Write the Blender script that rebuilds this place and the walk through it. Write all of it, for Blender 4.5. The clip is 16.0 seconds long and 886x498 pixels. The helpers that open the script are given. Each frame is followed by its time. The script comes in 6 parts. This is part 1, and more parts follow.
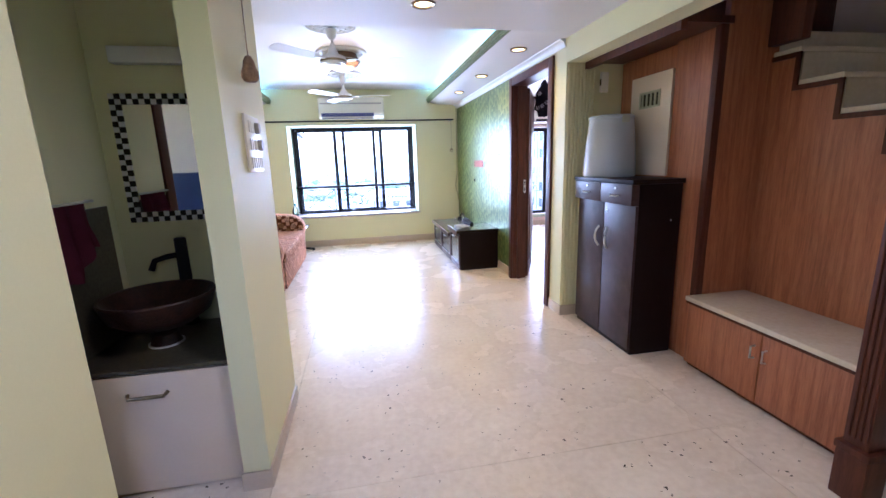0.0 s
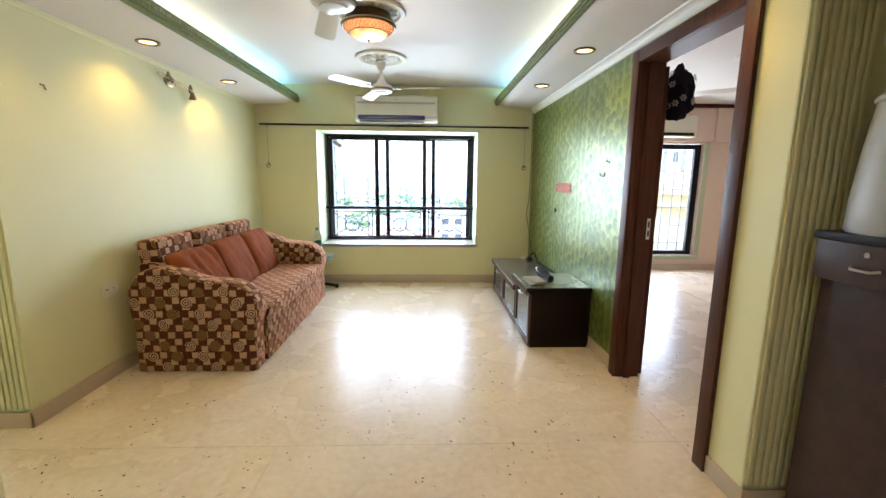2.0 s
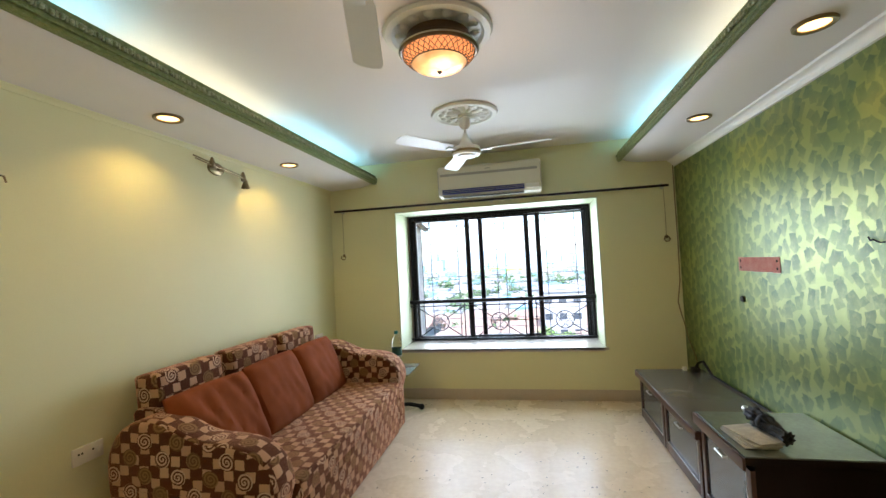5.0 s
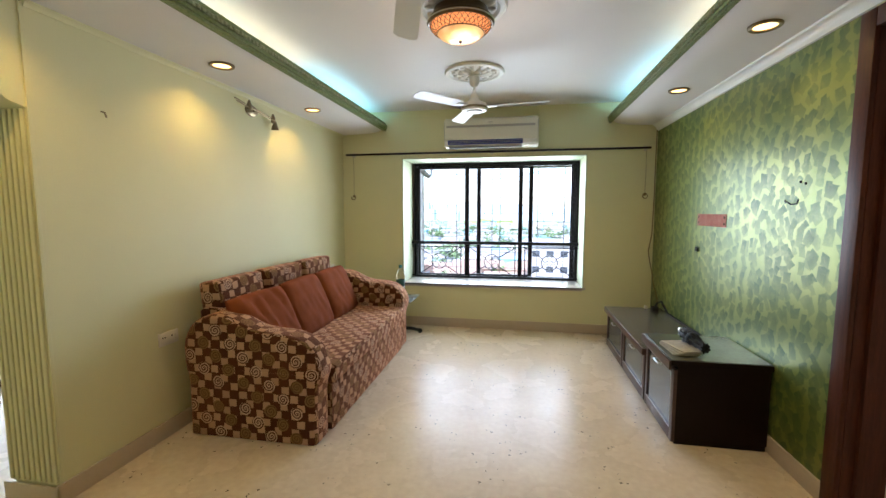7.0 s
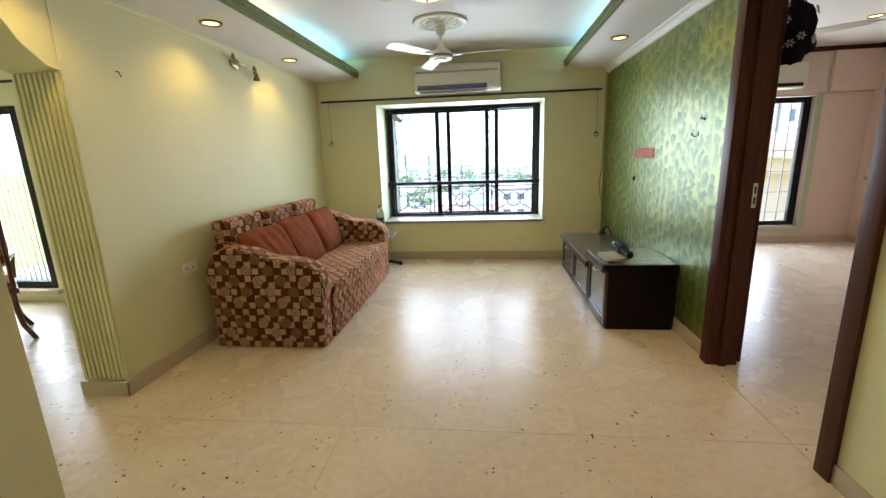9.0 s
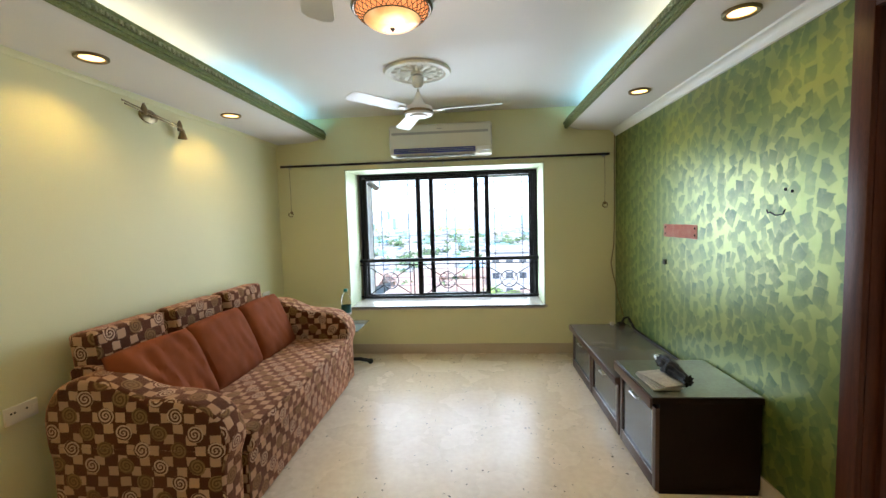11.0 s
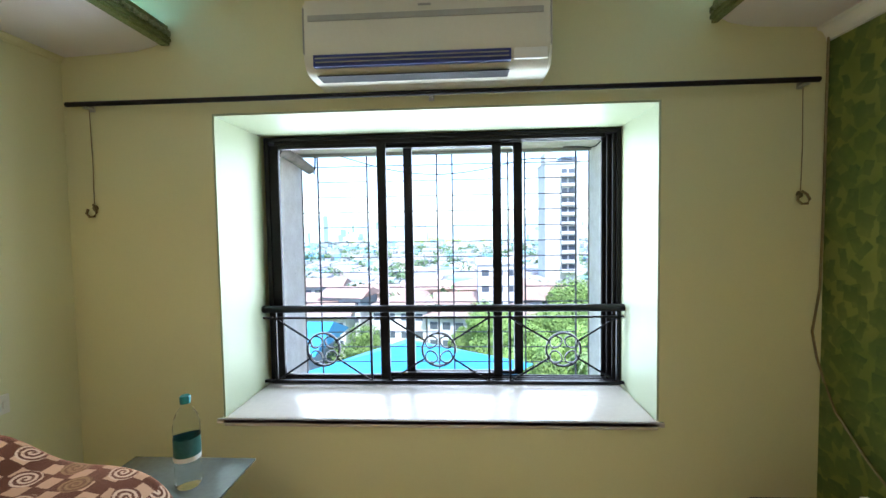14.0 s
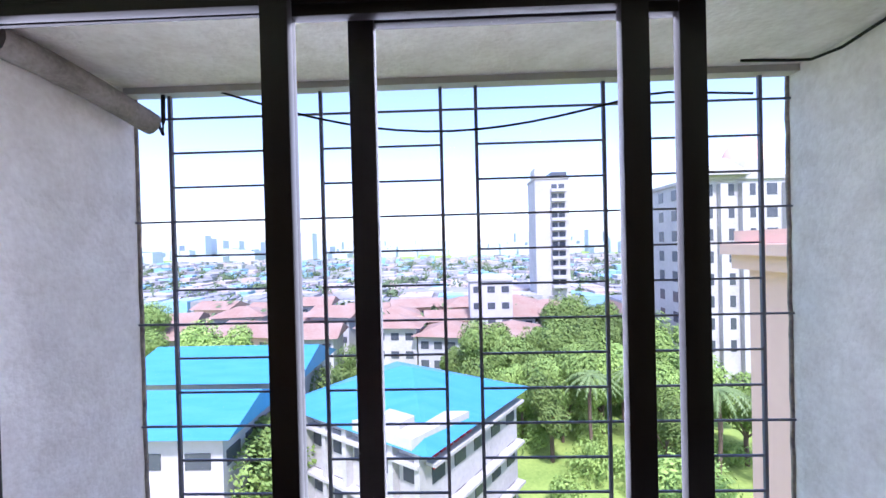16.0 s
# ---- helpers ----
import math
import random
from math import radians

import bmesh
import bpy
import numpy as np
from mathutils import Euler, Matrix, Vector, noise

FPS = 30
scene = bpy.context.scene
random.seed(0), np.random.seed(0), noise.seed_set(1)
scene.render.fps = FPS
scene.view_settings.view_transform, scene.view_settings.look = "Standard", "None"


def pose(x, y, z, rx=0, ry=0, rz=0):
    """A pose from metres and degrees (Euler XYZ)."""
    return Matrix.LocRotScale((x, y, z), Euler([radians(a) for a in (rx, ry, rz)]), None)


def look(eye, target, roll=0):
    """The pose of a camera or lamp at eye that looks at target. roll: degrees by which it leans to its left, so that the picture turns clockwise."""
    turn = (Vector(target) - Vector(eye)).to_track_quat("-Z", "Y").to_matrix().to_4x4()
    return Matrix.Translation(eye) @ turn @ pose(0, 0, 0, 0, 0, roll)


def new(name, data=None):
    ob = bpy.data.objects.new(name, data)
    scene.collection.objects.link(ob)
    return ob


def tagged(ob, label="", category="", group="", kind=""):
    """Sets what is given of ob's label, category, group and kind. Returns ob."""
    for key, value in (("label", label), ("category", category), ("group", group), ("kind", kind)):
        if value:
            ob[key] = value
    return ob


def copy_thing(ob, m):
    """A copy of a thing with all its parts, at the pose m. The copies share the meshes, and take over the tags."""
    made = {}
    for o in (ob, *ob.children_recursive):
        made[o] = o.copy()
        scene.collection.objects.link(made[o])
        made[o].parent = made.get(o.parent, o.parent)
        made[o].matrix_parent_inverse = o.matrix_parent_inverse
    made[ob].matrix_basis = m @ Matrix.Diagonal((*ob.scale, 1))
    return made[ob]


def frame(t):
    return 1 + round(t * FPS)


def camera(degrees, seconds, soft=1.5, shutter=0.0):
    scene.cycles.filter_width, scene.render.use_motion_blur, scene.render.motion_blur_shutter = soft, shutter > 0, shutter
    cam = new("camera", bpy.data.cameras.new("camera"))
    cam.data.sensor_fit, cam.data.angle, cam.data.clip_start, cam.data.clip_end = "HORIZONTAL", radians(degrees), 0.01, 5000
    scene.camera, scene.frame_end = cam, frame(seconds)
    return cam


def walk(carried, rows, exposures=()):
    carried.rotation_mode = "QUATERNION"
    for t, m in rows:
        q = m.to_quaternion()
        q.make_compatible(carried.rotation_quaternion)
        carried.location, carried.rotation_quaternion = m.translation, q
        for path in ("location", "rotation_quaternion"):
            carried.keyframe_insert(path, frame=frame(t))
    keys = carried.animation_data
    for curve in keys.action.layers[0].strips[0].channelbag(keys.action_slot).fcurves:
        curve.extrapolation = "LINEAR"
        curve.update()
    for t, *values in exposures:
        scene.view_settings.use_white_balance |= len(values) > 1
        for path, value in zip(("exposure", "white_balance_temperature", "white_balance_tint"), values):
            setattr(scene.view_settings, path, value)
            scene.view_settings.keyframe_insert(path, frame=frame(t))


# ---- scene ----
cam = camera(93.7, 16.0)
PATH = [
    (0, (0.095, 0.369, 1.363), (0.451, 2.292, 0.943), -1.8),
    (0.5, (0.203, 0.751, 1.358), (0.581, 2.673, 0.951), -1.9),
    (1, (0.287, 1.21, 1.343), (0.669, 3.133, 0.95), -0.4),
    (1.5, (0.342, 1.606, 1.351), (0.585, 3.557, 0.982), 0.2),
    (2, (0.385, 2.055, 1.362), (0.456, 4.027, 1.031), 0.6),
    (2.5, (0.335, 2.443, 1.418), (0.289, 4.424, 1.151), 0.1),
    (3, (0.376, 2.848, 1.436), (0.107, 4.829, 1.385), -0.8),
    (5.5, (0.306, 3.254, 1.404), (-0.109, 5.209, 1.467), -2.9),
    (6, (0.3, 3.119, 1.392), (-0.165, 5.064, 1.376), -2.3),
    (6.5, (0.307, 2.961, 1.366), (-0.16, 4.902, 1.245), -1.6),
    (7, (0.303, 2.748, 1.365), (-0.052, 4.708, 1.18), 0.0),
    (7.5, (0.303, 2.518, 1.353), (-0.004, 4.479, 1.106), 0.0),
    (8, (0.377, 2.269, 1.316), (0.085, 4.209, 0.926), -0.7),
    (8.2, (0.377, 2.194, 1.3), (0.097, 4.123, 0.855), -1.1),
    (10.5, (0.307, 2.772, 1.413), (0.147, 4.735, 1.069), -2.2),
    (11, (0.336, 3.184, 1.424), (0.169, 5.172, 1.279), -1.7),
    (11.5, (0.295, 3.527, 1.489), (0.135, 5.52, 1.537), -1.6),
    (12, (0.297, 3.82, 1.469), (0.145, 5.813, 1.538), -1.5),
    (12.5, (0.259, 4.108, 1.403), (0.128, 6.103, 1.445), -1.4),
    (13, (0.175, 4.559, 1.399), (0.056, 6.555, 1.356), -0.8),
    (13.5, (0.152, 5.021, 1.398), (0.041, 7.016, 1.314), -0.7),
    (14, (0.146, 5.573, 1.406), (0.036, 7.568, 1.312), -0.9),
    (14.5, (0.114, 6.084, 1.377), (0.024, 8.081, 1.311), -1.9),
    (15, (0.045, 6.531, 1.394), (-0.033, 8.528, 1.346), -2.2),
    (15.5, (0.016, 6.896, 1.403), (-0.049, 8.894, 1.385), -1.9),
    (16, (-0.014, 7.203, 1.443), (-0.075, 9.202, 1.426), -1.4),
]
EXPOSURES = [(0.0, 2.82, 4520, 25), (1.0, 2.62, 4950, 17), (2.0, 2.22, 5450, 9), (2.5, 1.86, 5500, 6), (3.0, 1.72, 5600, 5), (5.5, 1.68, 5650, 10), (7.0, 1.68, 5650, 11), (8.2, 1.75, 5700, 9), (10.5, 1.75, 5600, 6), (11.5, 1.66, 5600, 10), (12.5, 1.62, 5800, 15), (13.5, 1.66, 5650, 11), (14.0, 1.6, 5400, 9), (14.5, 1.36, 5500, 16), (15.0, 0.98, 5400, 22), (16.0, 0.97, 5550, 30)]
walk(cam, [(t, look(eye, target, roll)) for t, eye, target, roll in PATH], EXPOSURES)

# ---- world, sun, large lights ----
world = bpy.data.worlds.new("world")
scene.world = world
world.use_nodes = True
wn = world.node_tree.nodes
sky = wn.new("ShaderNodeTexSky")
sky.sky_type, sky.sun_disc = "NISHITA", False
sky.sun_elevation, sky.sun_rotation = radians(58), radians(200)
sky.air_density, sky.dust_density, sky.ozone_density = 1.0, 1.2, 1.0
hsv = wn.new("ShaderNodeHueSaturation")
hsv.inputs["Saturation"].default_value, hsv.inputs["Value"].default_value = 1.0, 1.4
world.node_tree.links.new(sky.outputs[0], hsv.inputs["Color"])
world.node_tree.links.new(hsv.outputs[0], wn["Background"].inputs[0])
wn["Background"].inputs[1].default_value = 0.15

sun = new("sun", bpy.data.lights.new("sun", "SUN"))
sun.data.energy, sun.data.angle, sun.data.color = 3.9, radians(5), (1.0, 0.95, 0.86)
sun.matrix_world = look((0, -40, 60), (-6, 0, 0))


def area_lamp(name, at, target, sx, sy, watts, colour):
    lamp = new(name, bpy.data.lights.new(name, "AREA"))
    lamp.data.shape, lamp.data.size, lamp.data.size_y = "RECTANGLE", sx, sy
    lamp.data.energy, lamp.data.color = watts, colour
    lamp.matrix_world = look(at, target)
    return lamp


# daylight in the three window openings
area_lamp("daylight_living", (0.0, 8.058, 1.23), (0.0, 4.6, 1.14), 1.9, 1.36, 22.0, (0.95, 0.98, 1.0))
area_lamp("daylight_bedroom", (3.75, 8.75, 1.1), (3.6, 4.0, 0.6), 1.5, 1.6, 21, (1.0, 0.96, 0.92))
area_lamp("daylight_dining", (-4.6, 6.0, 1.1), (-4.0, 3.0, 0.6), 1.0, 1.6, 20, (1.0, 0.98, 0.95))

# ---- materials ----
def material(name, colour, rough=0.6, metal=0.0, second=None, scale=6.0, amount=0.5, grain=60.0, bump=0.0, spec=0.5, coat=0.0, stretch=(1, 1, 1), rough_var=0.0):
    """Two tones mixed by a broad and a fine noise, with fine relief."""
    m = bpy.data.materials.new(name)
    m.use_nodes = True
    n, l = m.node_tree.nodes, m.node_tree.links
    p = n["Principled BSDF"]
    p.inputs["Roughness"].default_value, p.inputs["Metallic"].default_value = rough, metal
    p.inputs["Specular IOR Level"].default_value = spec
    p.inputs["Coat Weight"].default_value = coat
    tc, mp = n.new("ShaderNodeTexCoord"), n.new("ShaderNodeMapping")
    mp.inputs["Scale"].default_value = stretch
    l.new(tc.outputs["Object"], mp.inputs["Vector"])
    a, b = n.new("ShaderNodeTexNoise"), n.new("ShaderNodeTexNoise")
    a.inputs["Scale"].default_value, a.inputs["Detail"].default_value = scale, 5
    b.inputs["Scale"].default_value, b.inputs["Detail"].default_value = grain, 3
    for t in (a, b):
        l.new(mp.outputs[0], t.inputs["Vector"])
    add = n.new("ShaderNodeMath")
    add.operation = "MULTIPLY_ADD"
    add.inputs[1].default_value, add.inputs[2].default_value = 0.4, 0.0
    l.new(b.outputs["Fac"], add.inputs[0])
    add2 = n.new("ShaderNodeMath")
    add2.operation = "MULTIPLY_ADD"
    add2.inputs[1].default_value = 0.6
    l.new(a.outputs["Fac"], add2.inputs[0])
    l.new(add.outputs[0], add2.inputs[2])
    ramp = n.new("ShaderNodeMapRange")
    ramp.inputs["From Min"].default_value, ramp.inputs["From Max"].default_value = 0.36, 0.64
    ramp.inputs["To Max"].default_value = amount
    l.new(add2.outputs[0], ramp.inputs["Value"])
    mix = n.new("ShaderNodeMix")
    mix.data_type = "RGBA"
    mix.inputs["A"].default_value = (*colour, 1)
    mix.inputs["B"].default_value = (*(second or [c * 0.75 for c in colour]), 1)
    l.new(ramp.outputs[0], mix.inputs["Factor"])
    l.new(mix.outputs["Result"], p.inputs["Base Color"])
    if rough_var:
        rv = n.new("ShaderNodeMapRange")
        rv.inputs["To Min"].default_value, rv.inputs["To Max"].default_value = rough - rough_var, rough + rough_var
        l.new(a.outputs["Fac"], rv.inputs["Value"])
        l.new(rv.outputs[0], p.inputs["Roughness"])
    if bump:
        bp = n.new("ShaderNodeBump")
        bp.inputs["Strength"].default_value, bp.inputs["Distance"].default_value = bump, 0.004
        l.new(b.outputs["Fac"], bp.inputs["Height"])
        l.new(bp.outputs[0], p.inputs["Normal"])
    return m


def glow(name, colour, strength):
    m = bpy.data.materials.new(name)
    m.use_nodes = True
    p = m.node_tree.nodes["Principled BSDF"]
    p.inputs["Base Color"].default_value = (*colour, 1)
    p.inputs["Emission Color"].default_value, p.inputs["Emission Strength"].default_value = (*colour, 1), strength
    return m


def glass(name, colour=(1, 1, 1), rough=0.0, ior=1.45):
    m = bpy.data.materials.new(name)
    m.use_nodes = True
    p = m.node_tree.nodes["Principled BSDF"]
    p.inputs["Base Color"].default_value = (*colour, 1)
    p.inputs["Roughness"].default_value, p.inputs["Transmission Weight"].default_value, p.inputs["IOR"].default_value = rough, 1.0, ior
    return m


def thin_pane(name):
    """Clear sheet glass without refraction; the Fresnel term drives the gloss alone."""
    m = bpy.data.materials.new(name)
    m.use_nodes = True
    n, l = m.node_tree.nodes, m.node_tree.links
    n.remove(n["Principled BSDF"])
    tr, gl, fr, mx = n.new("ShaderNodeBsdfTransparent"), n.new("ShaderNodeBsdfGlossy"), n.new("ShaderNodeFresnel"), n.new("ShaderNodeMixShader")
    gl.inputs["Roughness"].default_value = 0.02
    fr.inputs["IOR"].default_value = 1.06
    l.new(fr.outputs[0], mx.inputs[0])
    l.new(tr.outputs[0], mx.inputs[1])
    l.new(gl.outputs[0], mx.inputs[2])
    l.new(mx.outputs[0], n["Material Output"].inputs["Surface"])
    return m


M_WALL = material("green_wall_paint", (0.765, 0.74, 0.455), 0.55, second=(0.705, 0.68, 0.395), scale=1.6, grain=140, bump=0.06, spec=0.35)
# Colour darkened to hold back the window lamp's glare on the reveal.
M_REVEAL = material("darkened_reveal_paint", (0.47, 0.52, 0.34), 0.5, second=(0.42, 0.47, 0.30), scale=2, grain=120, bump=0.05)
M_PINK = material("peach_wall_paint", (0.72, 0.58, 0.48), 0.6, second=(0.66, 0.52, 0.42), scale=2, grain=120, bump=0.05)
M_CEIL = material("white_ceiling_paint", (0.80, 0.77, 0.76), 0.6, second=(0.74, 0.71, 0.70), scale=1.2, grain=120, bump=0.04)
M_TRIM = material("white_plaster_moulding", (0.80, 0.79, 0.74), 0.5, second=(0.72, 0.72, 0.66), scale=9, grain=150, bump=0.08)
M_LIP = material("green_carved_moulding", (0.13, 0.18, 0.045), 0.45, second=(0.24, 0.28, 0.11), scale=60, amount=0.9, grain=240, bump=0.6)
M_KNOT = material("worn_pale_carving", (0.40, 0.42, 0.25), 0.45, second=(0.16, 0.21, 0.07), scale=45, amount=0.95, grain=200, bump=0.5)
M_SKIRT = material("beige_marble_skirting", (0.56, 0.47, 0.36), 0.3, second=(0.48, 0.39, 0.29), scale=5, grain=60)
M_WOOD = material("dark_red_brown_wood", (0.092, 0.030, 0.016), 0.40, second=(0.042, 0.014, 0.008), scale=9, amount=0.85, grain=70, stretch=(6, 6, 0.5), spec=0.2)
M_TVWOOD = material("dark_walnut_laminate", (0.075, 0.034, 0.025), 0.30, second=(0.040, 0.018, 0.014), scale=9, amount=0.8, grain=80, stretch=(6, 0.6, 6), spec=0.5)
M_ESPRESSO = material("espresso_laminate", (0.012, 0.006, 0.005), 0.42, second=(0.007, 0.004, 0.0035), scale=20, grain=160, stretch=(4, 4, 0.6), spec=0.14)
M_CABFRONT = material("worn_brown_laminate", (0.056, 0.034, 0.034), 0.36, second=(0.030, 0.017, 0.017), scale=14, amount=0.8, grain=260, spec=0.28)
M_VENEER = material("reddish_teak_veneer", (0.40, 0.150, 0.058), 0.36, second=(0.20, 0.062, 0.024), scale=7, amount=0.9, grain=55, stretch=(7, 7, 0.35), bump=0.05)
M_CREAMTOP = material("cream_marble_top", (0.66, 0.58, 0.44), 0.25, second=(0.50, 0.41, 0.29), scale=5, grain=40)
M_CREAM = material("cream_laminate", (0.72, 0.60, 0.46), 0.4, second=(0.66, 0.54, 0.40), scale=5, grain=90)
M_FRAME = material("dark_bronze_aluminium", (0.011, 0.009, 0.010), 0.42, 0.0, second=(0.016, 0.012, 0.012), scale=10, grain=120, spec=0.15)
M_IRON = material("black_painted_iron", (0.010, 0.010, 0.015), 0.4, 0.0, second=(0.030, 0.024, 0.024), scale=30, grain=200, bump=0.1, spec=0.2)
M_GRILL = material("grey_painted_grill", (0.11, 0.12, 0.17), 0.5, 0.2, second=(0.16, 0.13, 0.12), scale=30, grain=200)
M_STUCCO = material("weathered_white_stucco", (0.78, 0.74, 0.71), 0.85, second=(0.50, 0.44, 0.39), scale=11, amount=0.5, grain=60, bump=1.0)
M_SILL = material("white_marble_sill", (0.60, 0.55, 0.50), 0.24, second=(0.52, 0.47, 0.43), scale=5, grain=40)
M_STEEL = material("brushed_steel", (0.62, 0.61, 0.59), 0.28, 0.95, scale=20, grain=200)
M_BRASS = material("antique_brass", (0.28, 0.22, 0.12), 0.35, 0.9, second=(0.13, 0.10, 0.06), scale=30, grain=160)
M_PLASTIC = material("cream_white_plastic", (0.78, 0.74, 0.64), 0.35, second=(0.72, 0.67, 0.57), scale=6, grain=80)
M_ACWHITE = material("aged_white_plastic", (0.74, 0.72, 0.60), 0.38, second=(0.68, 0.65, 0.52), scale=4, grain=80)
M_BLUEPAD = material("dark_blue_upholstery", (0.035, 0.045, 0.11), 0.8, second=(0.025, 0.032, 0.08), scale=8, grain=160, bump=0.2)
M_DARKBLUE = material("dark_blue_louvre", (0.02, 0.035, 0.20), 0.4, second=(0.03, 0.045, 0.26), scale=8, grain=50)
M_GREYBAND = material("grey_plastic_band", (0.42, 0.41, 0.36), 0.4, scale=8, grain=50)
M_BLACK = material("black_rubber", (0.010, 0.010, 0.011), 0.6, spec=0.25, second=(0.02, 0.02, 0.02), scale=20, grain=120, bump=0.1)
M_FAN = material("cream_fan_enamel", (0.74, 0.73, 0.70), 0.3, second=(0.68, 0.67, 0.63), scale=6, grain=80)
M_RUST = material("rust_velour", (0.26, 0.072, 0.022), 0.9, second=(0.17, 0.044, 0.014), scale=9, amount=0.8, grain=320, bump=0.35, spec=0.15)
M_GREYDRUM = material("grey_plastic_drum", (0.40, 0.42, 0.47), 0.45, second=(0.34, 0.36, 0.41), scale=4, grain=90)
M_PAPER = material("newsprint_paper", (0.50, 0.47, 0.41), 0.85, second=(0.30, 0.28, 0.25), scale=30, amount=0.7, grain=130)
M_TOWEL = material("maroon_towel", (0.13, 0.026, 0.048), 0.95, second=(0.075, 0.015, 0.028), scale=20, grain=300, bump=0.6, spec=0.1)
M_COPPER = material("dark_hammered_copper", (0.050, 0.018, 0.011), 0.45, 0.4, second=(0.014, 0.008, 0.006), scale=22, amount=0.9, grain=90, bump=0.5)
M_CLOTH = material("black_floral_cloth", (0.010, 0.009, 0.016), 0.9, second=(0.02, 0.012, 0.02), scale=12, grain=200, bump=0.4, spec=0.1)
M_PINKPATCH = material("bare_pink_plaster", (0.46, 0.17, 0.15), 0.9, second=(0.55, 0.30, 0.26), scale=18, amount=0.8, grain=120, bump=0.5)
M_TILE = material("olive_wall_tile", (0.42, 0.42, 0.28), 0.3, second=(0.34, 0.34, 0.22), scale=5, grain=60)
M_GRANITE = material("speckled_dark_granite", (0.085, 0.072, 0.045), 0.3, second=(0.030, 0.025, 0.016), scale=60, amount=0.9, grain=240)
M_BOTTLE = glass("clear_plastic_bottle", (0.92, 0.97, 0.98), 0.04, 1.12)
M_TEAL = material("teal_plastic", (0.02, 0.22, 0.20), 0.4, second=(0.015, 0.17, 0.16), scale=20, grain=100)
M_LABEL = material("dark_green_bottle_label", (0.02, 0.10, 0.09), 0.4, second=(0.05, 0.16, 0.15), scale=40, grain=120)
M_PANE = thin_pane("window_glass")
M_FROST = material("greenish_tabletop_glass", (0.12, 0.135, 0.125), 0.14, second=(0.18, 0.22, 0.20), scale=4, grain=60, spec=0.8)
M_GREYTOP = material("dark_grey_laminate_top", (0.115, 0.108, 0.10), 0.22, second=(0.09, 0.080, 0.076), scale=5, grain=150, spec=0.8)
M_FROSTED = material("frosted_cabinet_glass", (0.075, 0.09, 0.088), 0.14, second=(0.03, 0.04, 0.04), scale=6, grain=60, spec=0.7)
M_MIRROR = material("mirror_silver", (0.86, 0.88, 0.86), 0.02, 1.0, second=(0.82, 0.84, 0.82), scale=3, grain=20)
M_WHITESQ = material("pearl_white_tessera", (0.75, 0.74, 0.70), 0.25, scale=20, grain=80)
M_DOWN = glow("downlight_glass", (1.0, 0.55, 0.17), 1.7)
M_COVE = glow("cove_tube", (0.48, 0.93, 1.0), 3.4)
M_COVEW = glow("warm_cove_tube", (1.0, 0.88, 0.55), 2.6)


def floor_marble():
    m = material("cream_marble_floor", (0.76, 0.655, 0.51), 0.27, second=(0.61, 0.495, 0.36), scale=2.2, amount=0.85, grain=26, spec=0.25, rough_var=0.05)
    n, l = m.node_tree.nodes, m.node_tree.links
    p = n["Principled BSDF"]
    base = p.inputs["Base Color"].links[0].from_socket
    tc = n.new("ShaderNodeTexCoord")
    vor, big = n.new("ShaderNodeTexVoronoi"), n.new("ShaderNodeTexNoise")
    vor.inputs["Scale"].default_value = 34
    big.inputs["Scale"].default_value, big.inputs["Detail"].default_value = 3.1, 4
    warp = n.new("ShaderNodeTexNoise")
    warp.inputs["Scale"].default_value = 60
    wadd = n.new("ShaderNodeVectorMath")
    wadd.operation = "MULTIPLY_ADD"
    wadd.inputs[1].default_value = (0.03, 0.03, 0.0)
    l.new(tc.outputs["Object"], warp.inputs["Vector"])
    l.new(warp.outputs["Color"], wadd.inputs[0])
    l.new(tc.outputs["Object"], wadd.inputs[2])
    l.new(wadd.outputs[0], vor.inputs["Vector"])
    l.new(tc.outputs["Object"], big.inputs["Vector"])
    small = n.new("ShaderNodeMath")
    small.operation = "LESS_THAN"
    small.inputs[1].default_value = 0.19
    l.new(vor.outputs["Distance"], small.inputs[0])
    sep = n.new("ShaderNodeSeparateColor")
    l.new(vor.outputs["Color"], sep.inputs[0])
    rare = n.new("ShaderNodeMath")
    rare.operation = "GREATER_THAN"
    rare.inputs[1].default_value = 0.74
    l.new(sep.outputs[0], rare.inputs[0])
    patch = n.new("ShaderNodeMapRange")
    patch.inputs["From Min"].default_value, patch.inputs["From Max"].default_value = 0.47, 0.56
    l.new(big.outputs["Fac"], patch.inputs["Value"])
    f1, f2 = n.new("ShaderNodeMath"), n.new("ShaderNodeMath")
    f1.operation = f2.operation = "MULTIPLY"
    l.new(small.outputs[0], f1.inputs[0])
    l.new(rare.outputs[0], f1.inputs[1])
    l.new(f1.outputs[0], f2.inputs[0])
    l.new(patch.outputs[0], f2.inputs[1])
    mix = n.new("ShaderNodeMix")
    mix.data_type = "RGBA"
    mix.inputs["B"].default_value = (0.07, 0.05, 0.035, 1)
    l.new(f2.outputs[0], mix.inputs["Factor"])
    l.new(base, mix.inputs["A"])
    l.new(mix.outputs["Result"], p.inputs["Base Color"])
    return m


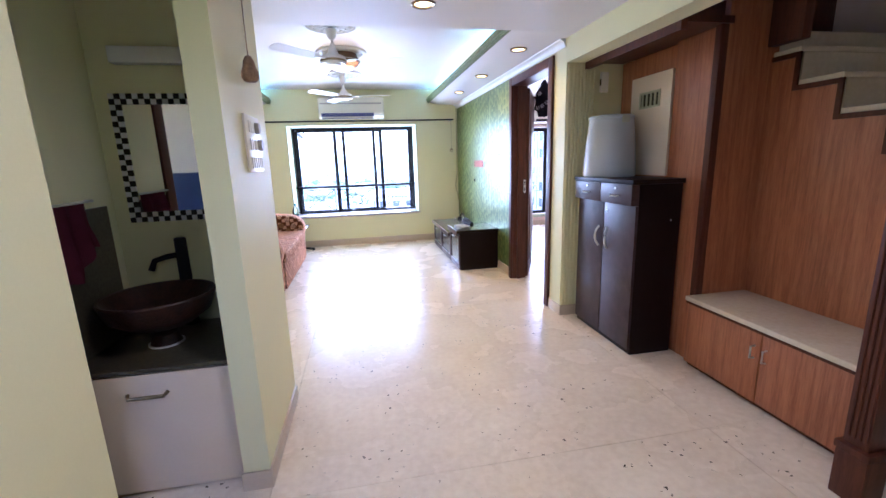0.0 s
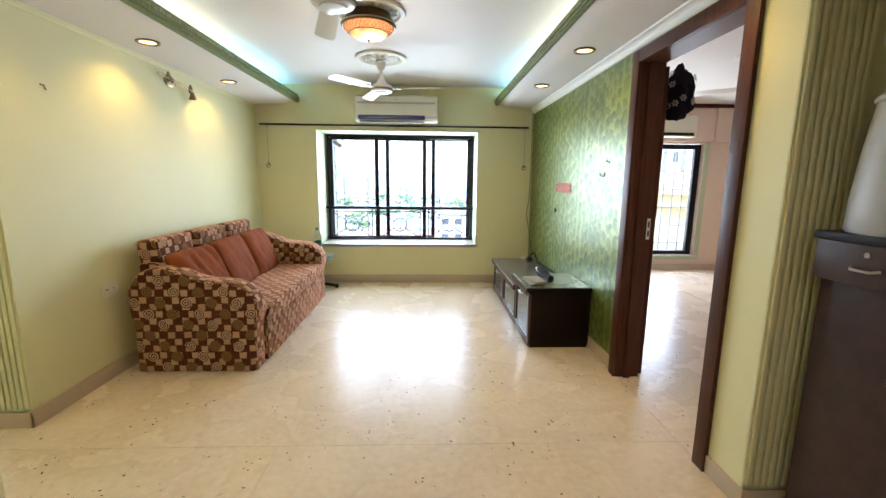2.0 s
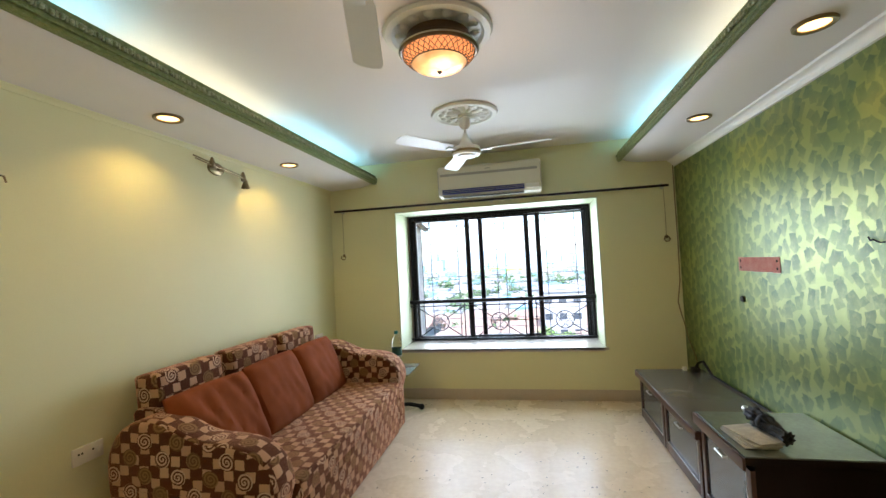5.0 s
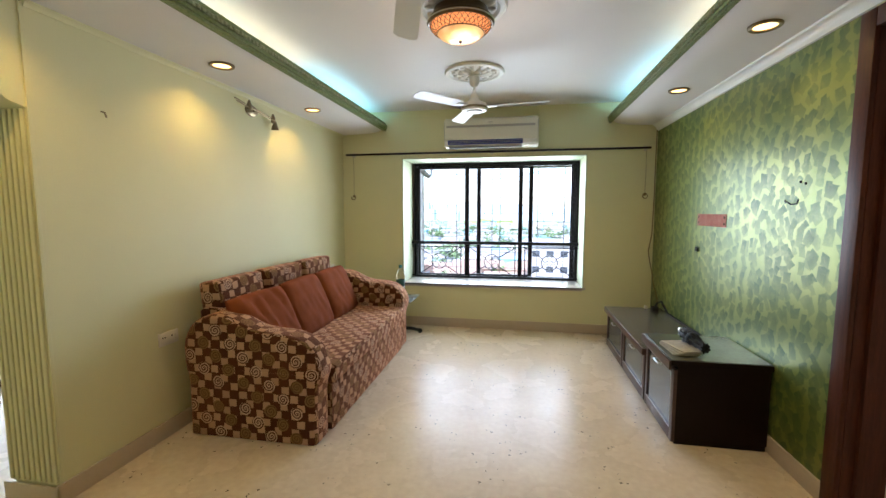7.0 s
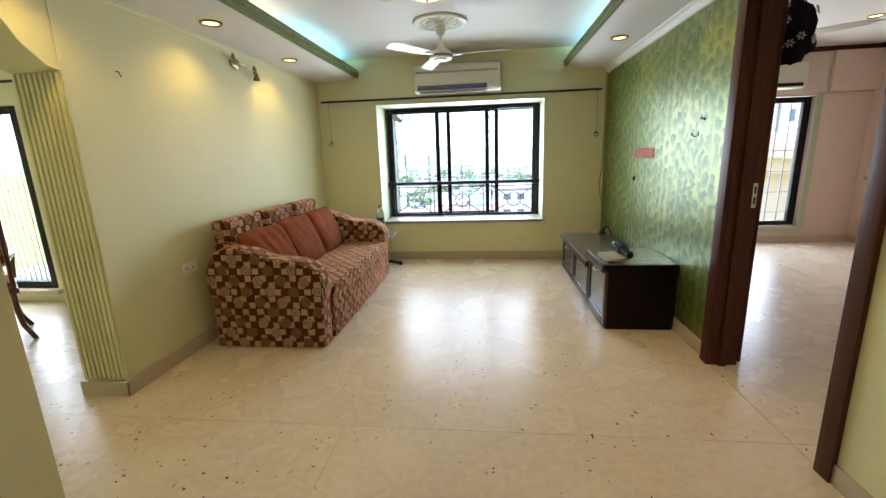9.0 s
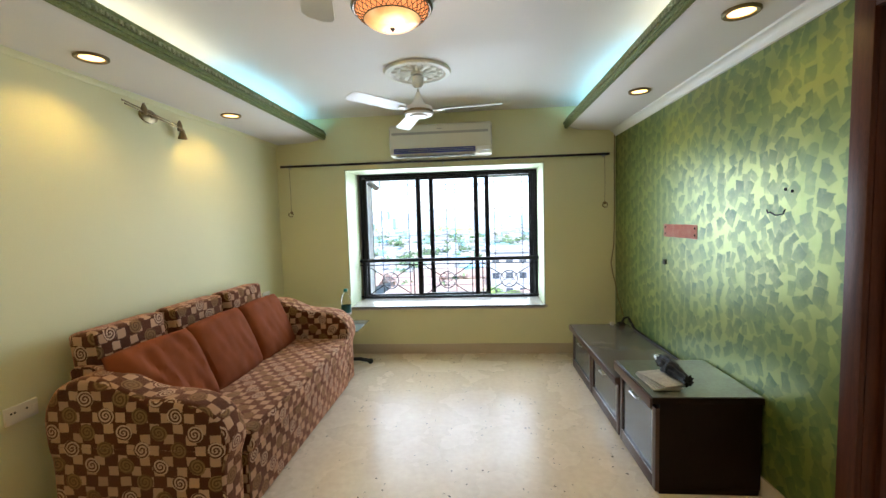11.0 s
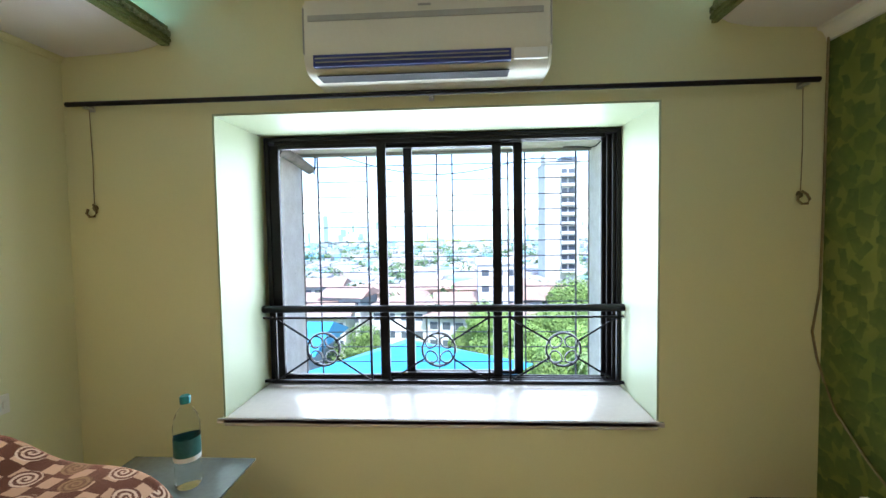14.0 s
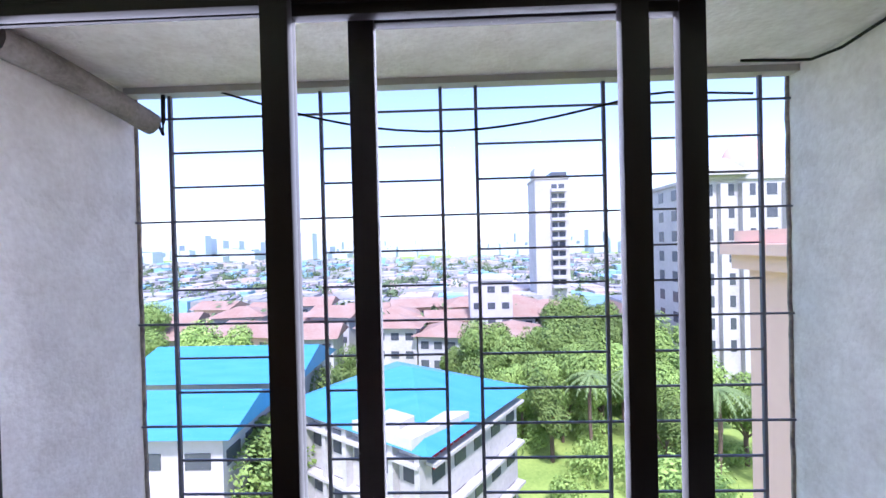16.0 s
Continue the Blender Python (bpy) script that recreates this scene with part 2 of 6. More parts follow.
class Nodes:
    """Short hand for building a node tree."""
    def __init__(self, name):
        self.m = bpy.data.materials.new(name)
        self.m.use_nodes = True
        self.n, self.l = self.m.node_tree.nodes, self.m.node_tree.links
        self.p = self.n["Principled BSDF"]

    def put(self, socket, v):
        if isinstance(v, (int, float)):
            socket.default_value = v
        elif isinstance(v, tuple):
            socket.default_value = (*v, 1) if len(socket.default_value) == 4 else v
        else:
            self.l.new(v, socket)

    def math(self, op, a, b=None, c=None):
        k = self.n.new("ShaderNodeMath")
        k.operation = op
        for s, v in zip(k.inputs, (a, b, c)):
            if v is not None:
                self.put(s, v)
        return k.outputs[0]

    def mix(self, fac, a, b):
        k = self.n.new("ShaderNodeMix")
        k.data_type = "RGBA"
        self.put(k.inputs["A"], a)
        self.put(k.inputs["B"], b)
        self.put(k.inputs["Factor"], fac)
        return k.outputs["Result"]

    def span(self, v, a, b, c=0.0, d=1.0):
        k = self.n.new("ShaderNodeMapRange")
        for s, x in zip(k.inputs, (v, a, b, c, d)):
            self.put(s, x)
        return k.outputs[0]

    def noise(self, vector, scale, detail=2.0):
        k = self.n.new("ShaderNodeTexNoise")
        k.inputs["Scale"].default_value, k.inputs["Detail"].default_value = scale, detail
        self.l.new(vector, k.inputs["Vector"])
        return k.outputs["Fac"]

    def white(self, a, b, c=0.0):
        k, w = self.n.new("ShaderNodeCombineXYZ"), self.n.new("ShaderNodeTexWhiteNoise")
        for s, v in zip(k.inputs, (a, b, c)):
            self.put(s, v)
        self.l.new(k.outputs[0], w.inputs["Vector"])
        sep = self.n.new("ShaderNodeSeparateColor")
        self.l.new(w.outputs["Color"], sep.inputs[0])
        return sep.outputs

    def coords(self, kind):
        tc, sep = self.n.new("ShaderNodeTexCoord"), self.n.new("ShaderNodeSeparateXYZ")
        self.l.new(tc.outputs[kind], sep.inputs[0])
        return tc.outputs[kind], sep.outputs

    def bump(self, height, strength, distance):
        bp = self.n.new("ShaderNodeBump")
        bp.inputs["Strength"].default_value, bp.inputs["Distance"].default_value = strength, distance
        self.l.new(height, bp.inputs["Height"])
        self.l.new(bp.outputs[0], self.p.inputs["Normal"])


def leaf_wall():
    """Pearly light green paint with dabs of darker green, each a tilted, brushed block."""
    k = Nodes("green_stamped_paint")
    co, c = k.coords("Object")
    wob = k.noise(co, 7)
    brush = k.noise(co, 30, 6)
    dabs = None
    for layer, cell, tall in ((0, 0.090, 0.108), (1, 0.104, 0.122), (2, 0.118, 0.104)):
        y = k.math("MULTIPLY_ADD", c[1], 1 / cell, 50.37 + 0.5 * layer)
        z = k.math("MULTIPLY_ADD", c[2], 1 / tall, 50.11 + 0.45 * layer)
        z = k.math("MULTIPLY_ADD", k.math("FLOOR", y), 0.37, z)
        cy, cz = k.math("FLOOR", y), k.math("FLOOR", z)
        r, q = k.white(cy, cz, layer + 0.5), k.white(cy, cz, layer + 7.5)
        fy = k.math("MULTIPLY", k.math("SUBTRACT", k.math("FRACT", y), k.span(r[0], 0.0, 1.0, 0.36, 0.64)), cell)
        fz = k.math("MULTIPLY", k.math("SUBTRACT", k.math("FRACT", z), k.span(r[1], 0.0, 1.0, 0.36, 0.64)), tall)
        ang = k.span(r[2], 0.0, 1.0, -0.75, 0.75)
        sn, cs = k.math("SINE", ang), k.math("COSINE", ang)
        a = k.math("SUBTRACT", k.math("MULTIPLY", fy, cs), k.math("MULTIPLY", fz, sn))
        b = k.math("ADD", k.math("MULTIPLY", fy, sn), k.math("MULTIPLY", fz, cs))
        a = k.math("MULTIPLY_ADD", b, k.span(q[2], 0.0, 1.0, -0.35, 0.35), a)
        a = k.math("MULTIPLY_ADD", k.math("SUBTRACT", brush, 0.5), 0.030, a)
        b = k.math("MULTIPLY_ADD", k.math("SUBTRACT", wob, 0.5), 0.03, b)
        ina = k.span(k.math("SUBTRACT", k.span(q[0], 0.0, 1.0, 0.018, 0.037), k.math("ABSOLUTE", a)), 0.0, 0.004)
        inb = k.span(k.math("SUBTRACT", k.span(q[1], 0.0, 1.0, 0.026, 0.052), k.math("ABSOLUTE", b)), 0.0, 0.004)
        fade = k.math("MULTIPLY", k.span(b, -0.04, 0.03, 0.55, 1.0), k.span(r[0], 0.0, 1.0, 0.55, 1.0))
        d = k.math("MULTIPLY", k.math("MULTIPLY", ina, inb), fade)
        if layer:
            d = k.math("MULTIPLY", d, k.math("GREATER_THAN", q[2], 0.15))
        dabs = d if dabs is None else k.math("MAXIMUM", dabs, d)
    dabs = k.math("MULTIPLY", dabs, k.span(brush, 0.25, 0.5, 0.5, 1.0))
    base = k.mix(k.span(k.noise(co, 3.5, 4), 0.35, 0.65), (0.27, 0.31, 0.075), (0.185, 0.24, 0.05))
    k.l.new(k.mix(dabs, base, (0.062, 0.118, 0.024)), k.p.inputs["Base Color"])
    k.l.new(k.span(dabs, 0.0, 1.0, 0.36, 0.46), k.p.inputs["Roughness"])
    k.l.new(k.span(dabs, 0.0, 1.0, 0.50, 0.15), k.p.inputs["Metallic"])
    k.p.inputs["Coat Weight"].default_value, k.p.inputs["Coat Roughness"].default_value = 0.22, 0.28
    k.bump(brush, 0.15, 0.003)
    return k.m


def sofa_fabric():
    """Woven checks of brown and beige under rows of small spirals; in metres over the UV map."""
    k = Nodes("brown_check_spiral_fabric")
    co, c = k.coords("UV")
    fuzz = k.math("MULTIPLY", k.math("SUBTRACT", k.noise(co, 260, 3), 0.5), 0.24)
    slow = k.math("MULTIPLY", k.math("SUBTRACT", k.noise(co, 9, 2), 0.5), 0.35)
    u = k.math("ADD", k.math("MULTIPLY_ADD", c[0], 1 / 0.055, slow), fuzz)
    v = k.math("ADD", k.math("MULTIPLY_ADD", c[1], 1 / 0.050, slow), fuzz)
    cv = k.math("FLOOR", v)
    shift = k.span(k.white(cv, 3.5)[0], 0.0, 1.0, -0.22, 0.22)
    uu = k.math("ADD", u, shift)
    cu = k.math("FLOOR", uu)
    parity = k.math("MODULO", k.math("ADD", k.math("ADD", cu, cv), 4000), 2)
    tone = k.white(cu, cv)
    # rows of spirals, each row shifted by half a pitch; olive and cream ones take turns
    row = k.math("FLOOR", k.math("MULTIPLY", v, 1 / 1.55))
    su = k.math("MULTIPLY_ADD", u, 1 / 3.1, k.math("MULTIPLY", k.math("MODULO", k.math("ADD", row, 4000), 2), 0.5))
    col = k.math("FLOOR", su)
    rnd = k.white(col, row, 2.5)
    fu = k.math("MULTIPLY", k.math("SUBTRACT", k.math("FRACT", su), k.span(rnd[0], 0.0, 1.0, 0.45, 0.55)), 3.1)
    fv = k.math("MULTIPLY", k.math("SUBTRACT", k.math("FRACT", k.math("MULTIPLY", v, 1 / 1.55)), 0.5), 1.45)
    r = k.math("SQRT", k.math("ADD", k.math("MULTIPLY", fu, fu), k.math("MULTIPLY", fv, fv)))
    ang = k.math("ADD", k.math("ARCTAN2", fv, fu), k.math("MULTIPLY", rnd[1], 6.28))
    wave = k.math("SINE", k.math("MULTIPLY_ADD", r, 22.0, ang))
    on = k.math("MULTIPLY", k.math("LESS_THAN", r, 0.72), k.math("GREATER_THAN", rnd[2], 0.10))
    line = k.math("MULTIPLY", on, k.span(wave, -0.15, 0.25))
    turn = k.math("MODULO", k.math("ADD", k.math("ADD", col, k.math("FLOOR", k.math("MULTIPLY", row, 0.5))), 4000), 2)
    dark = k.mix(tone[0], (0.046, 0.014, 0.007), (0.072, 0.024, 0.012))
    beige = k.mix(tone[1], (0.45, 0.275, 0.165), (0.55, 0.35, 0.215))
    inside = k.math("MULTIPLY", k.math("COMPARE", k.math("FRACT", uu), 0.5, 0.43), k.math("COMPARE", k.math("FRACT", v), 0.5, 0.44))
    base = k.mix(k.math("MULTIPLY", parity, inside), dark, beige)
    base = k.mix(on, base, k.mix(turn, (0.105, 0.060, 0.026), (0.075, 0.026, 0.015)))
    base = k.mix(line, base, k.mix(turn, (0.24, 0.145, 0.062), (0.60, 0.43, 0.30)))
    base = k.mix(k.span(k.noise(co, 3.0, 3), 0.3, 0.7, 0.0, 0.22), base, (0.20, 0.085, 0.05))
    k.l.new(base, k.p.inputs["Base Color"])
    k.p.inputs["Roughness"].default_value, k.p.inputs["Specular IOR Level"].default_value = 0.9, 0.06
    k.p.inputs["Sheen Weight"].default_value, k.p.inputs["Sheen Roughness"].default_value = 0.8, 0.42
    k.p.inputs["Sheen Tint"].default_value = (0.88, 0.44, 0.28, 1)
    k.bump(k.noise(co, 420), 0.4, 0.003)
    return k.m


def amber_dome():
    """Mottled amber glass, lit from inside."""
    k = Nodes("lit_alabaster_glass")
    co, c = k.coords("Object")
    f = k.span(k.noise(co, 14, 4), 0.35, 0.68)
    far = k.math("SQRT", k.math("ADD", k.math("POWER", k.math("SUBTRACT", c[0], 0.035), 2.0), k.math("POWER", k.math("ADD", c[1], 0.05), 2.0)))
    bulb = k.math("POWER", k.span(far, 0.015, 0.11, 1.0, 0.0), 2.0)
    k.l.new(k.mix(f, (0.55, 0.32, 0.14), (0.62, 0.40, 0.20)), k.p.inputs["Base Color"])
    k.l.new(k.mix(f, (1.0, 0.46, 0.15), (1.0, 0.58, 0.25)), k.p.inputs["Emission Color"])
    k.l.new(k.math("MULTIPLY_ADD", bulb, 0.9, k.span(f, 0.0, 1.0, 0.16, 0.26)), k.p.inputs["Emission Strength"])
    k.p.inputs["Roughness"].default_value = 0.25
    return k.m


M_FLOOR, M_LEAF, M_SOFA = floor_marble(), leaf_wall(), sofa_fabric()

# ---- building helpers ----
ORIGIN = {}


def box(bm, x0, x1, y0, y1, z0, z1, bevel=0.0, seg=2):
    """Adds a box to bm, with rounded edges where bevel is given."""
    vs = [bm.verts.new((x, y, z)) for x in (x0, x1) for y in (y0, y1) for z in (z0, z1)]
    q = [(0, 1, 3, 2), (4, 6, 7, 5), (0, 4, 5, 1), (2, 3, 7, 6), (0, 2, 6, 4), (1, 5, 7, 3)]
    fs = [bm.faces.new([vs[i] for i in f]) for f in q]
    if bevel:
        es = list({e for f in fs for e in f.edges})
        bmesh.ops.bevel(bm, geom=es, offset=bevel, segments=seg, affect="EDGES", profile=0.6)
    return bm


def boxes(*specs, bevel=0.0):
    bm = bmesh.new()
    for s in specs:
        box(bm, *s, bevel=bevel)
    return bm


def lathe(profile, at=(0, 0, 0), n=32, axis="z"):
    """A turned body from rows of (radius, height)."""
    bm = bmesh.new()
    rings = []
    for r, h in profile:
        if r < 1e-5:
            rings.append([bm.verts.new((0, 0, h))])
        else:
            rings.append([bm.verts.new((r * math.cos(a), r * math.sin(a), h)) for a in (2 * math.pi * k / n for k in range(n))])
    for a, b in zip(rings, rings[1:]):
        for k in range(n):
            j = (k + 1) % n
            f = [a[k % len(a)], a[j % len(a)], b[j % len(b)], b[k % len(b)]]
            f = list(dict.fromkeys(f))
            if len(f) > 2:
                bm.faces.new(f)
    m = {"z": Matrix(), "x": pose(0, 0, 0, 0, 90, 0), "y": pose(0, 0, 0, -90, 0, 0)}[axis]
    bm.transform(Matrix.Translation(at) @ m)
    return bm


def tube(points, r, n=8, bm=None, closed=False):
    """A round bar along a line of points."""
    bm = bm or bmesh.new()
    pts = [Vector(p) for p in points]
    rings = []
    for i, p in enumerate(pts):
        a = pts[i - 1] if i or closed else p
        b = pts[(i + 1) % len(pts)] if i + 1 < len(pts) or closed else p
        d = (b - a).normalized()
        u = d.cross(Vector((0.13, 0.21, 0.97))).normalized() if abs(d.z) < 0.95 else d.cross(Vector((1, 0, 0))).normalized()
        w = d.cross(u)
        rings.append([bm.verts.new(p + r * (math.cos(t) * u + math.sin(t) * w)) for t in (2 * math.pi * k / n for k in range(n))])
    pairs = list(zip(rings, rings[1:])) + ([(rings[-1], rings[0])] if closed else [])
    for a, b in pairs:
        for k in range(n):
            bm.faces.new((a[k], a[(k + 1) % n], b[(k + 1) % n], b[k]))
    if not closed:
        bm.faces.new(rings[0][::-1])
        bm.faces.new(rings[-1])
    return bm


def prism(outline, axis, a, b, bevel=0.0):
    """A flat outline of (u, v) drawn out from a to b along an axis: x takes (y, z), y takes (x, z), z takes (x, y)."""
    bm = bmesh.new()

    def put(u, v, w):
        return {"x": (w, u, v), "y": (u, w, v), "z": (u, v, w)}[axis]
    p = [bm.verts.new(put(u, v, a)) for u, v in outline]
    q = [bm.verts.new(put(u, v, b)) for u, v in outline]
    bm.faces.new(p[::-1])
    bm.faces.new(q)
    for i in range(len(p)):
        j = (i + 1) % len(p)
        bm.faces.new((p[i], p[j], q[j], q[i]))
    if bevel:
        es = [e for f in bm.faces if len(f.verts) == len(p) and len(p) > 4 for e in f.edges] or list(bm.edges)
        bmesh.ops.bevel(bm, geom=list(set(es)), offset=bevel, segments=3, affect="EDGES")
    return bm


def box_uv(bm):
    """UVs in metres, by the axis that each face looks along."""
    uv = bm.loops.layers.uv.verify()
    for f in bm.faces:
        nx, ny, nz = (abs(c) for c in f.normal)
        for lp in f.loops:
            c = lp.vert.co
            lp[uv].uv = (c.y, c.z) if nx >= ny and nx >= nz else ((c.x, c.z) if ny >= nz else (c.y, c.x))


def mesh_object(name, bm, mat, smooth=40, offset=(0, 0, 0)):
    bmesh.ops.recalc_face_normals(bm, faces=bm.faces)
    if mat is M_SOFA:
        box_uv(bm)
    bmesh.ops.translate(bm, verts=bm.verts, vec=-Vector(offset))
    me = bpy.data.meshes.new(name)
    bm.to_mesh(me)
    bm.free()
    if mat:
        me.materials.append(mat)
    if smooth:
        me.shade_smooth()
        me.set_sharp_from_angle(angle=radians(smooth))
    return new(name, me)


def setting(name, bm, mat, label, category, smooth=40):
    return tagged(mesh_object(name, bm, mat, smooth), label, category, kind="structure")


def thing(name, at, label, category, group=""):
    e = new(name)
    e.location, e.empty_display_size = at, 0.1
    ORIGIN[e.name] = at
    return tagged(e, label, category, group)


def part(name, bm, mat, parent, label="", smooth=40):
    at = ORIGIN.get(parent.name, (0, 0, 0))
    ob = mesh_object(name, bm, mat, smooth, at)
    ob.parent = parent
    ORIGIN[ob.name] = at
    return tagged(ob, label)


def solid(name, bm, mat, label, category, group="", at=(0, 0, 0), smooth=40):
    ob = tagged(mesh_object(name, bm, mat, smooth, at), label, category, group)
    ob.location = at
    return ob


# ---- the large structure ----
WN, WL, WR = 7.49, -1.77, 1.72          # living room: north, west and east wall faces
ZC, ZS = 2.50, 2.25                     # main ceiling, soffit

# base under the slabs
setting("floor", boxes((-6.0, 6.0, -2.5, 8.6, -0.30, -0.012)), M_SKIRT, "beige concrete base under the marble slabs", "floor")

# north wall with the deep window opening
setting("wall_north", boxes((-2.06, -1.04, WN, 8.48, 0, 2.7), (1.02, 1.80, WN, 8.48, 0, 2.7), (-1.04, 1.02, WN, 8.0, 0, 0.476), (-1.04, 1.02, 8.0, 8.48, 0, 0.05), (-1.04, 1.02, WN, 8.48, 1.965, 2.7)), M_WALL, "pale yellow-green painted wall around the window", "wall")
setting("window_reveal", boxes((-1.0395, -1.03, WN + 0.002, 7.93, 0.512, 1.955), (1.01, 1.0195, WN + 0.002, 7.93, 0.512, 1.955), (-1.0395, 1.0195, WN + 0.002, 7.93, 1.955, 1.9645)), M_REVEAL, "whitish green window reveal, painted darker against the lamp's glare", "window reveal")
outer = tagged(new("outer_reveal"), "weathered white stucco reveal outside the window", "window reveal", kind="structure")
ORIGIN[outer.name] = (0, 0, 0)
for spec in ((-1.0395, -1.015, 8.0, 8.49, 0.066, 1.9445), (0.995, 1.0195, 8.0, 8.49, 0.066, 1.9445)):
    part("side", boxes(spec), M_STUCCO, outer)
part("lintel", boxes((-1.0395, 1.0195, 8.0, 8.49, 1.945, 1.9645)), M_STUCCO, outer)
part("ledge", boxes((-1.0395, 1.0195, 8.0, 8.49, 0.051, 0.0655)), M_STUCCO, outer)
setting("window_sill", boxes((-1.028, 1.008, WN - 0.018, 8.0, 0.4765, 0.511), (-1.065, 1.04, WN - 0.018, WN - 0.002, 0.488, 0.511), bevel=0.004), M_SILL, "glossy white marble window sill", "sill")

# west wall of the living room, ending in a fluted pier
setting("wall_west", boxes((-2.06, WL, 4.24, WN, 0, 2.7)), M_WALL, "pale yellow-green painted wall behind the sofa", "wall")
pier = setting("pier_west", boxes((-2.06, WL, 4.225, 4.2398, 0.09, 2.7)), M_WALL, "pale green fluted pier at the wall's end", "pier")
for k in range(9):
    x = -2.048 + k * 0.031
    part("reed", boxes((x, x + 0.019, 4.212, 4.2248, 0.10, 1.80), bevel=0.005), M_WALL, pier)
arch = [(4.238, 1.80), (4.16, 1.82), (4.06, 1.90), (3.98, 2.02), (3.94, 2.14), (2.76, 2.14), (2.76, 2.7), (4.238, 2.7)]
setting("beam_west", prism(arch, "x", -2.055, -1.775), M_WALL, "pale green beam with a curved haunch over the wide opening", "beam")

# east wall with the bedroom door
setting("wall_east", boxes((WR, 1.85, 4.79, WN, 0, 2.7)), M_LEAF, "light green wall stamped with darker green lozenges", "wall")
setting("wall_east_pier", boxes((1.712, 1.85, 3.58, 3.83, 0, 2.7), (1.712, 1.85, 3.83, 4.79, 2.135, 2.7)), M_WALL, "pale yellow-green painted wall beside the door", "wall")
setting("wall_recess_side", boxes((1.851, 2.30, 3.58, 3.72, 0, 2.7)), M_WALL, "pale green side wall of the cabinet recess", "wall")
pier = setting("pier_east", boxes((1.713, 1.975, 3.574, 3.5795, 0.09, 2.069)), M_WALL, "pale green fluted pier beside the cabinet recess", "pier")
for k in range(8):
    x = 1.722 + k * 0.031
    part("reed", boxes((x, x + 0.021, 3.562, 3.5738, 0.10, 2.068), bevel=0.005), M_WALL, pier)
setting("beam_recess", boxes((1.712, 1.86, -1.5, 3.578, 2.07, 2.7)), M_WALL, "pale green beam over the cabinet recess and stairs", "beam")

# passage: the block with the switches, the wash niche, the near wall
setting("wall_switches", boxes((-0.492, -0.385, 2.05, 2.755, 0, 2.7)), M_WALL, "pale green wall block carrying the switch plate", "wall")
setting("wall_niche_back", boxes((-5.3, -0.493, 2.65, 2.75, 0, 2.7)), M_WALL, "pale green wall behind the wash basin", "wall")
setting("wall_niche_side", boxes((-1.20, -1.10, 2.06, 2.649, 0, 2.7), (-1.20, -1.10, 0.8, 1.03, 0, 2.7), (-1.20, -1.10, 1.03, 2.06, 2.06, 2.7)), M_WALL, "pale green side wall of the wash niche", "wall")
setting("wall_near", boxes((-0.70, -0.55, -2.4, 1.38, 0, 2.7)), M_WALL, "pale green passage wall", "wall")
setting("wall_south", boxes((-1.2, 3.6, -2.5, -2.38, 0, 2.7)), M_WALL, "pale green wall at the passage's end", "wall")

# the room beside the wash niche
# The west wall's opening is unseen, added to let daylight into the room.
setting("guest_wall_west", boxes((-3.4, -3.28, -1.2, -0.3, 0, 2.7), (-3.4, -3.28, 0.9, 2.649, 0, 2.7), (-3.4, -3.28, -0.3, 0.9, 0, 0.9), (-3.4, -3.28, -0.3, 0.9, 2.1, 2.7)), M_PINK, "peach painted wall of the guest room", "wall")
setting("guest_wall_south", boxes((-3.28, -0.701, -1.32, -1.2, 0, 2.7)), M_PINK, "peach painted wall of the guest room", "wall")
setting("ceiling_guest", boxes((-3.4, -2.061, -1.32, 2.599, ZC, ZC + 0.2)), M_CEIL, "white guest room ceiling", "ceiling")

# stair side
# Unseen wall, added to stop sky light leaking into the wash niche.
setting("wall_niche_end", boxes((-1.1, -0.701, 0.70, 0.80, 0, 2.7)), M_WALL, "added pale green wall shutting sky light out of the niche", "wall")
# Unseen upper walls, added to keep the sky from lighting the stairs.
setting("wall_stair_upper", boxes((1.712, 1.86, -2.38, 3.6, 2.701, 4.2), (1.861, 3.45, -2.5, -2.381, 2.701, 4.2)), M_PINK, "added plain upper wall shutting sky light out of the stairwell", "wall")
setting("wall_stair_far", boxes((3.45, 3.6, -2.4, 3.6, 0, 4.2)), M_PINK, "plain wall beyond the stairs", "wall")
# The dark wood colour stands in for the gloom behind the stairs.
setting("wall_stair_end", boxes((2.31, 3.45, 3.0, 3.6, 0, 4.2)), M_WOOD, "wall at the stair's top, coloured dark for the unlit space", "wall")

# bedroom and dining room shells
setting("bedroom_wall_north", boxes((1.81, 2.95, 8.35, 8.48, 0, 2.7), (4.54, 5.35, 8.35, 8.48, 0, 2.7), (2.95, 4.54, 8.35, 8.48, 0, 0.22), (2.95, 4.54, 8.35, 8.48, 1.93, 2.7)), M_PINK, "peach painted bedroom wall around a window", "wall")
setting("bedroom_wall_east", boxes((5.2, 5.35, 3.6, 8.349, 0, 2.7)), M_PINK, "peach painted bedroom wall", "wall")
setting("bedroom_wall_south", boxes((2.301, 5.2, 3.601, 3.72, 0, 2.7)), M_PINK, "peach painted bedroom wall", "wall")
setting("bedroom_wall_west", boxes((1.8505, 1.862, 4.83, 8.349, 0, 2.49)), M_PINK, "peach painted bedroom wall beside the door", "wall")
setting("dining_wall_north", boxes((-5.3, -5.05, 5.8, 5.95, 0, 2.7), (-4.0, -2.061, 5.8, 5.95, 0, 2.7), (-5.05, -4.0, 5.8, 5.95, 0, 0.13), (-5.05, -4.0, 5.8, 5.95, 1.91, 2.7)), M_WALL, "pale dining room wall around a tall window", "wall")
